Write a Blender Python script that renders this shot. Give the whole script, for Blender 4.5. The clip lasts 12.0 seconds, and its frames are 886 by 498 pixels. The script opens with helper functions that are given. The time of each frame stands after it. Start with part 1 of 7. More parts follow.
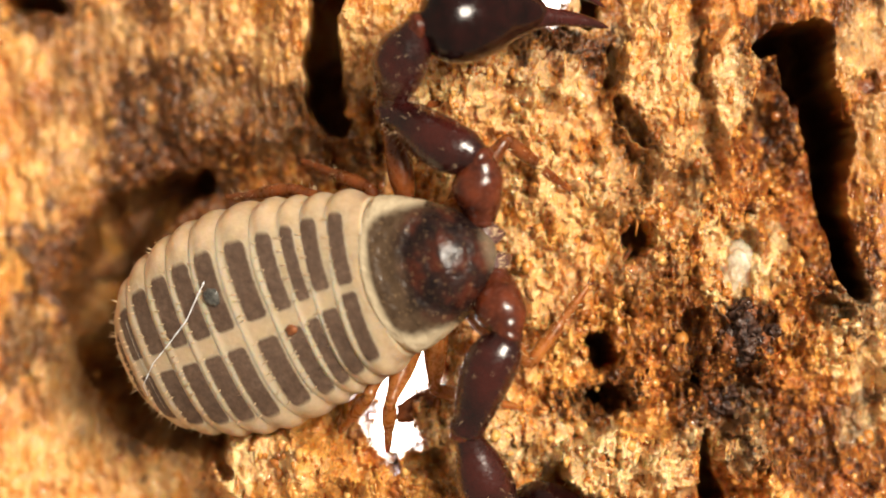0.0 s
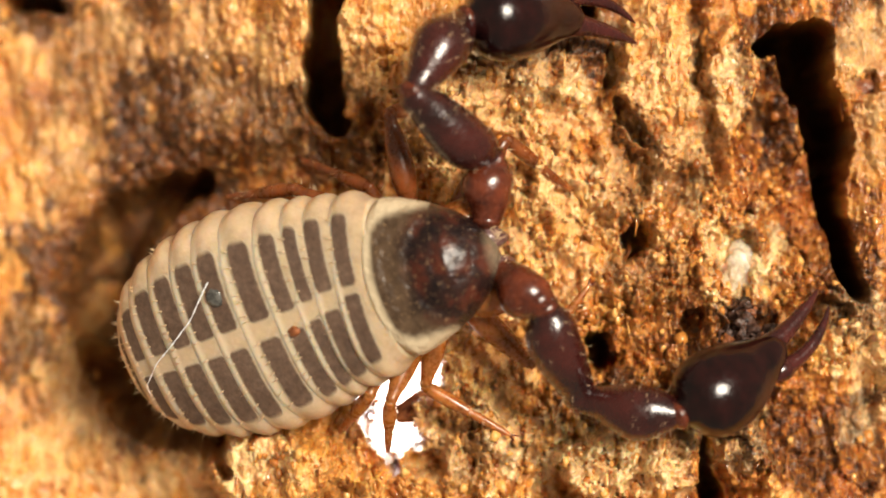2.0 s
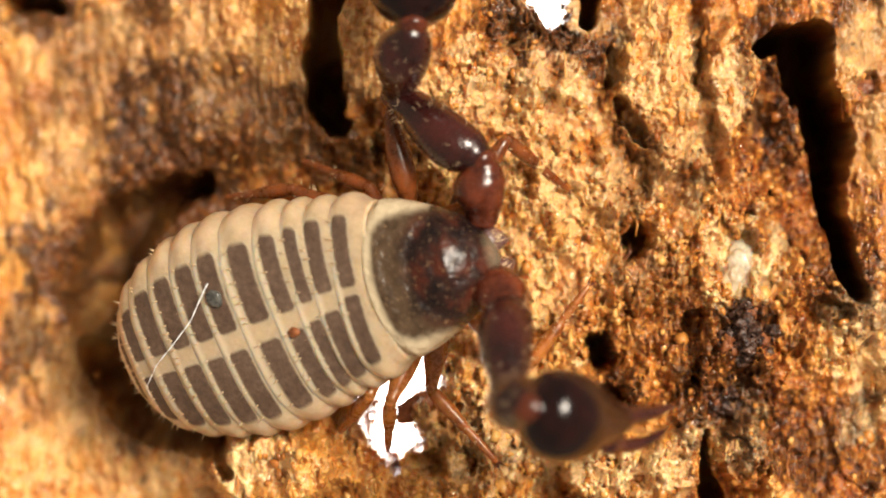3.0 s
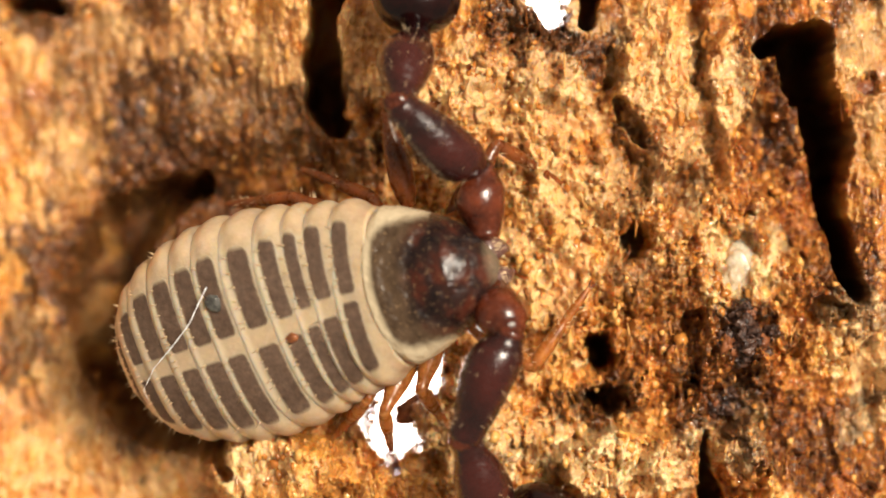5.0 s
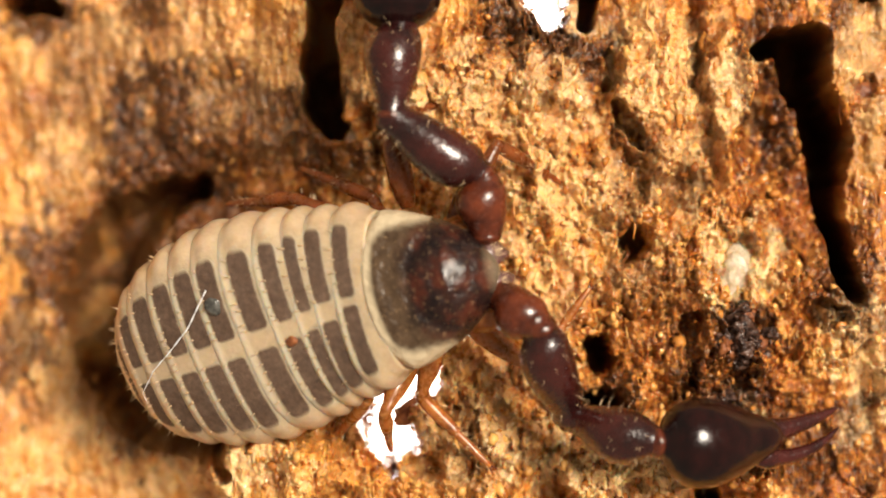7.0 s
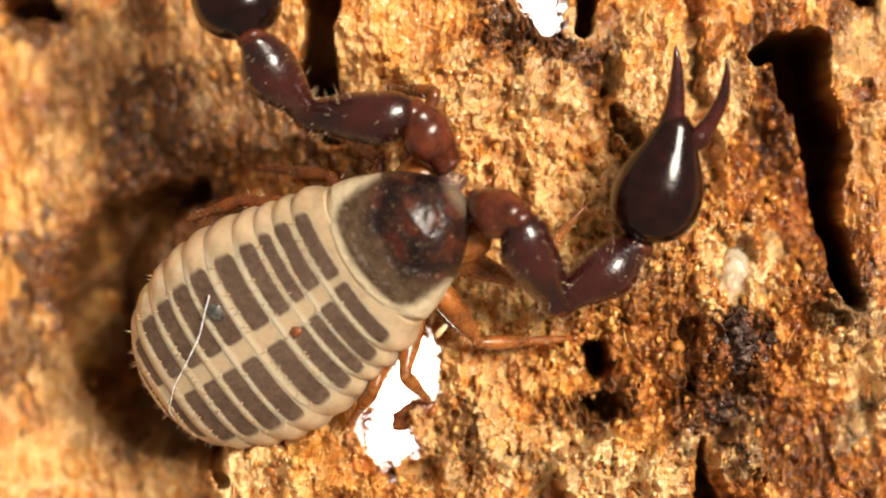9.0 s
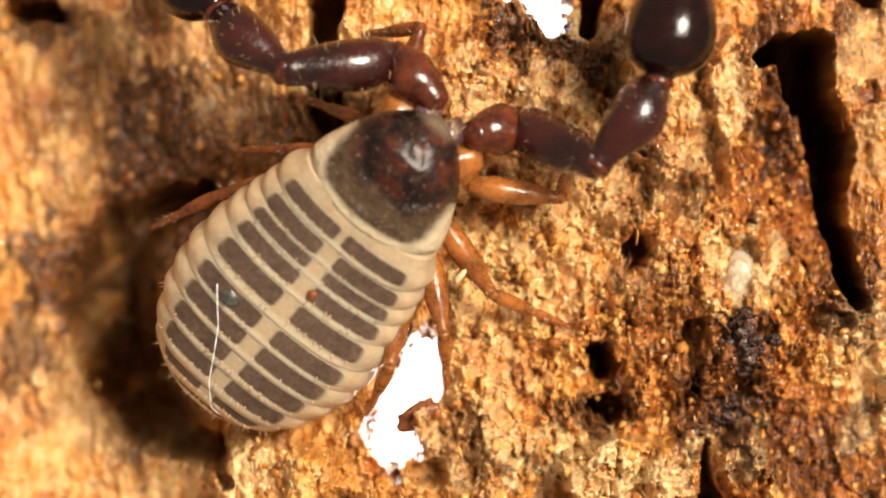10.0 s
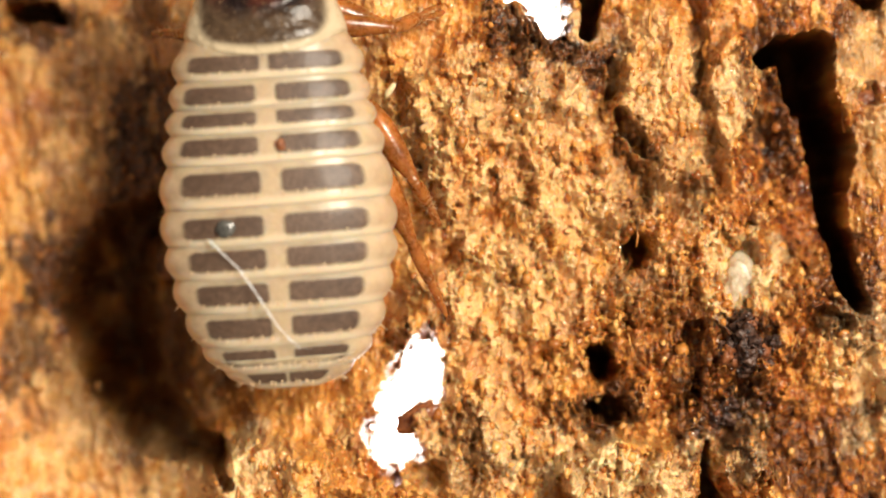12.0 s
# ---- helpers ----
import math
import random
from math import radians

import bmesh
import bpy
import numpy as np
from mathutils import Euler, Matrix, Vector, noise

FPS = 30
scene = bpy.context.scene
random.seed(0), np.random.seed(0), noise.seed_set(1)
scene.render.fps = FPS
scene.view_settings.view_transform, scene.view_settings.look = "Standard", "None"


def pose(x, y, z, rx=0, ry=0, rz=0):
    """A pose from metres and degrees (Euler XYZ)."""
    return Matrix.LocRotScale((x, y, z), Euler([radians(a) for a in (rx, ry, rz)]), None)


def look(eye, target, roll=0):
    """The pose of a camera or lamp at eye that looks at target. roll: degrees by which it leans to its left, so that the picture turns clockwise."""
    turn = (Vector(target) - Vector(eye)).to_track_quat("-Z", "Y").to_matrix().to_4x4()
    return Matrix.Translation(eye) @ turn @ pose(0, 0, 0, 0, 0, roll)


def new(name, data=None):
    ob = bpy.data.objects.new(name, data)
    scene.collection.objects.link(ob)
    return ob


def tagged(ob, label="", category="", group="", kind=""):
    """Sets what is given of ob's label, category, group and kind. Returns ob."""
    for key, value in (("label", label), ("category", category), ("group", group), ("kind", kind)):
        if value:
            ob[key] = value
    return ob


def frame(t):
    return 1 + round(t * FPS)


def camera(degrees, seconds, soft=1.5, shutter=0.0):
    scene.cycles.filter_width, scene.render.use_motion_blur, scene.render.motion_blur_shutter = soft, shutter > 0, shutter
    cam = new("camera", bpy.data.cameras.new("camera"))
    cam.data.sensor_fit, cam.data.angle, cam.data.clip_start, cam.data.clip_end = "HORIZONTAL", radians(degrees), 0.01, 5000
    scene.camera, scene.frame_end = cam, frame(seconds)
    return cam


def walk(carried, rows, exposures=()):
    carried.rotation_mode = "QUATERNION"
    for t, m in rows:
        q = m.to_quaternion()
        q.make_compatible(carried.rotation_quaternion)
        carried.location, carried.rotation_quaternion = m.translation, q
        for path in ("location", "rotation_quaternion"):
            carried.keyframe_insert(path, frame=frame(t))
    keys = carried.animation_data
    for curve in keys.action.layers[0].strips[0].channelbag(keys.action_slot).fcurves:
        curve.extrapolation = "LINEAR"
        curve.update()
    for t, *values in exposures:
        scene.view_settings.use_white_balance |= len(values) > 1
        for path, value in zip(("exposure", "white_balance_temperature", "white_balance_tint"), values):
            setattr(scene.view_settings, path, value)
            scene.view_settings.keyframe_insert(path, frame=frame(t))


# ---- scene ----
# One unit of the plan is 4.5 micrometres: the animal is about three millimetres long.
U = 4.5e-6
EYE = 0.033554


def put(x, y, z, rx=0, ry=0, rz=0):
    """A pose from plan units and degrees."""
    return pose(x * U, y * U, z * U, rx, ry, rz)


# ---- camera: a macro lens three centimetres above the wood, nearly still ----
cam = camera(12.0, 12.0, soft=1.8)
cam.data.dof.use_dof = True
cam.data.dof.focus_distance = EYE - 120 * U
cam.data.dof.aperture_fstop = 150.0
walk(cam, [
    (0, pose(1 * U, -20 * U, EYE)),
    (0.5, pose(2 * U, -19 * U, EYE)),
    (1, pose(2 * U, -22 * U, EYE)),
    (1.5, pose(2 * U, -19 * U, EYE)),
    (2, pose(2 * U, -20 * U, EYE)),
    (2.5, pose(1 * U, -20 * U, EYE)),
    (3, pose(1 * U, -19 * U, EYE)),
    (5, pose(2 * U, -18 * U, EYE)),
    (5.5, pose(1 * U, -17 * U, EYE)),
    (6, pose(5 * U, -14 * U, EYE)),
    (6.5, pose(4 * U, -14 * U, EYE)),
    (7, pose(5 * U, -14 * U, EYE)),
    (9, pose(8 * U, -6 * U, EYE)),
    (9.5, pose(3 * U, -2 * U, EYE)),
    (10, pose(0 * U, -3 * U, EYE)),
    (10.5, pose(-1 * U, -2 * U, EYE)),
    (11, pose(0 * U, 0 * U, EYE)),
    (11.5, pose(2 * U, 0 * U, EYE)),
    (12, pose(0 * U, 0 * U, EYE)),
], [(0, 0.33), (9, 0.33), (10.5, 0.29), (12, 0.21)])

# ---- light: one bright lamp high on the right, a dim room round it ----
world = bpy.data.worlds.new("room_light")
scene.world = world
world.use_nodes = True
world.node_tree.nodes["Background"].inputs[0].default_value = (1.0, 0.79, 0.59, 1)
world.node_tree.nodes["Background"].inputs[1].default_value = 0.27
sun = new("microscope_lamp", bpy.data.lights.new("microscope_lamp", "SUN"))
sun.data.energy = 4.8
sun.data.angle = radians(21)
sun.data.color = (1.0, 0.90, 0.75)
sun.matrix_basis = look((0.48, 0.30, 1.0), (0, 0, 0))


# ---- materials ----
def material(name):
    m = bpy.data.materials.new(name)
    m.use_nodes = True
    nodes, links = m.node_tree.nodes, m.node_tree.links
    return m, nodes, links, nodes["Principled BSDF"]


def plan_coords(nodes, links):
    """Object coordinates in plan units."""
    c = nodes.new("ShaderNodeTexCoord")
    v = nodes.new("ShaderNodeVectorMath")
    v.operation = "MULTIPLY"
    v.inputs[1].default_value = (1 / U, 1 / U, 1 / U)
    links.new(c.outputs["Object"], v.inputs[0])
    return v.outputs[0]


def stretched(nodes, links, coords, sx, sy, sz):
    v = nodes.new("ShaderNodeVectorMath")
    v.operation = "MULTIPLY"
    v.inputs[1].default_value = (sx, sy, sz)
    links.new(coords, v.inputs[0])
    return v.outputs[0]


def noise_tex(nodes, links, coords, size, detail=4.0, rough=0.55):
    n = nodes.new("ShaderNodeTexNoise")
    n.inputs["Scale"].default_value = 1.0 / size
    n.inputs["Detail"].default_value = detail
    n.inputs["Roughness"].default_value = rough
    links.new(coords, n.inputs["Vector"])
    return n.outputs["Fac"]


def ramp(nodes, links, fac, stops):
    r = nodes.new("ShaderNodeValToRGB")
    els = r.color_ramp.elements
    while len(els) < len(stops):
        els.new(0.5)
    for e, (p, c) in zip(els, stops):
        e.position, e.color = p, (*c, 1) if len(c) == 3 else c
    links.new(fac, r.inputs[0])
    return r.outputs[0]


def mix(nodes, links, fac, a, b, mode="MIX"):
    n = nodes.new("ShaderNodeMix")
    n.data_type, n.blend_type = "RGBA", mode
    for value, socket in ((fac, n.inputs[0]), (a, n.inputs[6]), (b, n.inputs[7])):
        if isinstance(value, (int, float)):
            socket.default_value = value
        elif isinstance(value, tuple):
            socket.default_value = (*value, 1)
        else:
            links.new(value, socket)
    return n.outputs[2]


def relief(nodes, links, bsdf, fac, height, strength=1.0, base=None):
    b = nodes.new("ShaderNodeBump")
    b.inputs["Strength"].default_value = strength
    b.inputs["Distance"].default_value = height * U
    links.new(fac, b.inputs["Height"])
    if base:
        links.new(base, b.inputs["Normal"])
    links.new(b.outputs[0], bsdf.inputs["Normal"])
    return b.outputs[0]


def attribute(nodes, name):
    a = nodes.new("ShaderNodeAttribute")
    a.attribute_name = name
    return a.outputs["Fac"]


def wood_material():
    m, nodes, links, bsdf = material("rotten_wood")
    p = plan_coords(nodes, links)
    fibre = stretched(nodes, links, p, 1.0, 0.22, 0.4)
    broad = noise_tex(nodes, links, stretched(nodes, links, p, 1, 0.6, 0.6), 70, 6, 0.62)
    streak = noise_tex(nodes, links, fibre, 13, 5, 0.62)
    grain = noise_tex(nodes, links, p, 14, 5, 0.62)
    gold = ramp(nodes, links, broad, [(0.32, (0.36, 0.118, 0.017)), (0.43, (0.61, 0.245, 0.041)), (0.53, (0.80, 0.39, 0.090)), (0.66, (0.84, 0.53, 0.21))])
    light = ramp(nodes, links, streak, [(0.32, (0.46, 0.17, 0.028)), (0.46, (0.73, 0.345, 0.076)), (0.62, (0.86, 0.56, 0.23))])
    c = mix(nodes, links, 0.5, gold, light)
    tone = ramp(nodes, links, attribute(nodes, "tone"), [(0.1, (0.66, 0.40, 0.19)), (0.4, (0.93, 0.80, 0.62)), (0.6, (1.0, 0.95, 0.86)), (0.9, (1.03, 1.01, 0.98))])
    c = mix(nodes, links, 0.85, c, tone, "MULTIPLY")
    crumb = ramp(nodes, links, grain, [(0.36, (0.30, 0.15, 0.07)), (0.47, (0.85, 0.70, 0.52)), (0.60, (1.0, 1.0, 1.0))])
    c = mix(nodes, links, 0.15, c, crumb, "MULTIPLY")
    rust = ramp(nodes, links, grain, [(0.36, (0.09, 0.018, 0.003)), (0.5, (0.35, 0.105, 0.016)), (0.64, (0.64, 0.28, 0.058))])
    c = mix(nodes, links, attribute(nodes, "rust"), c, mix(nodes, links, 0.7, rust, tone, "MULTIPLY"))
    c = mix(nodes, links, attribute(nodes, "pale"), c, mix(nodes, links, 0.6, (0.86, 0.63, 0.34), tone, "MULTIPLY"))
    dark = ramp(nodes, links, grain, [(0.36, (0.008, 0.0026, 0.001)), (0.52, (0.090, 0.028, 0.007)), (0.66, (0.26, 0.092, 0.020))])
    c = mix(nodes, links, attribute(nodes, "stain_shade"), c, dark)
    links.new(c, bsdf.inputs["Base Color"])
    links.new(ramp(nodes, links, grain, [(0.35, (0.50,) * 3), (0.65, (0.20,) * 3)]), bsdf.inputs["Roughness"])
    bsdf.inputs["Specular IOR Level"].default_value = 0.5
    links.new(ramp(nodes, links, attribute(nodes, "stain_shade"), [(0.0, (0.85,) * 3), (0.8, (0.15,) * 3)]), bsdf.inputs["Coat Weight"])
    bsdf.inputs["Coat Roughness"].default_value = 0.09
    bsdf.inputs["Subsurface Weight"].default_value = 0.5
    bsdf.inputs["Subsurface Radius"].default_value = (1.0, 0.55, 0.25)
    bsdf.inputs["Subsurface Scale"].default_value = 20 * U
    first = relief(nodes, links, bsdf, noise_tex(nodes, links, fibre, 6, 2, 0.5), 4, 0.8)
    links.new(relief(nodes, links, bsdf, noise_tex(nodes, links, stretched(nodes, links, p, 1, 0.5, 0.6), 8, 2, 0.5), 10, 0.9, first), bsdf.inputs["Coat Normal"])
    return m


def crumb_material():
    """Crumbs and slivers of the same wood, each of its own tone."""
    m, nodes, links, bsdf = material("wood_crumb")
    p = plan_coords(nodes, links)
    g = nodes.new("ShaderNodeNewGeometry")
    tone = ramp(nodes, links, g.outputs["Random Per Island"], [(0.0, (0.26, 0.070, 0.012)), (0.25, (0.46, 0.16, 0.027)), (0.6, (0.66, 0.29, 0.060)), (1.0, (0.80, 0.45, 0.13))])
    fac = noise_tex(nodes, links, p, 5, 3, 0.6)
    c = mix(nodes, links, 0.3, tone, ramp(nodes, links, fac, [(0.35, (0.45, 0.30, 0.2)), (0.6, (1, 1, 1))]), "MULTIPLY")
    links.new(c, bsdf.inputs["Base Color"])
    bsdf.inputs["Roughness"].default_value = 0.26
    bsdf.inputs["Coat Weight"].default_value = 0.6
    bsdf.inputs["Coat Roughness"].default_value = 0.09
    relief(nodes, links, bsdf, fac, 2, 0.8)
    return m


def chitin(name, low, high, rough=0.22, size=14, bump=0.8, sub=0.0, coat=0.3):
    """Glossy cuticle, mottled between two colours."""
    m, nodes, links, bsdf = material(name)
    p = plan_coords(nodes, links)
    fac = noise_tex(nodes, links, p, size, 5, 0.6)
    links.new(ramp(nodes, links, fac, [(0.35, low), (0.65, high)]), bsdf.inputs["Base Color"])
    links.new(ramp(nodes, links, noise_tex(nodes, links, p, 9, 3), [(0.35, (rough * 0.8,) * 3), (0.65, (rough * 1.5,) * 3)]), bsdf.inputs["Roughness"])
    bsdf.inputs["Coat Weight"].default_value = coat
    bsdf.inputs["Specular IOR Level"].default_value = 0.42
    bsdf.inputs["Coat Roughness"].default_value = 0.06
    if sub:
        bsdf.inputs["Subsurface Weight"].default_value = sub
        bsdf.inputs["Subsurface Radius"].default_value = (1.0, 0.55, 0.25)
        bsdf.inputs["Subsurface Scale"].default_value = 30 * U
    relief(nodes, links, bsdf, noise_tex(nodes, links, p, 7, 2), bump, 0.8)
    return m


def carapace_material():
    m, nodes, links, bsdf = material("carapace_cuticle")
    p = plan_coords(nodes, links)
    blot = noise_tex(nodes, links, p, 42, 3, 0.5)
    dark = ramp(nodes, links, blot, [(0.36, (0.008, 0.0045, 0.005)), (0.50, (0.022, 0.0095, 0.008)), (0.64, (0.072, 0.018, 0.010))])
    dark = mix(nodes, links, attribute(nodes, "rear"), dark, ramp(nodes, links, noise_tex(nodes, links, p, 24, 4), [(0.35, (0.048, 0.029, 0.017)), (0.65, (0.084, 0.052, 0.030))]))
    fleck = noise_tex(nodes, links, p, 6, 2)
    dark = mix(nodes, links, ramp(nodes, links, fleck, [(0.63, (0, 0, 0)), (0.71, (0.55, 0.55, 0.55))]), dark, (0.30, 0.19, 0.10))
    c = mix(nodes, links, attribute(nodes, "pale"), dark, (0.56, 0.46, 0.31))
    links.new(c, bsdf.inputs["Base Color"])
    links.new(ramp(nodes, links, noise_tex(nodes, links, p, 16, 4), [(0.35, (0.18,) * 3), (0.65, (0.44,) * 3)]), bsdf.inputs["Roughness"])
    bsdf.inputs["Coat Weight"].default_value = 0.12
    bsdf.inputs["Coat Roughness"].default_value = 0.08
    bsdf.inputs["Specular IOR Level"].default_value = 0.24
    relief(nodes, links, bsdf, noise_tex(nodes, links, p, 17, 2, 0.5), 4.5, 0.9)
    return m


def tergite_material():
    """Brown pigment that fades into the pale membrane at the plate's border."""
    m, nodes, links, bsdf = material("grey_brown_tergite")
    p = plan_coords(nodes, links)
    brown = ramp(nodes, links, noise_tex(nodes, links, p, 10, 5, 0.6), [(0.35, (0.088, 0.054, 0.037)), (0.65, (0.146, 0.092, 0.063))])
    blotch = ramp(nodes, links, noise_tex(nodes, links, p, 45, 2), [(0.35, (0.75, 0.72, 0.70)), (0.65, (1.1, 1.1, 1.1))])
    brown = mix(nodes, links, 1.0, brown, blotch, "MULTIPLY")
    fade = ramp(nodes, links, attribute(nodes, "inside"), [(0.15, (0, 0, 0)), (0.75, (1, 1, 1))])
    links.new(mix(nodes, links, fade, (0.48, 0.375, 0.245), brown), bsdf.inputs["Base Color"])
    bsdf.inputs["Roughness"].default_value = 0.52
    bsdf.inputs["Specular IOR Level"].default_value = 0.35
    bsdf.inputs["Coat Weight"].default_value = 0.07
    bsdf.inputs["Coat Roughness"].default_value = 0.12
    bsdf.inputs["Subsurface Weight"].default_value = 0.35
    bsdf.inputs["Subsurface Radius"].default_value = (1.0, 0.55, 0.3)
    bsdf.inputs["Subsurface Scale"].default_value = 12 * U
    relief(nodes, links, bsdf, noise_tex(nodes, links, p, 7, 3), 1.2, 0.8)
    return m


def membrane_material():
    """Cream skin between the plates, whiter along each segment's rear lip: denser rim and caught light in one colour.
    """
    m, nodes, links, bsdf = material("pale_membrane")
    p = plan_coords(nodes, links)
    fac = noise_tex(nodes, links, p, 34, 5, 0.6)
    skin = ramp(nodes, links, fac, [(0.35, (0.44, 0.322, 0.206)), (0.65, (0.57, 0.428, 0.282))])
    c = mix(nodes, links, attribute(nodes, "lip"), skin, (0.68, 0.54, 0.385))
    links.new(c, bsdf.inputs["Base Color"])
    links.new(ramp(nodes, links, noise_tex(nodes, links, p, 9, 3), [(0.35, (0.28,) * 3), (0.65, (0.46,) * 3)]), bsdf.inputs["Roughness"])
    bsdf.inputs["Coat Weight"].default_value = 0.2
    bsdf.inputs["Coat Roughness"].default_value = 0.18
    bsdf.inputs["Specular IOR Level"].default_value = 0.42
    bsdf.inputs["Subsurface Weight"].default_value = 0.8
    bsdf.inputs["Subsurface Radius"].default_value = (1.0, 0.62, 0.34)
    bsdf.inputs["Subsurface Scale"].default_value = 30 * U
    relief(nodes, links, bsdf, noise_tex(nodes, links, p, 7, 2), 1.0, 0.8)
    return m


def plain(name, colour, rough=0.5, emit=0.0):
    m, nodes, links, bsdf = material(name)
    bsdf.inputs["Base Color"].default_value = (*colour, 1)
    bsdf.inputs["Roughness"].default_value = rough
    if emit:
        bsdf.inputs["Emission Color"].default_value = (*colour, 1)
        bsdf.inputs["Emission Strength"].default_value = emit
    return m


WOOD = wood_material()
CRUMB = crumb_material()
MEMBRANE = membrane_material()
TERGITE = tergite_material()
CARAPACE = carapace_material()
JAW = chitin("grey_purple_cuticle", (0.05, 0.020, 0.020), (0.16, 0.085, 0.078), 0.14, 14, 3.5, 0.2, 0.6)
SCAR = chitin("grey_scar", (0.030, 0.030, 0.028), (0.115, 0.112, 0.100), 0.16, 8, 2.5, 0.0, 0.6)
MAROON = chitin("maroon_cuticle", (0.010, 0.0020, 0.0022), (0.044, 0.0068, 0.0050), 0.24, 60, 1.6, 0.0, 0.5)
NEAR_BLACK = chitin("near_black_cuticle", (0.004, 0.0011, 0.0015), (0.016, 0.0030, 0.0029), 0.15, 45, 0.6, 0.0, 0.2)
NEAR_BLACK.node_tree.nodes["Principled BSDF"].inputs["Specular IOR Level"].default_value = 0.3
RED = chitin("red_brown_cuticle", (0.036, 0.0066, 0.0036), (0.135, 0.028, 0.010), 0.20, 34, 1.2, 0.3, 0.35)
AMBER = chitin("amber_cuticle", (0.17, 0.052, 0.009), (0.43, 0.155, 0.032), 0.25, 36, 1.2, 0.8, 0.22)
# Amber cuticle again, browner: the left legs' shade is put into its colour.
AMBER_SHADED = chitin("shaded_amber_cuticle", (0.08, 0.020, 0.005), (0.24, 0.066, 0.014), 0.27, 34, 1.0, 0.5, 0.2)
FINGER = chitin("dark_red_cuticle", (0.014, 0.0026, 0.0028), (0.060, 0.010, 0.008), 0.2, 50, 0.5, 0.0, 0.4)
BRISTLE = plain("pale_bristle", (0.75, 0.55, 0.33), 0.3)
FIBRE = plain("white_fibre", (0.8, 0.82, 0.85), 0.25)
BLACK = chitin("black_resin", (0.008, 0.005, 0.006), (0.11, 0.050, 0.030), 0.26, 12, 7.0, 0.0, 0.2)
SPLINTER = chitin("pale_splinter", (0.62, 0.45, 0.22), (0.82, 0.68, 0.42), 0.35, 10, 1.5, 0.4, 0.2)
FRASS = chitin("rust_frass", (0.13, 0.035, 0.012), (0.30, 0.10, 0.03), 0.4, 10, 2.0)
GLOW = plain("glowing_backdrop", (1, 1, 0.97), 0.5, 6.0)


# ---- mesh helpers (plan units in, metres out) ----
def mesh(name, verts, faces, mat, smooth=True):
    me = bpy.data.meshes.new(name)
    me.from_pydata([(x * U, y * U, z * U) for x, y, z in verts], [], faces)
    me.materials.append(mat)
    if smooth:
        me.polygons.foreach_set("use_smooth", [True] * len(me.polygons))
    me.update()
    return me


def part(name, data, parent, label="", at=None):
    ob = new(name, data)
    ob.parent = parent
    if at:
        ob.matrix_basis = at
    return tagged(ob, label)


def join(*pieces):
    verts, faces = [], []
    for v, f in pieces:
        n = len(verts)
        verts += list(v)
        faces += [tuple(i + n for i in face) for face in f]
    return verts, faces


def loft(rings, sides=20, power=2.0):
    """A closed tube along +y through rings of (y, half width, half height, x, z)."""
    verts, faces = [], []
    for y, rx, rz, cx, cz in rings:
        for k in range(sides):
            a = 2 * math.pi * k / sides
            c, s = math.cos(a), math.sin(a)
            verts.append((cx + rx * math.copysign(abs(c) ** (2 / power), c), y, cz + rz * math.copysign(abs(s) ** (2 / power), s)))
    for r in range(len(rings) - 1):
        for k in range(sides):
            a, b = r * sides + k, r * sides + (k + 1) % sides
            faces.append((a, a + sides, b + sides, b))
    faces.append(tuple(range(sides)))
    faces.append(tuple(reversed(range((len(rings) - 1) * sides, len(rings) * sides))))
    return verts, faces


def smooth_rings(keys, n):
    """Many rings between a few (y, half width, half height, x, z)."""
    u = np.linspace(0, len(keys) - 1, n)
    out = []
    for v in u:
        i = min(int(v), len(keys) - 2)
        f = v - i
        p = [np.array(keys[max(0, min(len(keys) - 1, i + o))], float) for o in (-1, 0, 1, 2)]
        q = 0.5 * (2 * p[1] + (p[2] - p[0]) * f + (2 * p[0] - 5 * p[1] + 4 * p[2] - p[3]) * f * f + (3 * p[1] - p[0] - 3 * p[2] + p[3]) * f ** 3)
        q[1], q[2] = max(q[1], 0.4), max(q[2], 0.4)
        out.append(tuple(q))
    return out


def bristles(places, length, thick=1.1):
    """Thin three-sided spikes at (point, direction)."""
    verts, faces = [], []
    for p, d in places:
        p, d = Vector(p), Vector(d).normalized()
        a = d.orthogonal().normalized()
        b = d.cross(a)
        n = len(verts)
        for k in range(3):
            t = 2 * math.pi * k / 3
            verts.append(tuple(p + (a * math.cos(t) + b * math.sin(t)) * thick))
        verts.append(tuple(p + d * length * random.uniform(0.7, 1.2)))
        faces += [(n, n + 1, n + 3), (n + 1, n + 2, n + 3), (n + 2, n, n + 3)]
    return verts, faces


# ---- the wood ----
def lattice(ix, iy, seed):
    h = (ix * 374761393 + iy * 668265263 + seed * 982451653) & 0xFFFFFFFF
    h = ((h ^ (h >> 13)) * 1274126177) & 0xFFFFFFFF
    return ((h ^ (h >> 16)) & 0xFFFF) / 65535.0


def value_noise(x, y, seed):
    ix, iy = np.floor(x).astype(np.int64), np.floor(y).astype(np.int64)
    fx, fy = x - ix, y - iy
    fx, fy = fx * fx * fx * (fx * (fx * 6 - 15) + 10), fy * fy * fy * (fy * (fy * 6 - 15) + 10)
    a, b = lattice(ix, iy, seed), lattice(ix + 1, iy, seed)
    c, d = lattice(ix, iy + 1, seed), lattice(ix + 1, iy + 1, seed)
    return (a + (b - a) * fx) * (1 - fy) + (c + (d - c) * fx) * fy


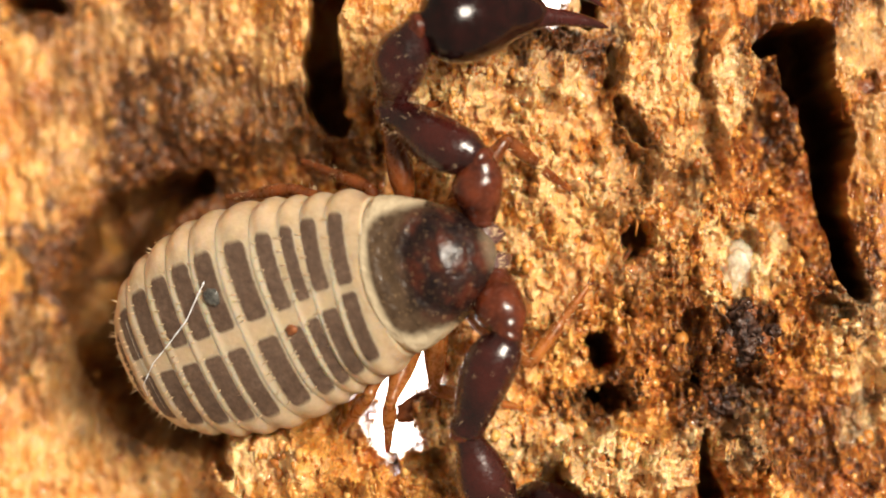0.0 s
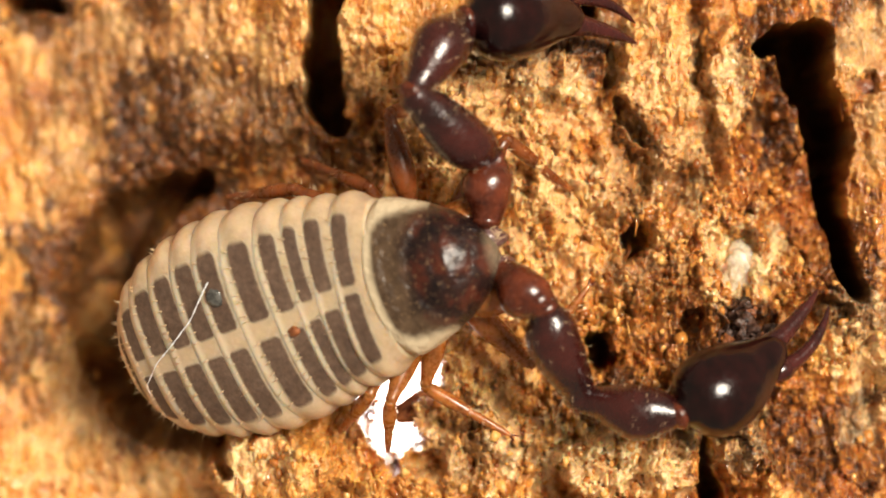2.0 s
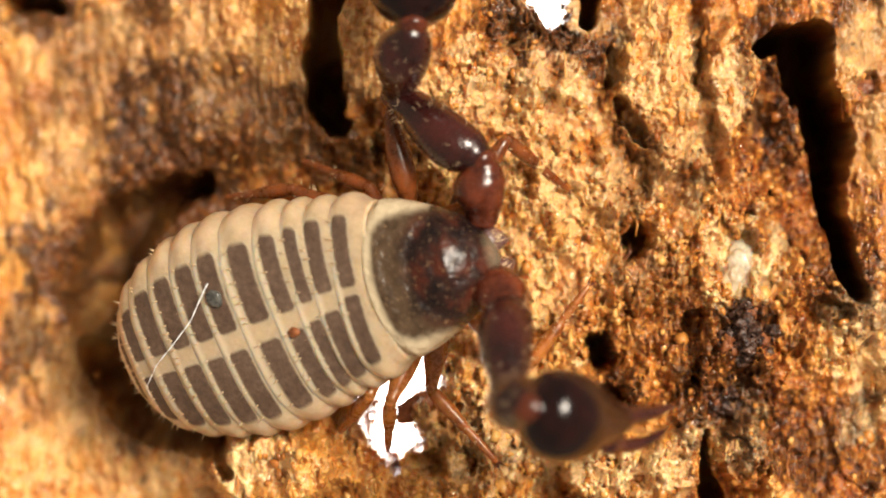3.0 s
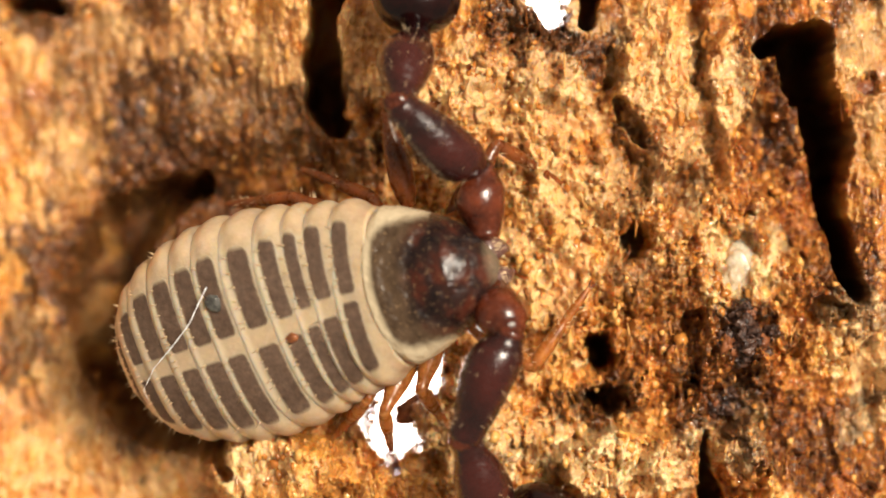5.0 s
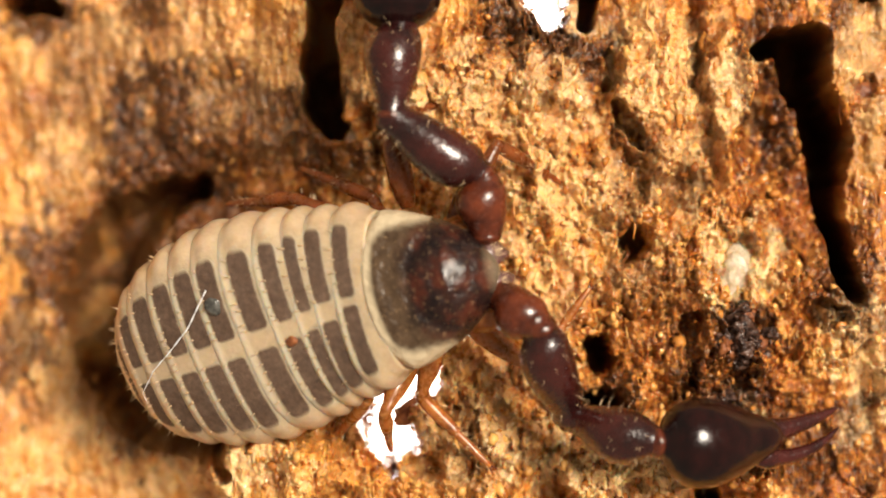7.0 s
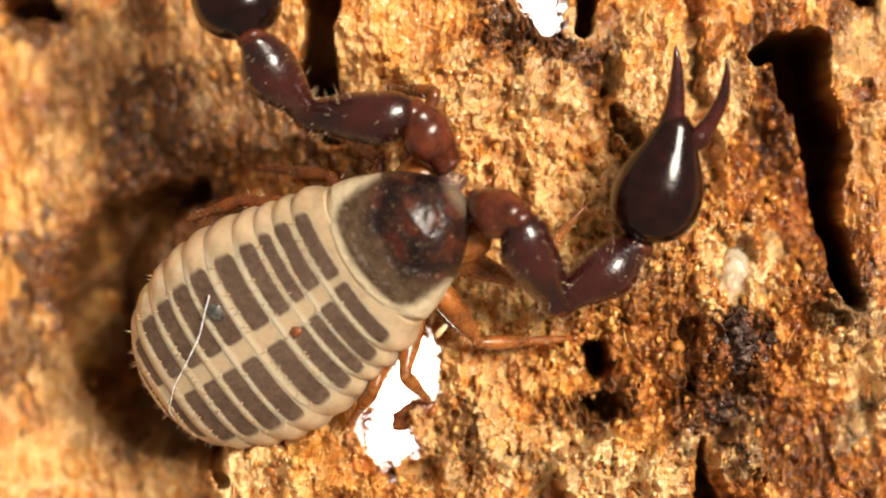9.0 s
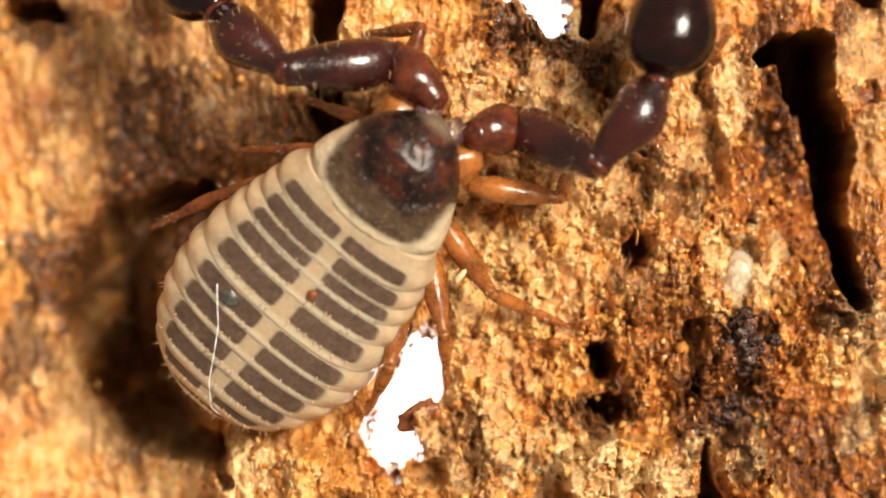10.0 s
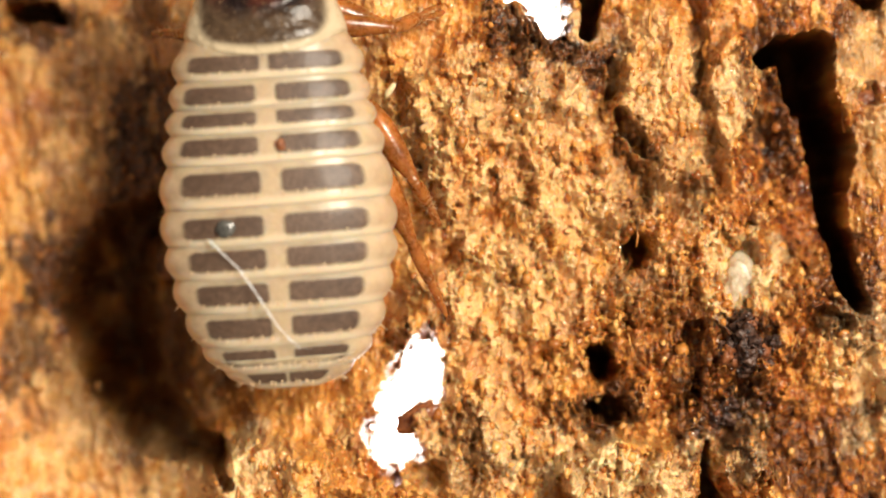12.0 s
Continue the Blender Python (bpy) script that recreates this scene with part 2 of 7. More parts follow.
def fbm(x, y, seed, octaves=4, gain=0.5):
    """Layered noise from -1 to 1."""
    total, amp, norm = 0, 1.0, 0
    for o in range(octaves):
        ca, sa = math.cos(0.6 * o), math.sin(0.6 * o)
        total = total + amp * value_noise((x * ca - y * sa) * 2 ** o + 17.3 * o, (x * sa + y * ca) * 2 ** o - 9.1 * o, seed + o)
        norm += amp
        amp *= gain
    return 2 * total / norm - 1


def cells(x, y, seed):
    """Distance to the nearest of scattered points, that point's own random number, and a slope of its own there."""
    ix, iy = np.floor(x).astype(np.int64), np.floor(y).astype(np.int64)
    best, who, slope = np.full(x.shape, 9.0), np.zeros(x.shape), np.zeros(x.shape)
    for dx in (-1, 0, 1):
        for dy in (-1, 0, 1):
            jx, jy = ix + dx, iy + dy
            ox, oy = x - jx - lattice(jx, jy, seed), y - jy - lattice(jx, jy, seed + 7)
            d = ox * ox + oy * oy
            near = d < best
            who = np.where(near, lattice(jx, jy, seed + 13), who)
            slope = np.where(near, (lattice(jx, jy, seed + 19) - 0.5) * ox + (lattice(jx, jy, seed + 23) - 0.5) * oy, slope)
            best = np.minimum(best, d)
    return np.sqrt(best), who, 2 * slope


def step(a, b, v):
    t = np.clip((v - a) / (b - a), 0, 1)
    return t * t * (3 - 2 * t)


def blob(x, y, cx, cy, rx, ry, turn=0.0):
    """1 in the middle of an ellipse, 0 at its rim, negative outside."""
    c, s = math.cos(radians(turn)), math.sin(radians(turn))
    dx, dy = x - cx, y - cy
    return 1 - np.sqrt(((dx * c + dy * s) / rx) ** 2 + ((dy * c - dx * s) / ry) ** 2)


def along(x, y, line):
    """How deep a place lies in a channel of (x, y, half width): 1 on its middle line, 0 at its rim, negative outside."""
    best = np.full(x.shape, -9.0)
    for (ax, ay, aw), (bx, by, bw) in zip(line, line[1:]):
        dx, dy = bx - ax, by - ay
        t = np.clip(((x - ax) * dx + (y - ay) * dy) / (dx * dx + dy * dy), 0, 1)
        d = np.hypot(x - ax - t * dx, y - ay - t * dy)
        best = np.maximum(best, 1 - d / (aw + (bw - aw) * t))
    return best


# Cracks between the fibres, as (x, y, half width) along their middle.
CRACKS = [
    ([(-206, 430, 34), (-210, 330, 33), (-206, 250, 36), (-190, 200, 26)], 420),
    ([(560, 330, 14), (612, 352, 34), (645, 335, 46), (655, 275, 38), (668, 225, 30), (690, 175, 33), (690, 110, 27), (686, 40, 22), (712, -35, 24), (742, -88, 15)], 700),
    ([(478, -340, 7), (474, -378, 14), (482, -470, 19)], 360),
    ([(320, 236, 12), (338, 200, 17), (352, 166, 8)], 80),
    ([(262, 470, 26), (256, 388, 18)], 380),
    ([(292, 330, 10), (296, 270, 10)], 46),
    ([(436, 470, 12), (452, 330, 16), (450, 285, 10)], 50),
    ([(446, -140, 8), (438, -185, 13), (448, -250, 8)], 45),
    ([(-404, -340, 8), (-400, -390, 13), (-386, -430, 9)], 90),
]
# The shaded trough round the hollow in which the animal sits, as the cracks.
TROUGH = [(-430, 104, 14), (-500, 80, 24), (-574, 22, 40), (-616, -70, 56), (-606, -190, 54), (-560, -285, 44), (-490, -345, 34), (-410, -372, 24)]
# Round holes: x, y, half width, half height, depth.
HOLES = [(273, -210, 25, 36, 400), (334, -4, 20, 34, 240), (290, -292, 38, 20, 110), (262, -288, 18, 16, 160), (750, 265, 28, 22, 60),
         (750, 436, 32, 16, 120), (440, 98, 46, 30, 30), (690, -130, 44, 30, 80), (-755, 428, 60, 26, 160), (-30, -395, 30, 24, 80)]
# Openings through the wood: x, y, half width, half height, turn.
OPENINGS = [(180, 425, 25, 60, 18), (-46, -216, 36, 62, -16), (-88, -342, 44, 44, 25), (-80, -284, 30, 44, 0), (140, 446, 40, 18, 0)]
# Dark decay, plus shade painted into holes and round the hollow: x, y, half width, half height, strength.
STAINS_AND_SHADES = [(-330, 190, 120, 70, 0.65), (-420, 250, 80, 50, 0.45), (-460, -335, 110, 60, 0.45), (-520, -150, 90, 150, 0.85), (-470, 40, 120, 120, 0.8), (-400, -190, 110, 110, 0.7), (-230, 225, 110, 60, 0.8), (-330, 250, 60, 50, 0.55), (-545, -290, 56, 50, 0.8), (-440, -362, 80, 24, 0.6), (-545, 215, 110, 140, 0.6), (-510, 60, 80, 110, 0.85), (-560, 240, 80, 100, 0.75), (-560, -20, 60, 200, 0.9), (-490, 120, 120, 70, 0.9), (-505, 205, 40, 40, 0.85), (-715, -60, 66, 90, 0.9), (-300, 195, 100, 44, 0.7), (-585, -80, 56, 160, 0.85), (-600, 300, 120, 110, 0.4), (-655, 60, 70, 120, 0.45), (-640, -220, 90, 120, 0.4), (-690, 130, 60, 60, 0.35), (-565, 235, 56, 100, 0.96), (-505, 250, 50, 90, 0.94), (-560, 120, 50, 60, 0.9), (-420, 290, 60, 60, 0.5),
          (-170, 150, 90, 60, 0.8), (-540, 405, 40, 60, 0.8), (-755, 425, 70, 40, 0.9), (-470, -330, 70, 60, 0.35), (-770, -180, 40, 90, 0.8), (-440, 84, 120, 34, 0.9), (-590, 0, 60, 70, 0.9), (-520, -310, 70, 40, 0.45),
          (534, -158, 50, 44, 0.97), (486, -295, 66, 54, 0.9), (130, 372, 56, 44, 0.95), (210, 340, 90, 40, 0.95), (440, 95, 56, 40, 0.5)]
# More decay, with shade painted over cracks, grooves and pits.
DEEP_STAINS_AND_SHADES = [(720, -380, 80, 60, 0.55), (700, -60, 80, 70, 0.5), (590, 235, 40, 75, 0.92), (740, 405, 50, 60, 0.5), (420, -150, 60, 60, 0.6), (470, -230, 50, 60, 0.75), (530, -270, 50, 60, 0.6), (291, 286, 18, 40, 0.5), (341, 190, 30, 50, 0.6), (341, 80, 34, 50, 0.4), (350, -80, 60, 40, 0.55), (436, -185, 38, 60, 0.6), (290, -294, 62, 38, 0.85),
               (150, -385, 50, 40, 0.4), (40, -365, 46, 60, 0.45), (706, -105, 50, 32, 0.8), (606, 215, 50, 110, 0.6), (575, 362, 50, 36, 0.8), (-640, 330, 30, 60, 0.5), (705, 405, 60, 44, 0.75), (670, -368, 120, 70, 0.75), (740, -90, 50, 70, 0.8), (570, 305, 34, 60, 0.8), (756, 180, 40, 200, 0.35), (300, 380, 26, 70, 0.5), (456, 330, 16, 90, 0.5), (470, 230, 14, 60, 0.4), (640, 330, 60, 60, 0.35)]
RUSTS = [(700, -50, 90, 110, 0.9), (730, -370, 90, 110, 0.95), (590, 235, 46, 80, 1.0), (330, 120, 60, 110, 0.6), (400, -250, 90, 110, 0.75), (560, -230, 100, 110, 0.8), (610, 170, 90, 220, 0.95), (650, -365, 170, 110, 0.95), (480, 20, 90, 110, 0.55), (400, -90, 110, 150, 0.4), (170, 330, 120, 60, 0.9), (100, -360, 120, 80, 0.5),
         (-30, -360, 80, 80, 0.5), (462, 370, 30, 100, 0.6), (575, -40, 60, 130, 0.8), (-380, 150, 200, 120, 0.8), (-700, -60, 60, 120, 0.5),
         (190, 340, 110, 70, 0.8), (-560, 330, 160, 120, 0.6), (290, -250, 90, 120, 0.7), (40, -420, 160, 50, 0.45)]
PALES = [(150, 190, 150, 190, 0.5), (240, 60, 120, 130, 0.4), (420, 240, 90, 180, 0.5), (-620, 330, 170, 130, 0.25), (-380, 330, 170, 130, 0.25), (-420, 200, 90, 70, 0.25), (-300, 290, 90, 110, 0.4), (745, 330, 50, 120, 0.5), (195, -85, 100, 100, 0.5), (330, -40, 70, 60, 0.35), (-400, -405, 170, 50, 0.6), (40, -330, 150, 70, 0.45), (523, -58, 42, 62, 1.0), (526, -72, 28, 40, 1.0), (518, -42, 54, 78, 0.97), (-690, 180, 100, 240, 0.2), (-720, -300, 90, 190, 0.25), (-560, -380, 120, 90, 0.5), (-470, 330, 90, 120, 0.4), (745, -200, 50, 130, 0.85), (330, -398, 150, 56, 0.9),
         (-362, -395, 40, 56, 0.75), (-150, 330, 40, 110, 0.4), (60, 225, 140, 140, 0.5), (380, 270, 70, 140, 0.5), (510, 280, 40, 110, 0.6), (70, -80, 110, 170, 0.45), (240, 190, 50, 100, 0.6), (530, -360, 38, 66, 0.75)]


def wood_height(x, y):
    """The wood's surface, in plan units, with its marks of decay and painted shade."""
    wx = x + 18 * fbm(x / 60, y / 60, 3, 3) + 13 * fbm(x / 17, y / 21, 33, 3, 0.6)
    wy = y + 18 * fbm(x / 60, y / 60, 31, 3) + 13 * fbm(x / 17, y / 21, 37, 3, 0.6)
    cx0 = x + 18 * fbm(x / 60, y / 60, 3, 3) + 5 * fbm(x / 22, y / 26, 33, 2)
    cy0 = y + 18 * fbm(x / 60, y / 60, 31, 3) + 5 * fbm(x / 22, y / 26, 37, 2)
    lean = x + 0.06 * y + 14 * fbm(x / 110, y / 110, 47, 2)
    crumbly = step(-0.5, 0.3, blob(wx, wy, 330, -60, 420, 520) + 0.7 * fbm(x / 90, y / 90, 41, 3))
    crumbly = np.maximum(crumbly, 0.8 * step(-0.2, 0.4, blob(wx, wy, 60, -380, 330, 130)))
    crumbly = crumbly * (1 - 0.6 * step(90, 300, y) * step(190, 300, x) - 0.6 * step(610, 680, x) * step(-150, 0, y)).clip(0.2, 1)
    fibrous = 1 - 0.7 * crumbly
    z = 45 * fbm(x / 420, y / 420, 5, 2) + 46 * fbm(x / 130, y / 170, 8, 3) + 52 * crumbly * fbm(x / 58, y / 70, 16, 3)
    z = z - 170 * step(-100, -560, x) - 110 * step(-360, -640, x)
    z = z + fibrous * (19 * (fbm(lean / 44, y / 330, 11, 3)) + 6 * fbm(lean / 12, y / 70, 14, 2))
    # flakes: tilted splinters of different heights, larger and smaller, drawn out along the grain
    d1, w1, t1 = cells((lean + 8 * fbm(x / 14, y / 20, 51, 2)) / 40, (y + 12 * fbm(x / 20, y / 30, 52, 2)) / 84, 61)
    d2, w2, t2 = cells((lean + 9 * fbm(x / 11, y / 14, 53, 2)) / 20, (y + 9 * fbm(x / 12, y / 16, 54, 2)) / 33, 71)
    d3, w3, t3 = cells((x + 4 * fbm(x / 6, y / 9, 55, 2)) / 9, (y + 5 * fbm(x / 7, y / 9, 58, 2)) / 15, 77)
    d4, w4, t4 = cells((wx + 8 * fbm(x / 10, y / 10, 56, 2)) / 24, (wy + 8 * fbm(x / 10, y / 10, 57, 2)) / 27, 87)
    drawn = 0.45 + 0.4 * crumbly
    z = z + (0.45 + 0.55 * crumbly) * (40 * (w1 - 0.5) * step(0.85, 0.4, d1) + 20 * t1)
    z = z + drawn * (15 * (w2 - 0.5) * step(0.8, 0.35, d2) + 15 * t2 + 10 * (1 - np.minimum(d2, 1) ** 2) + 4 * (w3 - 0.5) * step(0.75, 0.3, d3) + 3 * t3)
    z = z + crumbly * (24 * (w4 - 0.5) * step(0.8, 0.35, d4) + 18 * t4 + 12 * (1 - np.minimum(d4, 1) ** 2))
    d6, w6, t6 = cells((wx + 4 * fbm(x / 8, y / 8, 59, 2)) / 14, wy / 18, 97)
    z = z + (0.3 + 0.7 * crumbly) * (11 * (1 - np.minimum(d6, 1) ** 2) + 8 * (w6 - 0.5) * step(0.8, 0.4, d6) + 3 * t6)
    z = z + 1.5 * fbm(x / 8, y / 12, 81, 2)
    tone = np.clip(0.5 + 0.6 * (w1 - 0.5) + 0.65 * (w2 - 0.5) + 0.55 * (w4 - 0.5) * crumbly + 0.2 * (w3 - 0.5) + 0.35 * (w6 - 0.5), 0, 1)
    # the hollow in which the animal sits
    z = z - 110 * step(-0.15, 0.55, blob(wx, wy, -370, -80, 330, 262)) - 50 * step(-0.1, 0.5, blob(wx, wy, -500, -190, 170, 170))
    z = z - 60 * step(-0.2, 0.5, blob(wx, wy, -280, 170, 280, 240))
    # raised blocks
    z = z + 120 * step(0, 0.2, blob(wx, wy, 334, -400, 150, 76)) + 110 * step(0, 0.25, blob(wx, wy, 540, -380, 50, 66)) + 120 * step(-0.1, 0.4, blob(wx, wy, -300, -410, 150, 70))
    z = z + 60 * step(0, 0.35, blob(wx, wy, 380, 280, 80, 190)) + 60 * step(0, 0.3, blob(wx, wy, 512, 280, 52, 130)) + 45 * step(0, 0.4, blob(wx, wy, 60, 200, 190, 170))
    z = z - 35 * step(0.1, 0.5, blob(wx, wy, 518, -42, 54, 74)) - 70 * step(0, 0.5, blob(wx, wy, 620, 150, 90, 240))
    plug = step(-0.1, 0.45, blob(wx, wy, 518, -52, 46, 64))
    z = z * (1 - 0.8 * plug) + plug * (30 * blob(x, y, 516, -48, 46, 62) - 10)
    tone = tone * (1 - 0.7 * plug) + 0.6 * plug
    for line, depth in CRACKS:
        z = z - depth * step(-0.08, 0.24, along(cx0, cy0, line))
    z = z - 190 * step(-0.7, 0.8, along(cx0, cy0, TROUGH))
    for cx, cy, rx, ry, depth in HOLES:
        z = z - depth * step(-0.15, 0.55, blob(wx, wy, cx, cy, rx, ry))
    gap = np.full(x.shape, -9.0)
    for cx, cy, rx, ry, turn in OPENINGS:
        gap = np.maximum(gap, blob(wx, wy, cx, cy, rx, ry, turn))
    z = z - 160 * step(-0.35, 0.1, gap)
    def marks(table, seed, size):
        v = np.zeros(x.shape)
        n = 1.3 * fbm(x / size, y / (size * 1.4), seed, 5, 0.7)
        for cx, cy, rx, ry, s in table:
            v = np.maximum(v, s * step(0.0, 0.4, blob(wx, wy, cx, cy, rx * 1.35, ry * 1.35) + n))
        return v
    stain_shade = np.maximum(marks(STAINS_AND_SHADES, 101, 44), marks(DEEP_STAINS_AND_SHADES, 105, 34))
    rust = np.maximum(marks(RUSTS, 111, 38), 0.65 * step(0.08, 0.36, fbm(x / 60, y / 80, 121, 5, 0.65)) * (0.45 + 0.55 * crumbly))
    pale = np.maximum(marks(PALES, 131, 40), plug)
    rust, stain_shade = rust * (1 - plug), stain_shade * (1 - plug)
    return z, gap, stain_shade, rust, pale, tone


def build_wood():
    fine_x, fine_y = np.arange(-960, 961, 2.3), np.arange(-600, 601, 2.3)
    far = np.cumsum(np.geomspace(4, 160, 32))
    xs = np.concatenate((-960 - far[::-1], fine_x, 960 + far))
    ys = np.concatenate((-600 - far[::-1], fine_y, 600 + far))
    gx, gy = np.meshgrid(xs, ys)
    z, gap, stain_shade, rust, pale, tone = wood_height(gx, gy)
    rim = np.minimum(np.minimum(gx - xs[0], xs[-1] - gx), np.minimum(gy - ys[0], ys[-1] - gy))
    z = z - 700 * (1 - step(0, 500, rim))
    nx, ny = len(xs), len(ys)
    index = np.arange(nx * ny).reshape(ny, nx)
    quads = np.stack((index[:-1, :-1], index[:-1, 1:], index[1:, 1:], index[1:, :-1]), -1).reshape(-1, 4)
    quads = quads[(gap.ravel()[quads] < 0.12).all(1)]
    me = bpy.data.meshes.new("wood")
    me.vertices.add(nx * ny)
    me.vertices.foreach_set("co", (np.stack((gx, gy, z), -1).reshape(-1) * U).astype(np.float32))
    me.loops.add(quads.size)
    me.loops.foreach_set("vertex_index", quads.ravel().astype(np.int32))
    me.polygons.add(len(quads))
    me.polygons.foreach_set("loop_start", np.arange(0, quads.size, 4, dtype=np.int32))
    me.polygons.foreach_set("use_smooth", np.ones(len(quads), bool))
    for name, values in (("stain_shade", stain_shade), ("rust", rust), ("pale", pale), ("tone", tone)):
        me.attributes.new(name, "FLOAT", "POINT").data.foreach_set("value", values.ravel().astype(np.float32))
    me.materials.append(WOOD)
    me.update()
    ob = new("ground", me)
    return tagged(ob, "rotten golden-brown wood with cracks, pits and crumbling fibres", "wood", kind="structure")


build_wood()

# a glowing white plane added under the wood to whiten its openings, seen through them
table = new("backdrop", mesh("backdrop", [(-1500, -1300, -1500), (1500, -1300, -1500), (1500, 1300, -1500), (-1500, 1300, -1500)], [(0, 1, 2, 3)], GLOW))
tagged(table, "glowing white plane added below the wood", "light table", kind="structure")


def lump(rx, ry, rz, seed, n=14, rough=0.25):
    """An uneven rounded lump."""
    verts, faces = [], []
    for r in range(n + 1):
        t = math.pi * r / n
        for k in range(n):
            a = 2 * math.pi * k / n
            d = Vector((math.sin(t) * math.cos(a), math.sin(t) * math.sin(a), math.cos(t)))
            f = 1 + rough * noise.noise(d * 1.7 + Vector((seed * 3.1, 0, 0))) + rough * 0.6 * noise.noise(d * 4.1 + Vector((0, seed * 2.7, 0)))
            verts.append((d.x * rx * f, d.y * ry * f, d.z * rz * f))
    for r in range(n):
        for k in range(n):
            faces.append((r * n + k, (r + 1) * n + k, (r + 1) * n + (k + 1) % n, r * n + (k + 1) % n))
    return verts, faces


def scatter(name, count, seed, spread, shape, label):
    """Many small bits of wood lying on the surface, as one mesh."""
    rng = np.random.default_rng(seed)
    x, y = rng.uniform(-830, 830, count), rng.uniform(-490, 490, count)
    keep = rng.uniform(0, 1, count) < spread(x, y)
    x, y = x[keep], y[keep]
    z, gap, stain_shade, rust, pale, tone = wood_height(x, y)
    keep = (gap < -0.45) & (rng.uniform(0, 1, len(x)) > 0.8 * stain_shade)
    verts, faces = [], []
    for px, py, pz in zip(x[keep], y[keep], z[keep]):
        v, f = shape(rng)
        faces += [tuple(k + len(verts) for k in face) for face in f]
        verts += [(a + px, b + py, c + pz) for a, b, c in v]
    return tagged(new(name, mesh(name, verts, faces, CRUMB)), label, "wood crumbs", kind="stuff")


def crumb_shape(rng):
    size = 4.5 + 9 * rng.uniform(0, 1) ** 2.5
    v = np.array([(0, 0, 1), (0.9, 0, 0.35), (0.28, 0.85, 0.35), (-0.73, 0.53, 0.35), (-0.73, -0.53, 0.35), (0.28, -0.85, 0.35),
                  (0.73, 0.53, -0.45), (-0.28, 0.85, -0.45), (-0.9, 0, -0.45), (-0.28, -0.85, -0.45), (0.73, -0.53, -0.45), (0, 0, -1)])
    v = v * rng.uniform(0.55, 1.4, (12, 1)) * size * rng.uniform(0.5, 1.2, 3) * (0.85, 1.2, 0.55)
    f = [(0, k, k % 5 + 1) for k in range(1, 6)] + [(k, k + 5, k % 5 + 1) for k in range(1, 6)]
    f += [(k % 5 + 1, k + 5, k % 5 + 6) for k in range(1, 6)] + [(11, k % 5 + 6, k + 5) for k in range(1, 6)]
    return v + (0, 0, size * 0.1), f


def sliver_shape(rng):
    length, w = 18 + 60 * rng.uniform(0, 1) ** 2, rng.uniform(1.2, 3.2)
    a, rise, bend = rng.normal(1.57, 0.28), rng.normal(0, 0.14), rng.normal(0, 5)
    v = []
    for r in range(4):
        t = r / 3 - 0.5
        q = w * (1.0 if r in (1, 2) else 0.35)
        cx, cy, cz = t * length * math.cos(a), t * length * math.sin(a), t * length * rise + 1
        cx += bend * (4 * t * t - 0.5)
        v += [(cx - q, cy, cz), (cx, cy, cz - q * 0.6), (cx + q, cy, cz), (cx, cy, cz + q * 0.8)]
    f = [(r * 4 + k, r * 4 + (k + 1) % 4, r * 4 + (k + 1) % 4 + 4, r * 4 + k + 4) for r in range(3) for k in range(4)]
    return np.array(v), f + [(3, 2, 1, 0), (12, 13, 14, 15)]


def crumbly_ground(x, y):
    return np.clip(0.12 + 1.1 * step(-0.4, 0.5, blob(x, y, 340, -100, 420, 460)) + 0.8 * step(-0.2, 0.5, blob(x, y, 0, -390, 420, 130)), 0, 1)


scatter("wood_crumbs", 3200, 5, crumbly_ground, crumb_shape, "loose golden and rust-brown wood crumbs on the rotten wood")
scatter("wood_slivers", 220, 8, lambda x, y: 1.0 - 0.45 * crumbly_ground(x, y), sliver_shape, "thin pale wood slivers lying along the grain")


def clump(x, y, z, radius, count, seed, label):
    """A heap of dark grains, one thing of several grains."""
    rng = random.Random(seed)
    heap = tagged(new("resin_clump"), label, "resin clump", "dark clumps on the wood")
    heap.matrix_basis = put(x, y, z)
    for k in range(count):
        a, d = rng.uniform(0, 6.28), radius * math.sqrt(rng.uniform(0, 1))
        r = radius * rng.uniform(0.2, 0.42)
        part("grain", mesh("grain", *lump(r, r * rng.uniform(0.8, 1.3), r * 0.9, seed + k, 14, 1.1), BLACK if k % 8 else FRASS), heap,
             at=put(d * math.cos(a), d * math.sin(a), rng.uniform(-6, 22) + (radius - d) * 0.3, 0, 0, rng.uniform(0, 360)))


def ground_at(x, y):
    return float(wood_height(np.array([float(x)]), np.array([float(y)]))[0][0])


clump(537, -164, ground_at(537, -164), 46, 17, 3, "blackish glossy lump of resin grains in a wood pit")
clump(488, -292, ground_at(488, -292), 34, 10, 40, "dark brown resin grains beside a crack in the wood")
pellet = new("frass_pellet", mesh("frass_pellet", *lump(24, 18, 14, 9), FRASS))
pellet.matrix_basis = put(750, 266, ground_at(750, 266) + 8)
tagged(pellet, "rust-brown oval pellet in a shallow wood pit", "pellet")
def splinter(x, y, lift, length, wide, turn, seed, label):
    """A loose sliver of pale wood lying on the surface."""
    ob = new("wood_splinter", mesh("wood_splinter", *lump(wide, length, wide * 0.6, seed, 14, 0.45), SPLINTER))
    ob.matrix_basis = put(x, y, ground_at(x, y) + lift, 6, 0, turn)
    tagged(ob, label, "splinter")


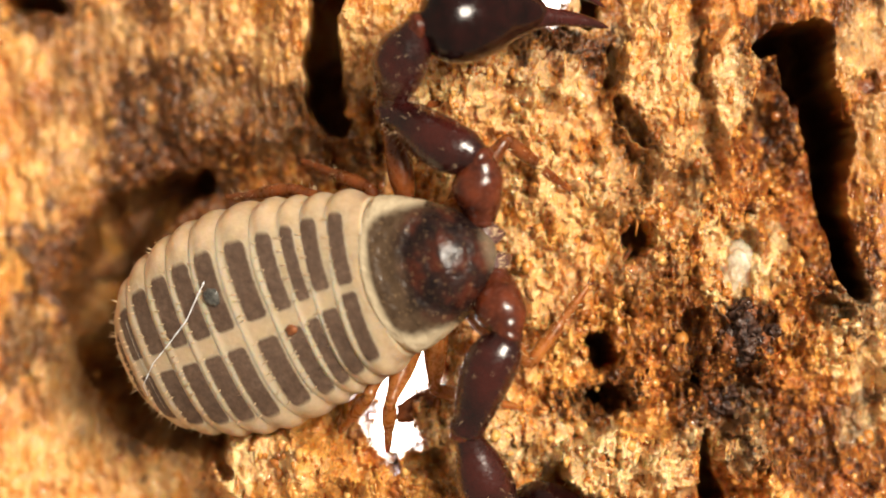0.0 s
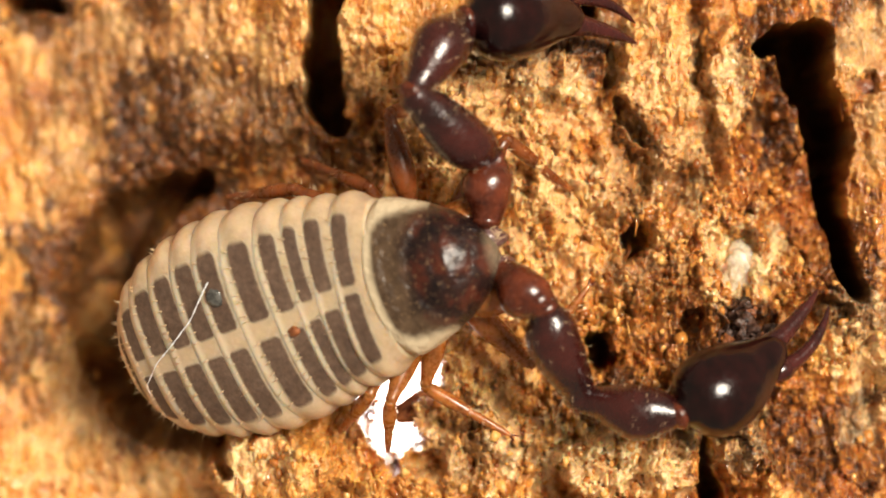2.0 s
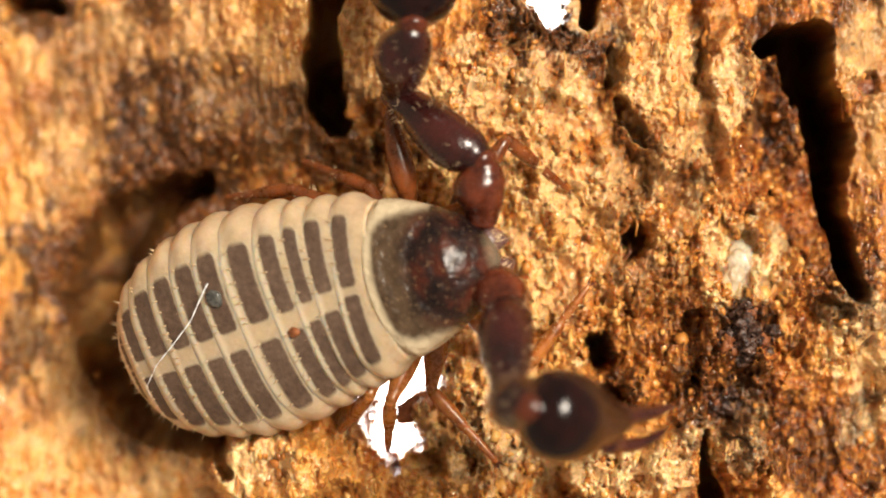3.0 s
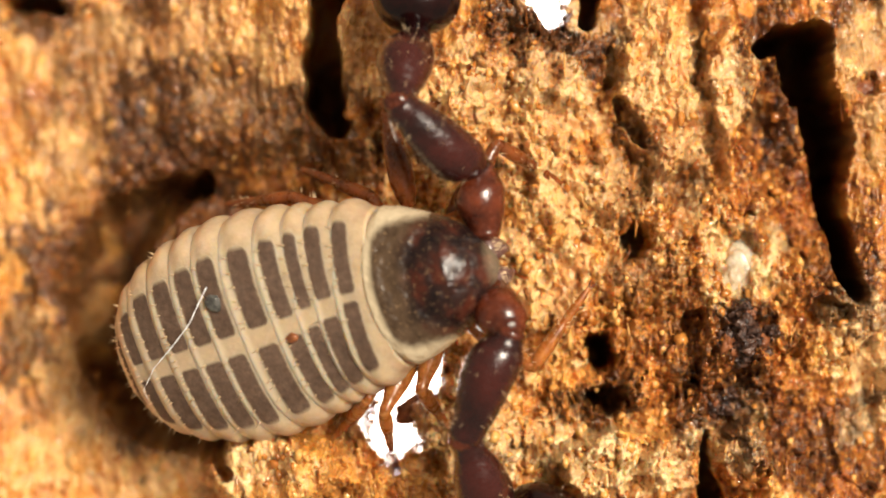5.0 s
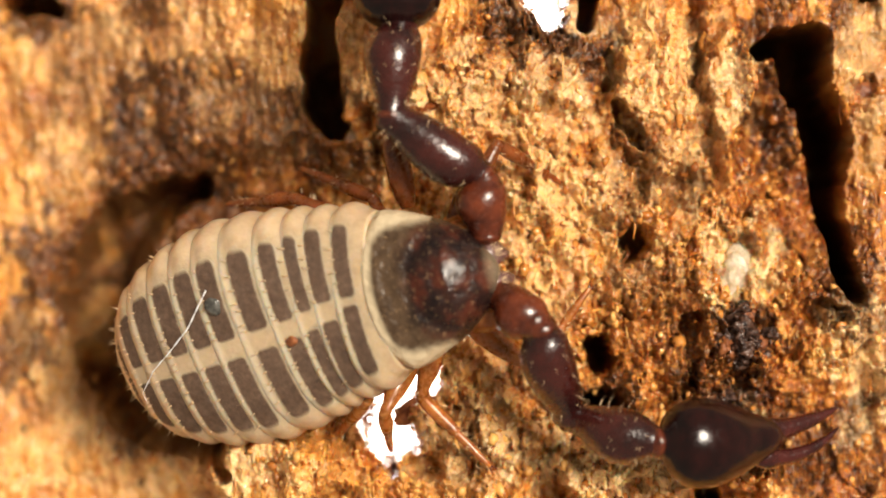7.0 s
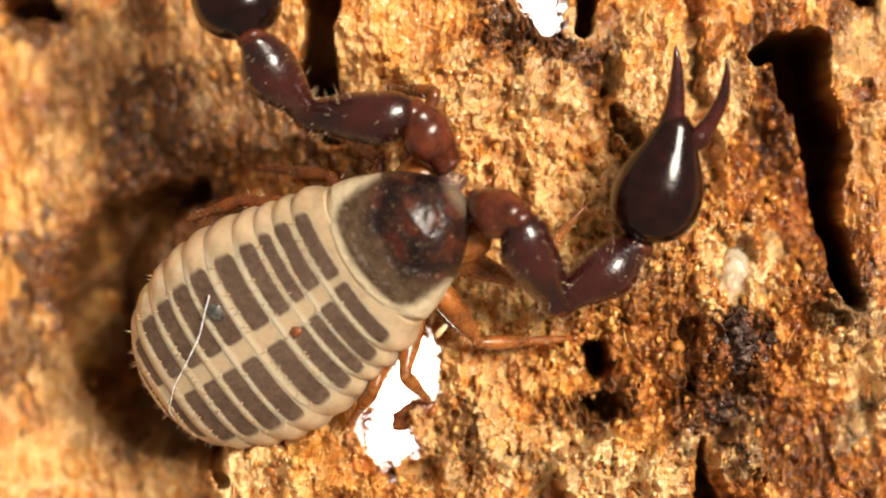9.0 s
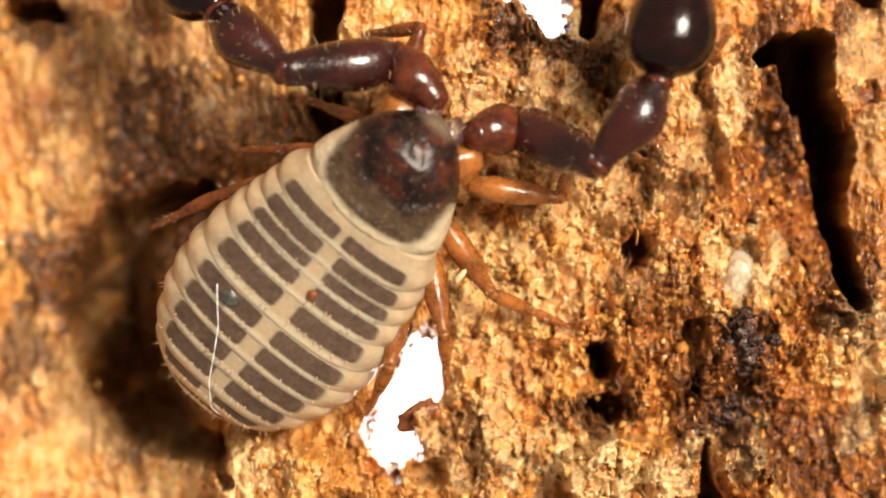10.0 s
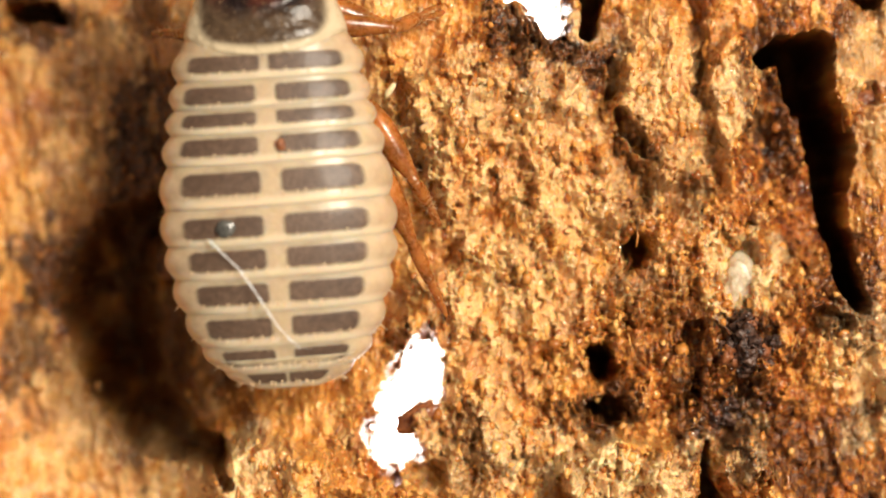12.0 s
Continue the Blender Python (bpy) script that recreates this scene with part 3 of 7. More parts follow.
KNOT = chitin("pale_knot", (0.38, 0.31, 0.20), (0.62, 0.55, 0.42), 0.3, 12, 2.5, 0.5, 0.3)
knot = new("pale_knot", mesh("pale_knot", *lump(26, 44, 11, 61, 16, 0.5), KNOT))
knot.matrix_basis = put(522, -56, ground_at(522, -56), 0, 0, -8)
tagged(knot, "grey-white translucent knot of pale wood in a hollow", "wood knot")
splinter(693, 128, 150, 14, 7, 70, 57, "pale wood splinter stuck at a crack's edge")
chip = new("wood_chip", mesh("wood_chip", *lump(38, 20, 12, 21, 18, 0.7), FRASS))
chip.matrix_basis = put(-44, -300, ground_at(0, -310) - 8, 8, -10, 35)
tagged(chip, "dark wood chip jutting over a bright opening", "wood chip")


# ---- the animal ----
animal = tagged(new("pseudoscorpion"), "pale pseudoscorpion with dark banded back and maroon pincers", "pseudoscorpion")

# half width, front end, rear end, tergite front, tergite rear, tergite outer reach (plan units behind the carapace)
SEGMENTS = [(158, 0, 50, 8, 39, 138), (166, 50, 96, 57, 90, 147), (174, 96, 138, 102, 127, 152), (184, 138, 190, 144, 177, 158),
            (195, 190, 262, 200, 244, 162), (200, 262, 324, 274, 314, 164), (195, 324, 381, 331, 370, 158), (184, 381, 439, 389, 428, 148),
            (165, 439, 497, 447, 485, 135), (138, 497, 541, 503, 533, 109), (97, 541, 572, 546, 565, 71)]
CENTRES = [28, 75, 115, 160, 222, 297, 350, 408, 466, 518, 552]


def segment_radius(i, s, flank=0.0):
    """The scale of the ring at s behind the segment's centre: rising to a lip at the rear on the back, bulging at the flanks."""
    w, a, b = SEGMENTS[i][:3]
    f = (s + CENTRES[i] - a) / (b - a)
    w0 = (SEGMENTS[i - 1][0] if i else 150) * 0.5 + w * 0.5
    w1 = (SEGMENTS[i + 1][0] if i < 10 else 40) * 0.5 + w * 0.5
    rise = 4.8 * math.sin(math.pi / 2 * max(0.0, min(1.0, f / 0.88))) - 3
    if f > 0.88:
        rise -= 6 * ((f - 0.88) / 0.18) ** 2
    bulge = 12 * math.sin(math.pi * f) - 5 if 0 < f < 1 else -5 - 60 * max(0.0, f - 1)
    rise += (bulge - rise) * flank
    return max(4.0, w0 + (w1 - w0) * min(f, 1.0) + rise + (min(f, 0) * 0.10 * w0))


def abdomen_point(i, s, angle, lift=0.0):
    """A place on a segment: angle from straight up, positive to the right."""
    sx, sz = math.sin(angle), math.cos(angle)
    r = segment_radius(i, s, max(0.0, min(1.0, (abs(sx) - 0.80) / 0.18))) + lift
    k = (abs(sx) ** 2.4 + abs(sz / 0.56) ** 2.4) ** (-1 / 2.4)
    return (r * k * sx, -s, r * k * sz)


def tergite_mesh(i, side):
    w, a, b, front, rear, reach = SEGMENTS[i]
    gap = 3 if i == 0 else (0.5 if i == 10 else 13)
    r = segment_radius(i, 0)
    def angle(x):
        lo, hi = 0.0, math.pi / 2
        for _ in range(30):
            mid = (lo + hi) / 2
            lo, hi = (mid, hi) if abdomen_point(i, 0, mid)[0] < x else (lo, mid)
        return lo
    a0, a1 = angle(gap), angle(min(reach, r * 0.93))
    nu, nv = 28, 14
    rand = random.Random(i * 7 + side)
    wob = [rand.uniform(-1.3, 1.3) for _ in range(nu + 1)]
    verts, faces, inside = [], [], []
    for v in range(nv + 1):
        for u in range(nu + 1):
            fu, fv = u / nu, v / nv
            edge = min(fu, 1 - fu) * nu, min(fv, 1 - fv) * nv
            squeeze = 1.0 - 0.62 * max(0, 1 - min(fu, 1 - fu) * nu / 3.2) ** 2
            inside.append(min(1, min(edge) / 2.4 + rand.uniform(-0.06, 0.06)))
            s0 = (front + rear) / 2 + (fv - 0.5) * (rear - front + 2) * squeeze + wob[u] * 0.4 - CENTRES[i]
            lift = -1.0 if min(edge) == 0 else (0.5 if min(edge) == 1 else 1.1)
            verts.append(abdomen_point(i, s0, side * (a0 + (a1 - a0) * fu), lift))
    for v in range(nv):
        for u in range(nu):
            q = v * (nu + 1) + u
            face = (q, q + 1, q + nu + 2, q + nu + 1)
            faces.append(face if side < 0 else face[::-1])
    me = mesh("tergite", verts, faces, TERGITE)
    me.attributes.new("inside", "FLOAT", "POINT").data.foreach_set("value", inside)
    return me


def build_segment(i):
    w, a, b = SEGMENTS[i][:3]
    s0, s1 = a - 20 - CENTRES[i], b + (9 if i < 10 else 3) - CENTRES[i]
    n, sides = 30, 72
    verts, faces, lip = [], [], []
    for r in range(n + 1):
        s = s0 + (s1 - s0) * r / n
        lip += [max(0.0, min(1.0, 1.3 - abs(b - 0.10 * (b - a) - s - CENTRES[i]) / 9))] * sides
        for k in range(sides):
            verts.append(abdomen_point(i, s, 2 * math.pi * k / sides))
    for r in range(n):
        for k in range(sides):
            p, q = r * sides + k, r * sides + (k + 1) % sides
            faces.append((p, p + sides, q + sides, q))
    faces += [tuple(range(sides)), tuple(reversed(range(n * sides, (n + 1) * sides)))]
    ring = mesh("abdomen_segment", verts, faces, MEMBRANE)
    ring.attributes.new("lip", "FLOAT", "POINT").data.foreach_set("value", lip)
    seg = part("abdomen_segment", ring, animal, "cream translucent membrane ring")
    for side in (-1, 1):
        part("tergite", tergite_mesh(i, side), seg, "grey-brown hardened back plate")
    places = []
    rear = SEGMENTS[i][4] - CENTRES[i] - 3
    count = 4 + int(w / 60)
    for side in (-1, 1):
        for k in range(count):
            x = (0.10 + 0.78 * (k + random.uniform(0.2, 0.8)) / count)
            p = abdomen_point(i, rear + random.uniform(-3, 3), side * x * 1.25, 1.5)
            places.append((p, (p[0] * 0.004, -0.9, 0.75)))
    if i > 6:
        for k in range(16):
            ang = random.uniform(-1.7, 1.7)
            p = abdomen_point(i, rear, ang, 0)
            places.append((p, (math.sin(ang), -0.9, 0.4)))
    part("bristles", mesh("bristles", *bristles(places, 15, 1.5), BRISTLE), seg, "short pale bristles")
    return seg


segments = [build_segment(i) for i in range(11)]
# marks on the back: a sunken dark scar and a stuck orange crumb
scar = part("scar", mesh("scar", *lump(17, 15, 5, 3), SCAR), segments[5], "dark glossy scar")
scar.matrix_basis = put(-82, 2, abdomen_point(5, 0, -0.5)[2] + 2)
crumb = part("crumb", mesh("crumb", *lump(9, 11, 6, 5), FRASS), segments[3], "orange-brown crumb stuck on the back")
crumb.matrix_basis = put(20, -4, abdomen_point(3, 0, 0.1)[2] + 3)


def build_carapace():
    n, m = 84, 72
    verts, faces, pale, rear = [], [], [], []
    def half(y):
        t = max(0.0, min(1.0, y / 225))
        return 143 * (1 - t ** 2.6) ** 0.62 * (1 - 0.16 * t)
    for r in range(n + 1):
        f = r / n
        y = 2 + 223 * (1 - (1 - f) ** 1.3)
        w = max(1.0, half(y))
        for k in range(m):
            a = 2 * math.pi * k / m
            sx, sz = math.sin(a), math.cos(a)
            kk = (abs(sx) ** 2.3 + abs(sz) ** 2.3) ** (-1 / 2.3)
            x = w * kk * sx
            h = 82 * min(1, (w / 100) ** 0.7) * (1 - 0.12 * max(0, y) / 225)
            z = h * kk * sz
            groove = math.exp(-((y - 88 - 0.0045 * x * x) / 12) ** 2) * 3.5 + math.exp(-((y - 46 - 0.002 * x * x) / 12) ** 2) * 2
            z -= groove if sz > 0 else 0
            disc = math.hypot(x / 78, (y - 146) / 70)
            if sz > 0:
                z += 9 * max(0.0, 1 - disc ** 3) - 1.6 * math.exp(-((disc - 1.06) / 0.12) ** 2) + 2.0 * noise.noise(Vector((x / 19, y / 15, 2.0)))
            tuck = 0.93 + 0.07 * min(1, (y - 2) / 22)
            verts.append((x * tuck, y + 32 * (x / 140) ** 2 * max(0.0, 1 - y / 110), z * tuck - 10))
            back = y - 2 - 0.0004 * x * x
            rim = 1 - (back - 11) / 9
            side = ((abs(x) / (104 - 0.03 * y)) ** 3 + max(0, (62 - back) / 54) ** 3 - 1) * 2.2 if y < 130 else 0
            front = 0.22 * (y - 205) / 12
            pale.append(max(0, min(1, max(rim, side, min(0.22, front)))))
            rear.append(max(0, min(1, max(0.5 - (y - 74 + 0.0012 * x * x) / 26, (disc - 1.06) * 2.2))) if sz > -0.2 else 0.6)
    for r in range(n):
        for k in range(m):
            p, q = r * m + k, r * m + (k + 1) % m
            faces.append((p, q, q + m, p + m))
    faces += [tuple(reversed(range(m))), tuple(range(n * m, (n + 1) * m))]
    me = mesh("carapace", verts, faces, CARAPACE)
    me.attributes.new("pale", "FLOAT", "POINT").data.foreach_set("value", pale)
    me.attributes.new("rear", "FLOAT", "POINT").data.foreach_set("value", rear)
    return part("carapace", me, animal, "domed glossy dark brown shield with pale rim")


build_carapace()


def chelicera(side):
    rings = smooth_rings([(-14, 15, 12, 0, 0), (4, 24, 20, 0, 0), (18, 25, 21, 1 * side, 0), (30, 20, 17, 1 * side, -4), (40, 13, 12, -2 * side, -11), (47, 6, 6, -5 * side, -19), (50, 1, 1, -6 * side, -22)], 20)
    ob = part("chelicera", mesh("chelicera", *loft(rings, 18), JAW), animal, "small grey-purple glossy jaw")
    ob.matrix_basis = put(24 * side, 196, -24, -14, 0, -4 * side)
    spikes = [((random.uniform(-16, 16), random.uniform(6, 36), 15), (random.uniform(-0.8, 0.8), 1, 0.6)) for _ in range(14)]
    part("bristles", mesh("bristles", *bristles(spikes, 20, 0.9), BRISTLE), ob, "short pale bristles")


def coxa(side):
    ob = part("coxa", mesh("coxa", *lump(44, 62, 34, 4 + side, 18, 0.18), AMBER), animal, "amber base joint under the carapace")
    ob.matrix_basis = put(58 * side, 158, -48, 0, 0, -24 * side)


for side in (-1, 1):
    chelicera(side)
    coxa(side)

PALP = [
    ("trochanter", [(-12, 17, 16, 0, 0), (0, 27, 25, 0, 0), (14, 31, 29, 0, 0), (32, 39, 37, 3, 1), (54, 44, 41, 6, 2), (76, 42, 39, 3, 1), (94, 31, 29, 0, 0), (106, 25, 24, 0, 0), (116, 13, 13, 0, 0)], RED, "red-brown rounded first pincer-arm joint"),
    ("femur", [(-10, 18, 17, 0, 0), (2, 25, 24, 0, 0), (14, 29, 27, 0, 0), (34, 41, 38, 3, 2), (64, 46, 43, 6, 3), (100, 45, 42, 5, 3), (140, 39, 37, 2, 1), (172, 32, 31, -1, 0), (192, 30, 29, -1, 0), (202, 27, 26, 0, 0), (210, 13, 13, 0, 0)], MAROON, "glossy maroon club-shaped pincer arm"),
    ("patella", [(-10, 16, 16, 0, 0), (2, 25, 24, 0, 0), (16, 26, 25, 0, 0), (36, 30, 29, 1, 1), (66, 41, 39, 4, 3), (100, 49, 46, 7, 4), (132, 46, 43, 5, 2), (156, 35, 33, 1, 0), (170, 27, 26, 0, 0), (178, 22, 22, 0, 0), (185, 11, 11, 0, 0)], MAROON, "glossy maroon swollen pincer arm"),
    ("chela", [(-8, 12, 12, 0, 0), (4, 22, 22, 0, 0), (12, 29, 28, 0, 0), (28, 57, 51, 0, 0), (58, 75, 64, 2, 0), (100, 77, 65, 3, 0), (140, 66, 55, 2, 0), (176, 49, 41, 0, 0), (205, 37, 31, -3, 0), (226, 26, 22, -6, 0), (238, 12, 11, -8, 0)], NEAR_BLACK, "glossy near-black swollen pincer"),
]


def build_palp(side):
    made = []
    for name, keys, mat, label in PALP:
        data = mesh(name, *loft(smooth_rings([(y, a, b, x * side, z) for y, a, b, x, z in keys], 34), 28), mat)
        ob = part(name, data, animal, label)
        length = keys[-2][0]
        spikes = []
        for k in range(64 if name in ("femur", "patella") else 6):
            y = random.uniform(0.08, 0.95) * length
            i = max(j for j in range(len(keys)) if keys[j][0] <= y)
            f = (y - keys[i][0]) / max(1, keys[min(i + 1, len(keys) - 1)][0] - keys[i][0])
            r = keys[i][1] + (keys[min(i + 1, len(keys) - 1)][1] - keys[i][1]) * f
            a = random.uniform(0, 2 * math.pi) if k % 3 else (math.pi if side < 0 else 0) + random.uniform(-0.5, 0.5)
            d = (math.cos(a), 0.25, math.sin(a))
            spikes.append(((d[0] * r * 0.97, y, d[2] * r * 0.93), d))
        part("bristles", mesh("bristles", *bristles(spikes, 20, 0.6), BRISTLE), ob, "short pale bristles")
        sleeve = [(-16, 12, 12, 0, 0), (-10, 22, 21, 0, 0), (-3, 27, 26, 0, 0), (4, 26, 25, 0, 0), (9, 21, 20, 0, 0)]
        part("joint_membrane", mesh("joint_membrane", *loft(smooth_rings(sleeve, 12), 24), RED), ob, "soft reddish joint membrane")
        made.append(ob)
    chela = made[3]
    fixed = smooth_rings([(196, 27, 24, -12 * side, 0), (222, 22, 19, -16 * side, 0), (250, 17, 16, -21 * side, 0), (285, 14, 13, -30 * side, 0), (315, 10, 10, -40 * side, 0), (336, 6, 6, -49 * side, 0), (348, 1, 1, -55 * side, 0)], 30)
    part("fixed_finger", mesh("fixed_finger", *loft(fixed, 18), FINGER), chela, "dark red-brown slender pincer tip")
    loose = smooth_rings([(-16, 13, 13, -2 * side, 0), (0, 20, 18, 0, 0), (14, 21, 19, 3 * side, 0), (30, 16, 15, 6 * side, 0), (60, 13, 13, 9 * side, 0), (95, 11, 11, 6 * side, 0), (125, 8, 8, -3 * side, 0), (145, 5, 5, -13 * side, 0), (157, 1, 1, -20 * side, 0)], 30)
    tip = part("movable_finger", mesh("movable_finger", *loft(loose, 18), FINGER), chela, "dark red-brown slender pincer tip")
    tip.matrix_basis = put(30 * side, 198, 0)
    made.append(tip)
    return made


palps = {"L": build_palp(-1), "R": build_palp(1)}


def build_leg(side):
    tint = AMBER_SHADED if side < 0 else AMBER
    upper = smooth_rings([(-6, 12, 12, 0, 0), (18, 19, 20, 0, 0), (52, 23, 24, 0, 2), (100, 20, 20, 0, 1), (140, 12, 12, 0, 0), (154, 11, 11, 0, 0), (164, 5, 5, 0, 0)], 24)
    femur = part("leg_femur", mesh("leg_femur", *loft(upper, 18), tint), animal, "amber leg joint with shade put into its brown" if side < 0 else "translucent amber leg joint")
    lower = smooth_rings([(-6, 8, 8, 0, 0), (12, 12, 12, 0, 0), (45, 13, 13, 0, 0), (85, 10, 10, 0, 0), (92, 8, 8, 0, 0), (120, 8, 8, 0, 0), (156, 6, 6, 0, 0), (172, 3, 3, 0, 0)], 26)
    tibia = part("leg_tibia", mesh("leg_tibia", *loft(lower, 16), tint), animal, "amber shin and foot with shade put into their brown" if side < 0 else "translucent amber shin and foot")
    claw = join(*[loft(smooth_rings([(168, 2.2, 2.2, 0, 0), (179, 1.6, 1.6, 4 * k, -2), (186, 0.5, 0.5, 6 * k, -7)], 8), 8) for k in (-1, 1)])
    part("claw", mesh("claw", *claw, RED), tibia, "pair of tiny hooked claws")
    for ob, length, r in ((femur, 150, 18), (tibia, 150, 9)):
        spikes = []
        for k in range(26):
            y, a = random.uniform(20, length), random.uniform(0, 2 * math.pi)
            d = (math.cos(a), 0.6, math.sin(a))
            spikes.append(((d[0] * r * 0.8, y, d[2] * r * 0.8), d))
        part("bristles", mesh("bristles", *bristles(spikes, 12, 0.9), BRISTLE), ob, "short pale bristles")
    return [femur, tibia]


legs = {name: build_leg(-1 if name[0] == "L" else 1) for name in ("L1", "L2", "L3", "L4", "R1", "R2", "R3", "R4")}

# ---- loose things ----
def build_fibre():
    pts = [(-112, 96, 110), (-92, 74, 116), (-62, 42, 121), (-34, -6, 122), (-8, -56, 115), (26, -98, 101), (46, -100, 96)]
    rings, verts, faces = 40, [], []
    for r in range(rings + 1):
        v = r / rings * (len(pts) - 1)
        i = min(int(v), len(pts) - 2)
        p = Vector(pts[i]).lerp(Vector(pts[i + 1]), v - i)
        thick = 1.7 - 0.8 * r / rings + 0.5 * math.sin(r * 1.9)
        for k in range(6):
            a = math.pi * k / 3 + r * 0.4
            verts.append((p.x + thick * math.cos(a), p.y, p.z + thick * math.sin(a)))
    for r in range(rings):
        for k in range(6):
            p, q = r * 6 + k, r * 6 + (k + 1) % 6
            faces.append((p, p + 6, q + 6, q))
    faces += [tuple(range(6)), tuple(range(rings * 6, rings * 6 + 6))[::-1]]
    return tagged(new("fibre", mesh("fibre", verts, faces, FIBRE)), "thin white fibre lying across the animal's back", "fibre")


white_fibre = build_fibre()
stuck_chip = part("stuck_chip", mesh("stuck_chip", *lump(16, 6, 6, 33, 12, 0.35), SPLINTER), animal, "tiny white chip clinging beside the hind legs")


def motions():
    walk(animal, [
        (0, put(-123, -76, 212, 12.3, 0.0, -75.0)), (0.1, put(-122, -76, 212, 12.3, 0.0, -75.0)), (0.2, put(-122, -76, 212, 12.3, 0.0, -75.0)), (0.3, put(-122, -76, 212, 12.3, -0.0, -75.1)),
        (0.6, put(-121, -77, 212, 12.3, -0.0, -75.2)), (1.2, put(-117, -78, 212, 12.3, 0.0, -75.4)), (2, put(-117, -79, 212, 12.3, -0.0, -75.7)), (2.4, put(-118, -80, 212, 12.3, 0.0, -75.8)),
        (2.6, put(-118, -80, 212, 12.3, 0.0, -75.8)), (2.8, put(-118, -80, 212, 12.3, 0.0, -76.0)), (3.2, put(-118, -81, 212, 12.3, -0.0, -76.1)), (4, put(-118, -86, 212, 12.3, 0.0, -76.5)),
        (4.8, put(-119, -91, 212, 12.3, -0.0, -76.9)), (6, put(-115, -91, 212, 12.3, -0.0, -77.1)), (6.2, put(-116, -91, 212, 12.3, -0.0, -77.2)), (6.4, put(-117, -92, 212, 12.3, -0.0, -77.3)),
        (6.7, put(-116, -93, 212, 12.3, -0.0, -77.4)), (7.2, put(-116, -94, 212, 12.3, 0.0, -77.5)), (8, put(-129, -73, 208, 11.7, -0.0, -67.0)), (8.8, put(-142, -47, 201, 10.7, -0.0, -57.0)),
        (9, put(-141, -38, 210, 12.0, -0.0, -55.5)), (9.4, put(-143, -13, 227, 14.2, 0.1, -52.3)), (9.7, put(-145, 20, 226, 14.2, -0.1, -47.2)), (10, put(-145, 50, 222, 13.5, 0.0, -40.8)),
        (10.4, put(-134, 92, 171, 6.9, -2.1, -34.1)), (10.7, put(-165, 123, 165, 6.1, -6.0, -23.2)), (11, put(-223, 154, 120, 0.0, -7.0, -11.0)), (11.2, put(-247, 165, 120, -1.2, -7.0, -7.1)),
        (11.4, put(-247, 172, 120, -3.0, -7.0, -3.6)), (11.6, put(-245, 199, 120, -4.1, -6.0, -0.8)), (11.8, put(-255, 247, 210, -5.0, -4.0, 1.4)), (12, put(-301, 320, 270, -6.0, -2.0, 3.2))])
    walk(white_fibre, [
        (0, put(-419, -174, 42, 22.3, 10.2, -66.2)), (0.1, put(-418, -174, 42, 22.3, 10.2, -66.2)), (0.2, put(-418, -174, 42, 22.3, 10.2, -66.2)), (0.3, put(-417, -173, 42, 22.3, 10.2, -66.2)),
        (0.6, put(-416, -174, 42, 22.3, 10.2, -66.2)), (1.2, put(-413, -175, 42, 22.3, 10.2, -66.2)), (2, put(-412, -175, 42, 22.3, 10.2, -66.2)), (2.4, put(-413, -176, 42, 22.3, 10.2, -66.2)),
        (2.6, put(-413, -176, 42, 22.3, 10.2, -66.2)), (2.8, put(-413, -176, 42, 22.3, 10.2, -66.2)), (3.2, put(-414, -177, 42, 22.3, 10.2, -66.3)), (4, put(-415, -179, 42, 22.3, 10.2, -66.7)),
        (4.8, put(-416, -182, 42, 22.3, 10.2, -67.1)), (6, put(-413, -181, 42, 22.3, 10.2, -67.2)), (6.2, put(-413, -181, 42, 22.3, 10.2, -67.2)), (6.4, put(-414, -182, 42, 22.3, 10.2, -67.2)),
        (6.7, put(-414, -183, 42, 22.3, 10.2, -67.3)), (7.2, put(-414, -184, 42, 22.3, 10.2, -67.3)), (8, put(-404, -190, 50, 21.5, 9.4, -63.3)), (8.8, put(-391, -193, 57, 19.8, 8.7, -57.6)),
        (9, put(-383, -188, 55, 21.8, 8.4, -55.9)), (9.4, put(-370, -175, 50, 25.1, 6.5, -52.5)), (9.7, put(-355, -166, 49, 25.1, 5.3, -46.7)), (10, put(-341, -162, 49, 24.1, 4.2, -41.2)),
        (10.4, put(-292, -172, 61, 13.5, 0.5, -31.4)), (10.7, put(-288, -177, 59, 12.5, -4.5, -24.5)), (11, put(-270, -193, 79, 2.5, -7.0, -7.3)), (11.2, put(-264, -193, 79, 2.3, -7.0, -1.7)),
        (11.4, put(-252, -192, 78, 2.6, -7.0, -0.8)), (11.6, put(-244, -176, 76, 3.0, -6.0, -0.7)), (11.8, put(-249, -136, 165, 3.1, -4.0, 0.3)), (12, put(-273, -67, 225, 3.0, -2.0, 4.1))])
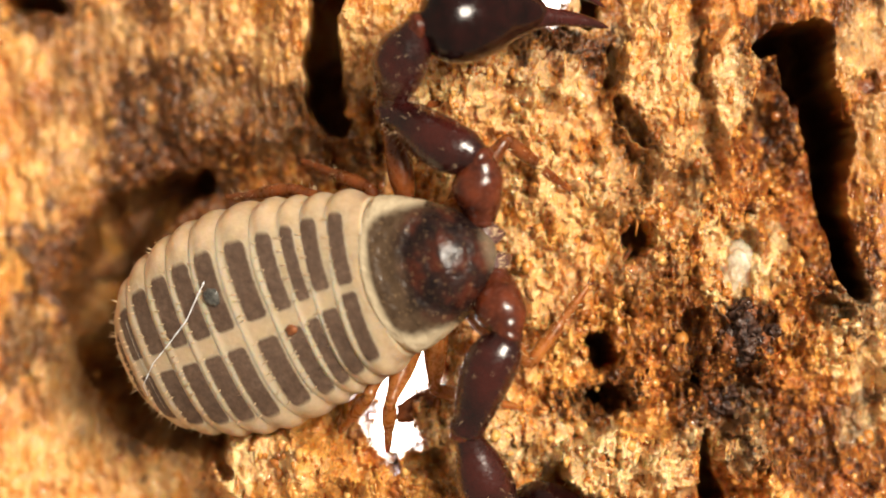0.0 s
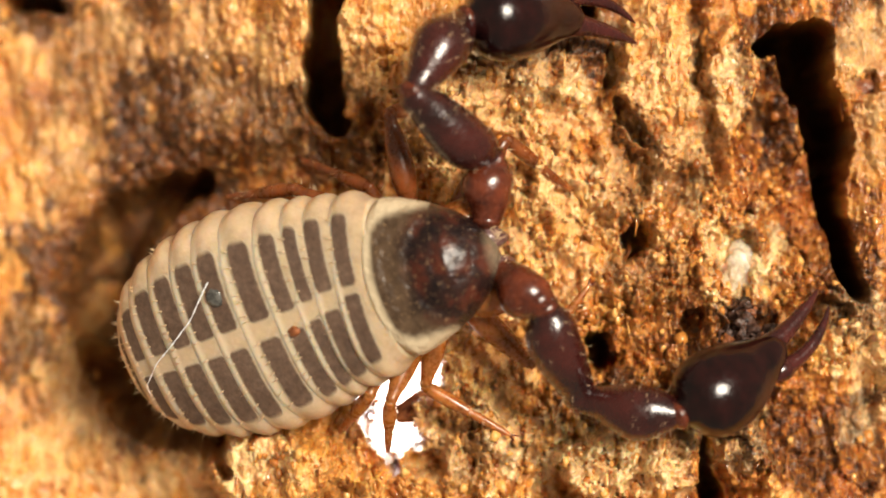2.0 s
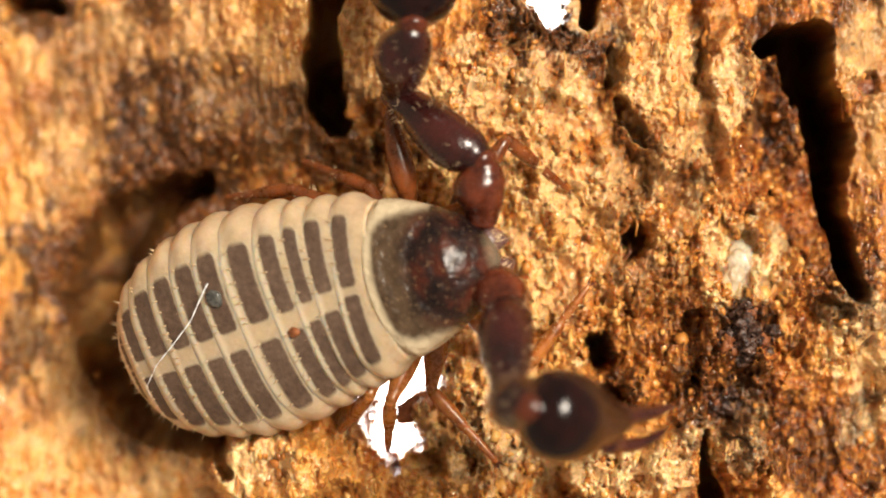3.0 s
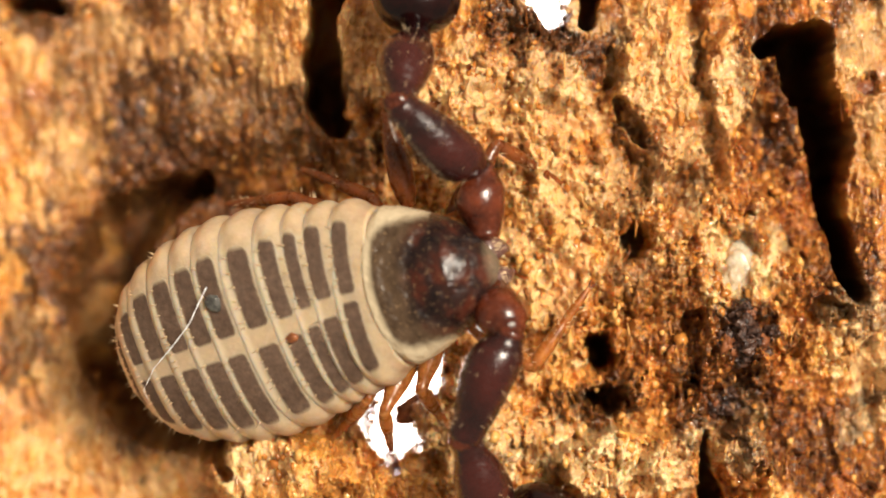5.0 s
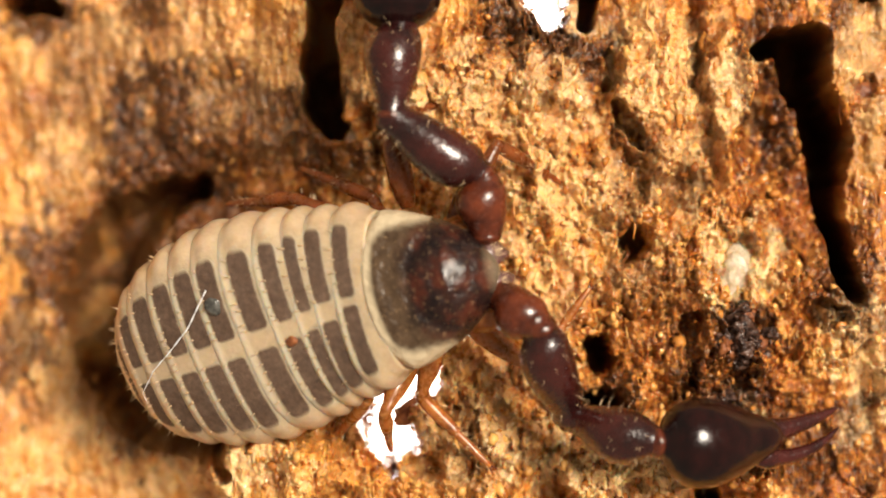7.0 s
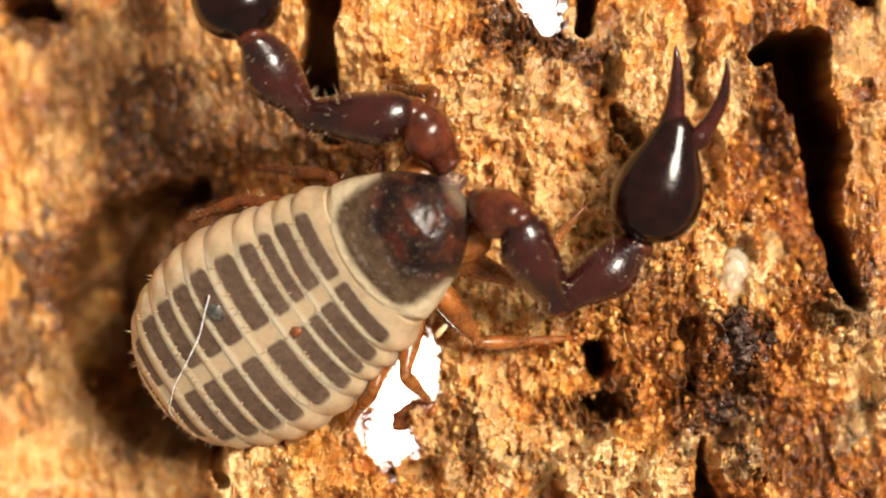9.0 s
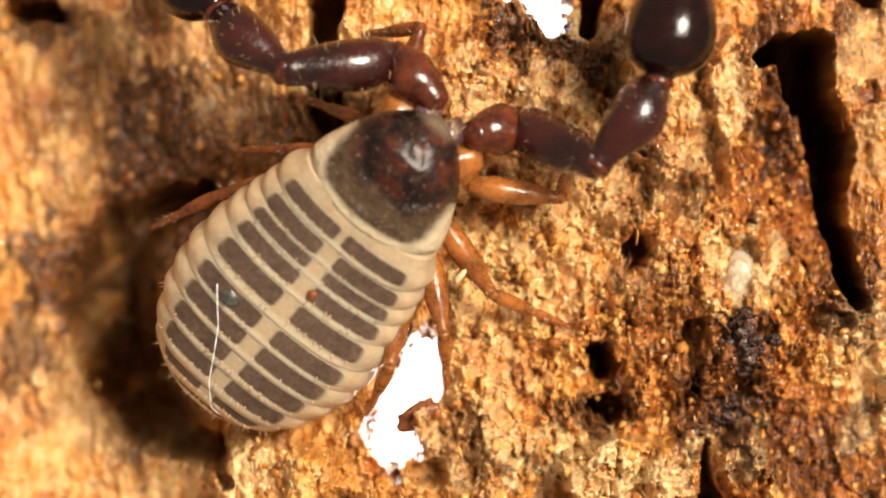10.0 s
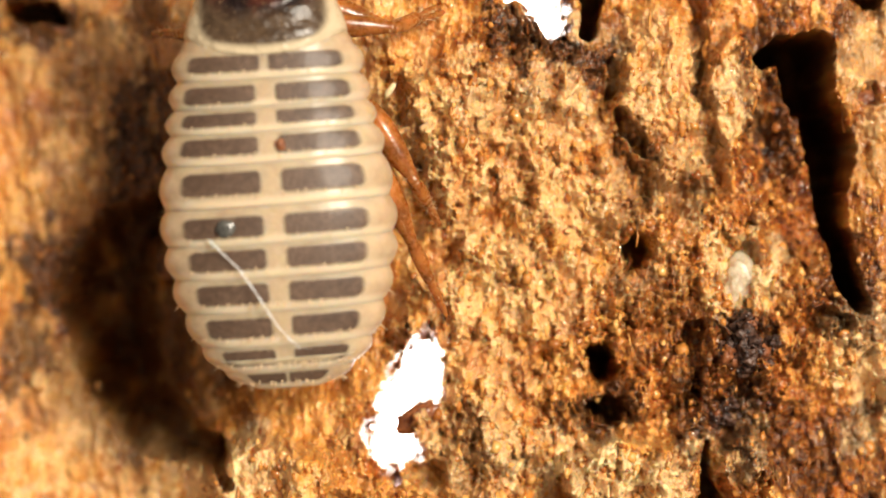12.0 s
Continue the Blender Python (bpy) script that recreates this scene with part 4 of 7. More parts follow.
    walk(segments[0], [
        (0, put(0, -9, -25, 15.7, 0.4, 0.2)), (0.1, put(0, -9, -25, 15.7, 0.4, 0.2)), (0.2, put(0, -9, -25, 15.7, 0.4, 0.2)), (0.3, put(0, -9, -25, 15.7, 0.4, 0.2)),
        (0.6, put(0, -9, -25, 15.7, 0.4, 0.2)), (1.2, put(0, -9, -25, 15.7, 0.4, 0.2)), (2, put(0, -9, -25, 15.7, 0.4, 0.3)), (2.4, put(0, -9, -25, 15.7, 0.4, 0.3)),
        (2.6, put(0, -9, -25, 15.7, 0.4, 0.3)), (2.8, put(0, -9, -25, 15.7, 0.4, 0.3)), (3.2, put(0, -9, -25, 15.7, 0.4, 0.3)), (4, put(0, -9, -25, 15.7, 0.4, 0.3)),
        (4.8, put(0, -9, -25, 15.7, 0.4, 0.3)), (6, put(0, -9, -25, 15.7, 0.4, 0.3)), (6.2, put(0, -9, -25, 15.7, 0.4, 0.3)), (6.4, put(0, -9, -25, 15.7, 0.4, 0.3)),
        (6.7, put(0, -9, -25, 15.7, 0.4, 0.3)), (7.2, put(0, -9, -25, 15.7, 0.4, 0.3)), (8, put(0, -8, -25, 15.1, 0.3, 0.1)), (8.8, put(0, -8, -25, 14.1, 0.3, -0.0)),
        (9, put(0, -8, -25, 15.4, 0.3, 0.0)), (9.4, put(0, -9, -25, 17.6, 0.2, 0.0)), (9.7, put(0, -9, -25, 17.6, 0.2, 0.0)), (10, put(0, -9, -25, 17.0, 0.1, -0.0)),
        (10.4, put(0, -6, -25, 10.0, 0.1, 0.1)), (10.7, put(0, -6, -25, 9.2, 0.0, -0.0)), (11, put(0, -4, -25, 3.0, 0.0, 0.1)), (11.2, put(0, -2, -25, 4.6, -0.0, 0.2)),
        (11.4, put(0, -2, -25, 6.0, 0.0, 0.1)), (11.6, put(0, -2, -25, 7.0, 0.0, 0.0)), (11.8, put(0, -2, -25, 8.0, -0.0, -0.0)), (12, put(0, -1, -25, 9.0, -0.0, -0.0))])
    walk(segments[1], [
        (0, put(1, -50, -37, 15.0, 4.9, 2.7)), (0.1, put(1, -50, -37, 15.0, 4.9, 2.8)), (0.2, put(1, -50, -37, 15.0, 4.9, 2.8)), (0.3, put(1, -50, -37, 15.0, 4.9, 2.8)),
        (0.6, put(1, -50, -37, 15.0, 4.9, 2.8)), (1.2, put(1, -50, -37, 15.0, 5.0, 2.8)), (2, put(1, -50, -37, 15.0, 5.0, 2.9)), (2.4, put(1, -50, -37, 15.0, 5.0, 3.0)),
        (2.6, put(1, -50, -37, 15.0, 5.0, 3.0)), (2.8, put(1, -50, -37, 15.0, 5.0, 3.0)), (3.2, put(1, -50, -37, 15.0, 5.0, 3.0)), (4, put(1, -50, -37, 15.0, 5.0, 3.0)),
        (4.8, put(1, -50, -37, 15.0, 5.0, 3.0)), (6, put(1, -50, -37, 15.0, 5.0, 3.1)), (6.2, put(1, -50, -37, 15.0, 5.0, 3.1)), (6.4, put(1, -50, -37, 15.0, 5.0, 3.1)),
        (6.7, put(1, -50, -37, 15.0, 5.0, 3.2)), (7.2, put(1, -50, -37, 15.0, 5.0, 3.2)), (8, put(0, -48, -36, 14.4, 4.2, 1.1)), (8.8, put(0, -46, -35, 13.4, 3.7, -0.3)),
        (9, put(0, -46, -36, 14.7, 3.5, -0.2)), (9.4, put(0, -47, -37, 16.8, 2.8, -0.1)), (9.7, put(0, -48, -37, 16.7, 2.3, 0.1)), (10, put(0, -48, -37, 16.2, 1.7, -0.0)),
        (10.4, put(0, -46, -32, 9.6, 1.2, 0.7)), (10.7, put(0, -47, -32, 8.8, 0.5, -0.2)), (11, put(1, -47, -27, 3.0, 0.0, 1.2)), (11.2, put(1, -48, -29, 4.6, -0.0, 1.8)),
        (11.4, put(0, -48, -30, 6.0, 0.0, 0.9)), (11.6, put(0, -49, -31, 7.0, 0.0, -0.1)), (11.8, put(0, -49, -32, 8.0, 0.0, -0.2)), (12, put(0, -49, -33, 9.0, 0.0, 0.3))])
    walk(segments[2], [
        (0, put(2, -85, -46, 14.5, 8.7, 4.5)), (0.1, put(2, -85, -46, 14.5, 8.7, 4.5)), (0.2, put(2, -85, -46, 14.5, 8.7, 4.5)), (0.3, put(2, -85, -46, 14.5, 8.7, 4.5)),
        (0.6, put(2, -85, -46, 14.5, 8.7, 4.5)), (1.2, put(2, -85, -46, 14.5, 8.7, 4.6)), (2, put(2, -85, -46, 14.5, 8.8, 4.8)), (2.4, put(2, -85, -46, 14.5, 8.8, 4.8)),
        (2.6, put(2, -85, -46, 14.5, 8.8, 4.8)), (2.8, put(2, -85, -46, 14.5, 8.8, 4.9)), (3.2, put(2, -85, -46, 14.5, 8.8, 4.9)), (4, put(2, -85, -46, 14.5, 8.8, 4.9)),
        (4.8, put(2, -85, -46, 14.5, 8.8, 4.9)), (6, put(2, -85, -46, 14.5, 8.8, 5.0)), (6.2, put(2, -85, -46, 14.5, 8.8, 5.1)), (6.4, put(2, -85, -46, 14.5, 8.8, 5.1)),
        (6.7, put(2, -85, -46, 14.5, 8.8, 5.1)), (7.2, put(2, -85, -46, 14.5, 8.8, 5.2)), (8, put(0, -81, -44, 13.9, 7.5, 1.9)), (8.8, put(-1, -77, -42, 13.0, 6.5, -0.3)),
        (9, put(-1, -78, -44, 14.1, 6.3, -0.2)), (9.4, put(-1, -79, -47, 16.1, 4.9, -0.1)), (9.7, put(-1, -80, -46, 16.1, 4.0, 0.2)), (10, put(-1, -80, -46, 15.5, 3.1, -0.1)),
        (10.4, put(1, -80, -38, 9.2, 2.1, 1.0)), (10.7, put(-0, -82, -37, 8.5, 1.0, -0.3)), (11, put(2, -84, -29, 3.0, 0.0, 1.9)), (11.2, put(2, -86, -33, 4.6, -0.0, 2.7)),
        (11.4, put(1, -86, -34, 6.0, -0.1, 1.4)), (11.6, put(0, -87, -36, 7.0, -0.0, -0.2)), (11.8, put(0, -88, -38, 8.0, -0.0, -0.4)), (12, put(0, -89, -39, 9.0, -0.1, 0.5))])
    walk(segments[3], [
        (0, put(3, -123, -55, 13.9, 11.3, 5.7)), (0.1, put(3, -123, -55, 13.9, 11.4, 5.7)), (0.2, put(3, -123, -55, 13.9, 11.4, 5.7)), (0.3, put(3, -123, -55, 13.9, 11.4, 5.7)),
        (0.6, put(3, -123, -55, 13.9, 11.4, 5.8)), (1.2, put(4, -123, -55, 13.9, 11.4, 5.9)), (2, put(4, -123, -55, 13.9, 11.4, 6.1)), (2.4, put(4, -123, -55, 13.9, 11.5, 6.2)),
        (2.6, put(4, -123, -55, 13.9, 11.5, 6.2)), (2.8, put(4, -123, -55, 13.9, 11.5, 6.2)), (3.2, put(4, -123, -55, 13.9, 11.5, 6.3)), (4, put(4, -123, -55, 13.9, 11.5, 6.3)),
        (4.8, put(4, -123, -55, 13.9, 11.5, 6.3)), (6, put(4, -123, -55, 13.9, 11.5, 6.4)), (6.2, put(4, -123, -55, 13.9, 11.5, 6.4)), (6.4, put(4, -123, -55, 13.9, 11.5, 6.4)),
        (6.7, put(4, -123, -55, 13.9, 11.5, 6.5)), (7.2, put(4, -123, -55, 13.9, 11.5, 6.6)), (8, put(0, -118, -53, 13.3, 9.8, 2.3)), (8.8, put(-3, -112, -50, 12.4, 8.5, -0.5)),
        (9, put(-2, -113, -52, 13.5, 8.2, -0.3)), (9.4, put(-2, -114, -56, 15.3, 6.4, -0.2)), (9.7, put(-1, -115, -56, 15.3, 5.3, 0.2)), (10, put(-1, -116, -55, 14.8, 4.1, -0.1)),
        (10.4, put(1, -116, -43, 8.9, 2.8, 1.3)), (10.7, put(-0, -120, -43, 8.2, 1.4, -0.4)), (11, put(3, -124, -32, 3.0, 0.0, 2.5)), (11.2, put(5, -126, -35, 4.6, -0.0, 3.5)),
        (11.4, put(2, -127, -38, 6.0, -0.1, 1.9)), (11.6, put(-1, -131, -42, 7.0, -0.0, -0.2)), (11.8, put(-1, -133, -44, 8.0, -0.0, -0.4)), (12, put(1, -133, -46, 9.0, -0.1, 0.6))])
    walk(segments[4], [
        (0, put(6, -177, -68, 12.9, 11.5, 6.1)), (0.1, put(6, -177, -68, 12.9, 11.5, 6.2)), (0.2, put(6, -177, -68, 12.9, 11.5, 6.2)), (0.3, put(7, -177, -68, 12.9, 11.5, 6.2)),
        (0.6, put(7, -177, -68, 12.9, 11.5, 6.3)), (1.2, put(7, -177, -68, 12.9, 11.6, 6.4)), (2, put(7, -177, -68, 12.9, 11.6, 6.6)), (2.4, put(7, -177, -68, 12.9, 11.7, 6.8)),
        (2.6, put(7, -177, -68, 12.9, 11.7, 6.8)), (2.8, put(8, -177, -68, 12.9, 11.7, 6.9)), (3.2, put(8, -177, -68, 12.9, 11.7, 6.9)), (4, put(8, -177, -68, 12.9, 11.7, 6.9)),
        (4.8, put(8, -177, -68, 12.9, 11.7, 6.9)), (6, put(8, -177, -68, 12.9, 11.7, 7.0)), (6.2, put(8, -177, -68, 12.9, 11.7, 7.0)), (6.4, put(8, -177, -68, 12.9, 11.7, 7.1)),
        (6.7, put(8, -177, -68, 12.9, 11.8, 7.2)), (7.2, put(8, -177, -68, 12.9, 11.8, 7.3)), (8, put(0, -169, -65, 12.4, 9.9, 2.2)), (8.8, put(-5, -161, -60, 11.6, 8.5, -1.1)),
        (9, put(-5, -162, -63, 12.6, 8.2, -1.0)), (9.4, put(-4, -164, -69, 14.2, 6.3, -0.8)), (9.7, put(-2, -165, -69, 14.2, 5.3, -0.2)), (10, put(-2, -166, -68, 13.6, 4.0, -0.5)),
        (10.4, put(2, -168, -52, 8.3, 2.8, 1.4)), (10.7, put(-1, -173, -51, 7.7, 1.2, -0.6)), (11, put(6, -181, -34, 3.0, 0.0, 3.0)), (11.2, put(9, -183, -40, 4.6, -0.1, 4.2)),
        (11.4, put(5, -186, -45, 6.0, -0.1, 2.3)), (11.6, put(-1, -191, -49, 7.0, 0.1, -0.3)), (11.8, put(-1, -194, -53, 8.0, 0.1, -0.6)), (12, put(2, -195, -56, 9.0, -0.1, 0.8))])
    walk(segments[5], [
        (0, put(11, -243, -82, 11.7, 11.7, 6.4)), (0.1, put(11, -243, -82, 11.7, 11.7, 6.5)), (0.2, put(11, -243, -82, 11.7, 11.7, 6.5)), (0.3, put(11, -243, -82, 11.7, 11.7, 6.5)),
        (0.6, put(11, -243, -82, 11.7, 11.7, 6.6)), (1.2, put(11, -243, -82, 11.7, 11.7, 6.7)), (2, put(12, -243, -82, 11.7, 11.8, 7.0)), (2.4, put(13, -243, -82, 11.7, 11.8, 7.1)),
        (2.6, put(13, -243, -82, 11.7, 11.8, 7.1)), (2.8, put(13, -243, -82, 11.7, 11.9, 7.2)), (3.2, put(13, -243, -82, 11.7, 11.9, 7.3)), (4, put(13, -243, -82, 11.7, 11.9, 7.3)),
        (4.8, put(13, -243, -82, 11.7, 11.9, 7.3)), (6, put(13, -243, -82, 11.7, 11.9, 7.4)), (6.2, put(13, -243, -82, 11.7, 11.9, 7.4)), (6.4, put(14, -243, -82, 11.7, 11.9, 7.5)),
        (6.7, put(14, -243, -82, 11.7, 11.9, 7.6)), (7.2, put(14, -243, -82, 11.7, 12.0, 7.7)), (8, put(0, -233, -78, 11.2, 9.9, 2.0)), (8.8, put(-8, -222, -72, 10.5, 8.4, -1.7)),
        (9, put(-8, -223, -76, 11.4, 8.1, -1.6)), (9.4, put(-7, -225, -84, 12.9, 6.2, -1.3)), (9.7, put(-4, -226, -84, 12.8, 5.3, -0.5)), (10, put(-4, -229, -83, 12.4, 4.0, -0.8)),
        (10.4, put(3, -231, -61, 7.6, 2.8, 1.6)), (10.7, put(-3, -239, -59, 7.1, 1.3, -0.7)), (11, put(10, -250, -38, 3.0, -0.0, 3.4)), (11.2, put(14, -253, -46, 4.6, -0.1, 4.9)),
        (11.4, put(8, -257, -52, 6.0, -0.1, 2.6)), (11.6, put(-1, -264, -57, 7.0, 0.1, -0.3)), (11.8, put(-2, -269, -63, 8.0, 0.1, -0.6)), (12, put(3, -271, -68, 9.0, -0.1, 0.9))])
    walk(segments[6], [
        (0, put(14, -289, -91, 10.9, 11.8, 6.5)), (0.1, put(14, -289, -91, 10.9, 11.8, 6.5)), (0.2, put(14, -289, -91, 10.9, 11.8, 6.5)), (0.3, put(14, -289, -91, 10.9, 11.8, 6.6)),
        (0.6, put(14, -289, -91, 10.9, 11.8, 6.8)), (1.2, put(15, -289, -91, 10.9, 11.8, 6.8)), (2, put(16, -288, -91, 10.9, 11.9, 7.1)), (2.4, put(16, -288, -91, 10.9, 11.9, 7.2)),
        (2.6, put(16, -288, -91, 10.9, 11.9, 7.2)), (2.8, put(17, -288, -91, 10.9, 11.9, 7.3)), (3.2, put(17, -288, -91, 10.9, 12.0, 7.4)), (4, put(17, -288, -91, 10.9, 12.0, 7.4)),
        (4.8, put(17, -288, -91, 10.9, 12.0, 7.4)), (6, put(17, -288, -91, 10.9, 12.0, 7.5)), (6.2, put(17, -288, -91, 10.9, 12.0, 7.5)), (6.4, put(18, -288, -91, 10.9, 12.0, 7.6)),
        (6.7, put(18, -288, -91, 10.9, 12.0, 7.7)), (7.2, put(18, -288, -91, 10.9, 12.1, 7.8)), (8, put(0, -276, -86, 10.4, 9.9, 1.8)), (8.8, put(-10, -264, -79, 9.8, 8.4, -2.0)),
        (9, put(-10, -265, -84, 10.6, 8.1, -1.9)), (9.4, put(-9, -267, -93, 11.9, 6.2, -1.5)), (9.7, put(-5, -269, -93, 11.8, 5.3, -0.7)), (10, put(-5, -272, -92, 11.4, 4.0, -0.9)),
        (10.4, put(4, -275, -66, 7.2, 2.8, 1.6)), (10.7, put(-3, -285, -64, 6.7, 1.2, -0.7)), (11, put(13, -297, -41, 3.0, 0.0, 3.6)), (11.2, put(18, -302, -50, 4.6, -0.1, 5.0)),
        (11.4, put(10, -306, -57, 6.0, -0.1, 2.7)), (11.6, put(-1, -314, -64, 7.0, 0.1, -0.3)), (11.8, put(-2, -321, -70, 8.0, 0.1, -0.6)), (12, put(4, -323, -76, 9.0, -0.1, 0.9))])
    walk(segments[7], [
        (0, put(18, -339, -100, 10.0, 11.8, 6.5)), (0.1, put(18, -339, -100, 10.0, 11.8, 6.5)), (0.2, put(18, -339, -100, 10.0, 11.8, 6.5)), (0.3, put(18, -339, -100, 10.0, 11.9, 6.6)),
        (0.6, put(18, -339, -100, 10.0, 11.9, 6.7)), (1.2, put(20, -339, -100, 10.0, 11.9, 6.8)), (2, put(20, -339, -100, 10.0, 12.0, 7.1)), (2.4, put(21, -339, -100, 10.0, 12.0, 7.2)),
        (2.6, put(21, -339, -100, 10.0, 12.0, 7.3)), (2.8, put(21, -339, -100, 10.0, 12.0, 7.4)), (3.2, put(21, -339, -100, 10.0, 12.0, 7.4)), (4, put(21, -339, -100, 10.0, 12.0, 7.4)),
        (4.8, put(21, -339, -100, 10.0, 12.0, 7.4)), (6, put(22, -339, -100, 10.0, 12.1, 7.5)), (6.2, put(23, -339, -100, 10.0, 12.1, 7.6)), (6.4, put(23, -339, -100, 10.0, 12.1, 7.7)),
        (6.7, put(23, -339, -100, 10.0, 12.1, 7.7)), (7.2, put(23, -339, -100, 10.0, 12.1, 7.8)), (8, put(0, -325, -94, 9.6, 10.0, 1.7)), (8.8, put(-13, -310, -87, 9.0, 8.4, -2.2)),
        (9, put(-13, -311, -93, 9.7, 8.1, -2.2)), (9.4, put(-11, -313, -102, 10.8, 6.2, -1.8)), (9.7, put(-7, -316, -103, 10.8, 5.3, -0.9)), (10, put(-7, -320, -101, 10.4, 4.0, -1.0)),
        (10.4, put(5, -324, -72, 6.7, 2.8, 1.6)), (10.7, put(-4, -335, -70, 6.3, 1.3, -0.8)), (11, put(16, -350, -43, 3.0, -0.0, 3.7)), (11.2, put(23, -356, -54, 4.6, -0.1, 5.2)),
        (11.4, put(13, -361, -63, 6.0, -0.1, 2.8)), (11.6, put(-1, -370, -71, 7.0, 0.1, -0.3)), (11.8, put(-3, -378, -79, 8.0, 0.1, -0.6)), (12, put(4, -381, -86, 9.0, -0.1, 0.9))])
    walk(segments[8], [
        (0, put(22, -390, -109, 9.0, 11.9, 6.4)), (0.1, put(22, -390, -109, 9.0, 11.9, 6.4)), (0.2, put(22, -390, -109, 9.0, 11.9, 6.4)), (0.3, put(22, -390, -109, 9.0, 11.9, 6.5)),
        (0.6, put(22, -390, -109, 9.0, 11.9, 6.6)), (1.2, put(23, -390, -109, 9.0, 12.0, 6.8)), (2, put(25, -390, -109, 9.0, 12.0, 7.0)), (2.4, put(26, -390, -109, 9.1, 12.1, 7.2)),
        (2.6, put(26, -390, -109, 9.1, 12.1, 7.2)), (2.8, put(26, -390, -109, 9.1, 12.1, 7.3)), (3.2, put(26, -390, -109, 9.1, 12.1, 7.3)), (4, put(26, -390, -109, 9.1, 12.1, 7.3)),
        (4.8, put(26, -390, -109, 9.1, 12.1, 7.3)), (6, put(27, -390, -109, 9.1, 12.1, 7.5)), (6.2, put(28, -390, -109, 9.1, 12.1, 7.6)), (6.4, put(28, -390, -109, 9.1, 12.1, 7.6)),
        (6.7, put(28, -390, -109, 9.1, 12.2, 7.7)), (7.2, put(28, -390, -109, 9.1, 12.2, 7.8)), (8, put(0, -374, -102, 8.7, 10.0, 1.5)), (8.8, put(-16, -357, -94, 8.2, 8.4, -2.5)),
        (9, put(-16, -358, -100, 8.8, 8.1, -2.4)), (9.4, put(-14, -360, -111, 9.8, 6.2, -2.0)), (9.7, put(-9, -364, -111, 9.8, 5.3, -1.1)), (10, put(-8, -368, -109, 9.5, 4.0, -1.1)),
        (10.4, put(6, -373, -78, 6.2, 2.8, 1.6)), (10.7, put(-4, -386, -75, 5.8, 1.3, -0.8)), (11, put(20, -403, -46, 3.0, -0.0, 3.8)), (11.2, put(28, -410, -59, 4.6, -0.2, 5.3)),
        (11.4, put(15, -416, -69, 6.0, -0.2, 2.9)), (11.6, put(-2, -427, -78, 7.0, 0.0, -0.4)), (11.8, put(-4, -435, -86, 8.0, 0.1, -0.7)), (12, put(5, -439, -95, 9.0, -0.1, 1.0))])
    walk(segments[9], [
        (0, put(26, -436, -115, 8.2, 11.9, 6.3)), (0.1, put(26, -436, -115, 8.2, 11.9, 6.4)), (0.2, put(26, -436, -115, 8.2, 11.9, 6.4)), (0.3, put(26, -436, -115, 8.2, 11.9, 6.4)),
        (0.6, put(26, -436, -115, 8.2, 11.9, 6.4)), (1.2, put(27, -436, -115, 8.2, 12.0, 6.7)), (2, put(29, -436, -115, 8.2, 12.1, 6.9)), (2.4, put(30, -436, -115, 8.2, 12.1, 7.1)),
        (2.6, put(30, -436, -115, 8.2, 12.1, 7.1)), (2.8, put(30, -436, -115, 8.2, 12.1, 7.2)), (3.2, put(31, -436, -115, 8.2, 12.1, 7.3)), (4, put(31, -436, -115, 8.2, 12.1, 7.3)),
        (4.8, put(31, -436, -115, 8.2, 12.1, 7.3)), (6, put(31, -436, -115, 8.2, 12.2, 7.4)), (6.2, put(31, -436, -115, 8.2, 12.2, 7.4)), (6.4, put(32, -436, -115, 8.2, 12.2, 7.5)),
        (6.7, put(33, -436, -115, 8.2, 12.2, 7.6)), (7.2, put(33, -436, -115, 8.2, 12.2, 7.7)), (8, put(0, -418, -108, 7.9, 10.0, 1.4)), (8.8, put(-19, -398, -100, 7.5, 8.4, -2.6)),
        (9, put(-19, -400, -106, 8.0, 8.1, -2.6)), (9.4, put(-16, -403, -118, 8.8, 6.2, -2.2)), (9.7, put(-10, -407, -118, 8.8, 5.3, -1.2)), (10, put(-10, -411, -116, 8.5, 4.0, -1.2)),
        (10.4, put(7, -417, -83, 5.8, 2.8, 1.6)), (10.7, put(-6, -430, -80, 5.4, 1.3, -0.8)), (11, put(23, -450, -49, 3.0, 0.0, 3.9)), (11.2, put(33, -458, -63, 4.6, -0.2, 5.4)),
        (11.4, put(18, -465, -74, 6.0, -0.2, 2.9)), (11.6, put(-2, -477, -84, 7.0, 0.0, -0.4)), (11.8, put(-4, -487, -94, 8.0, 0.1, -0.7)), (12, put(6, -491, -103, 9.0, -0.1, 1.0))])
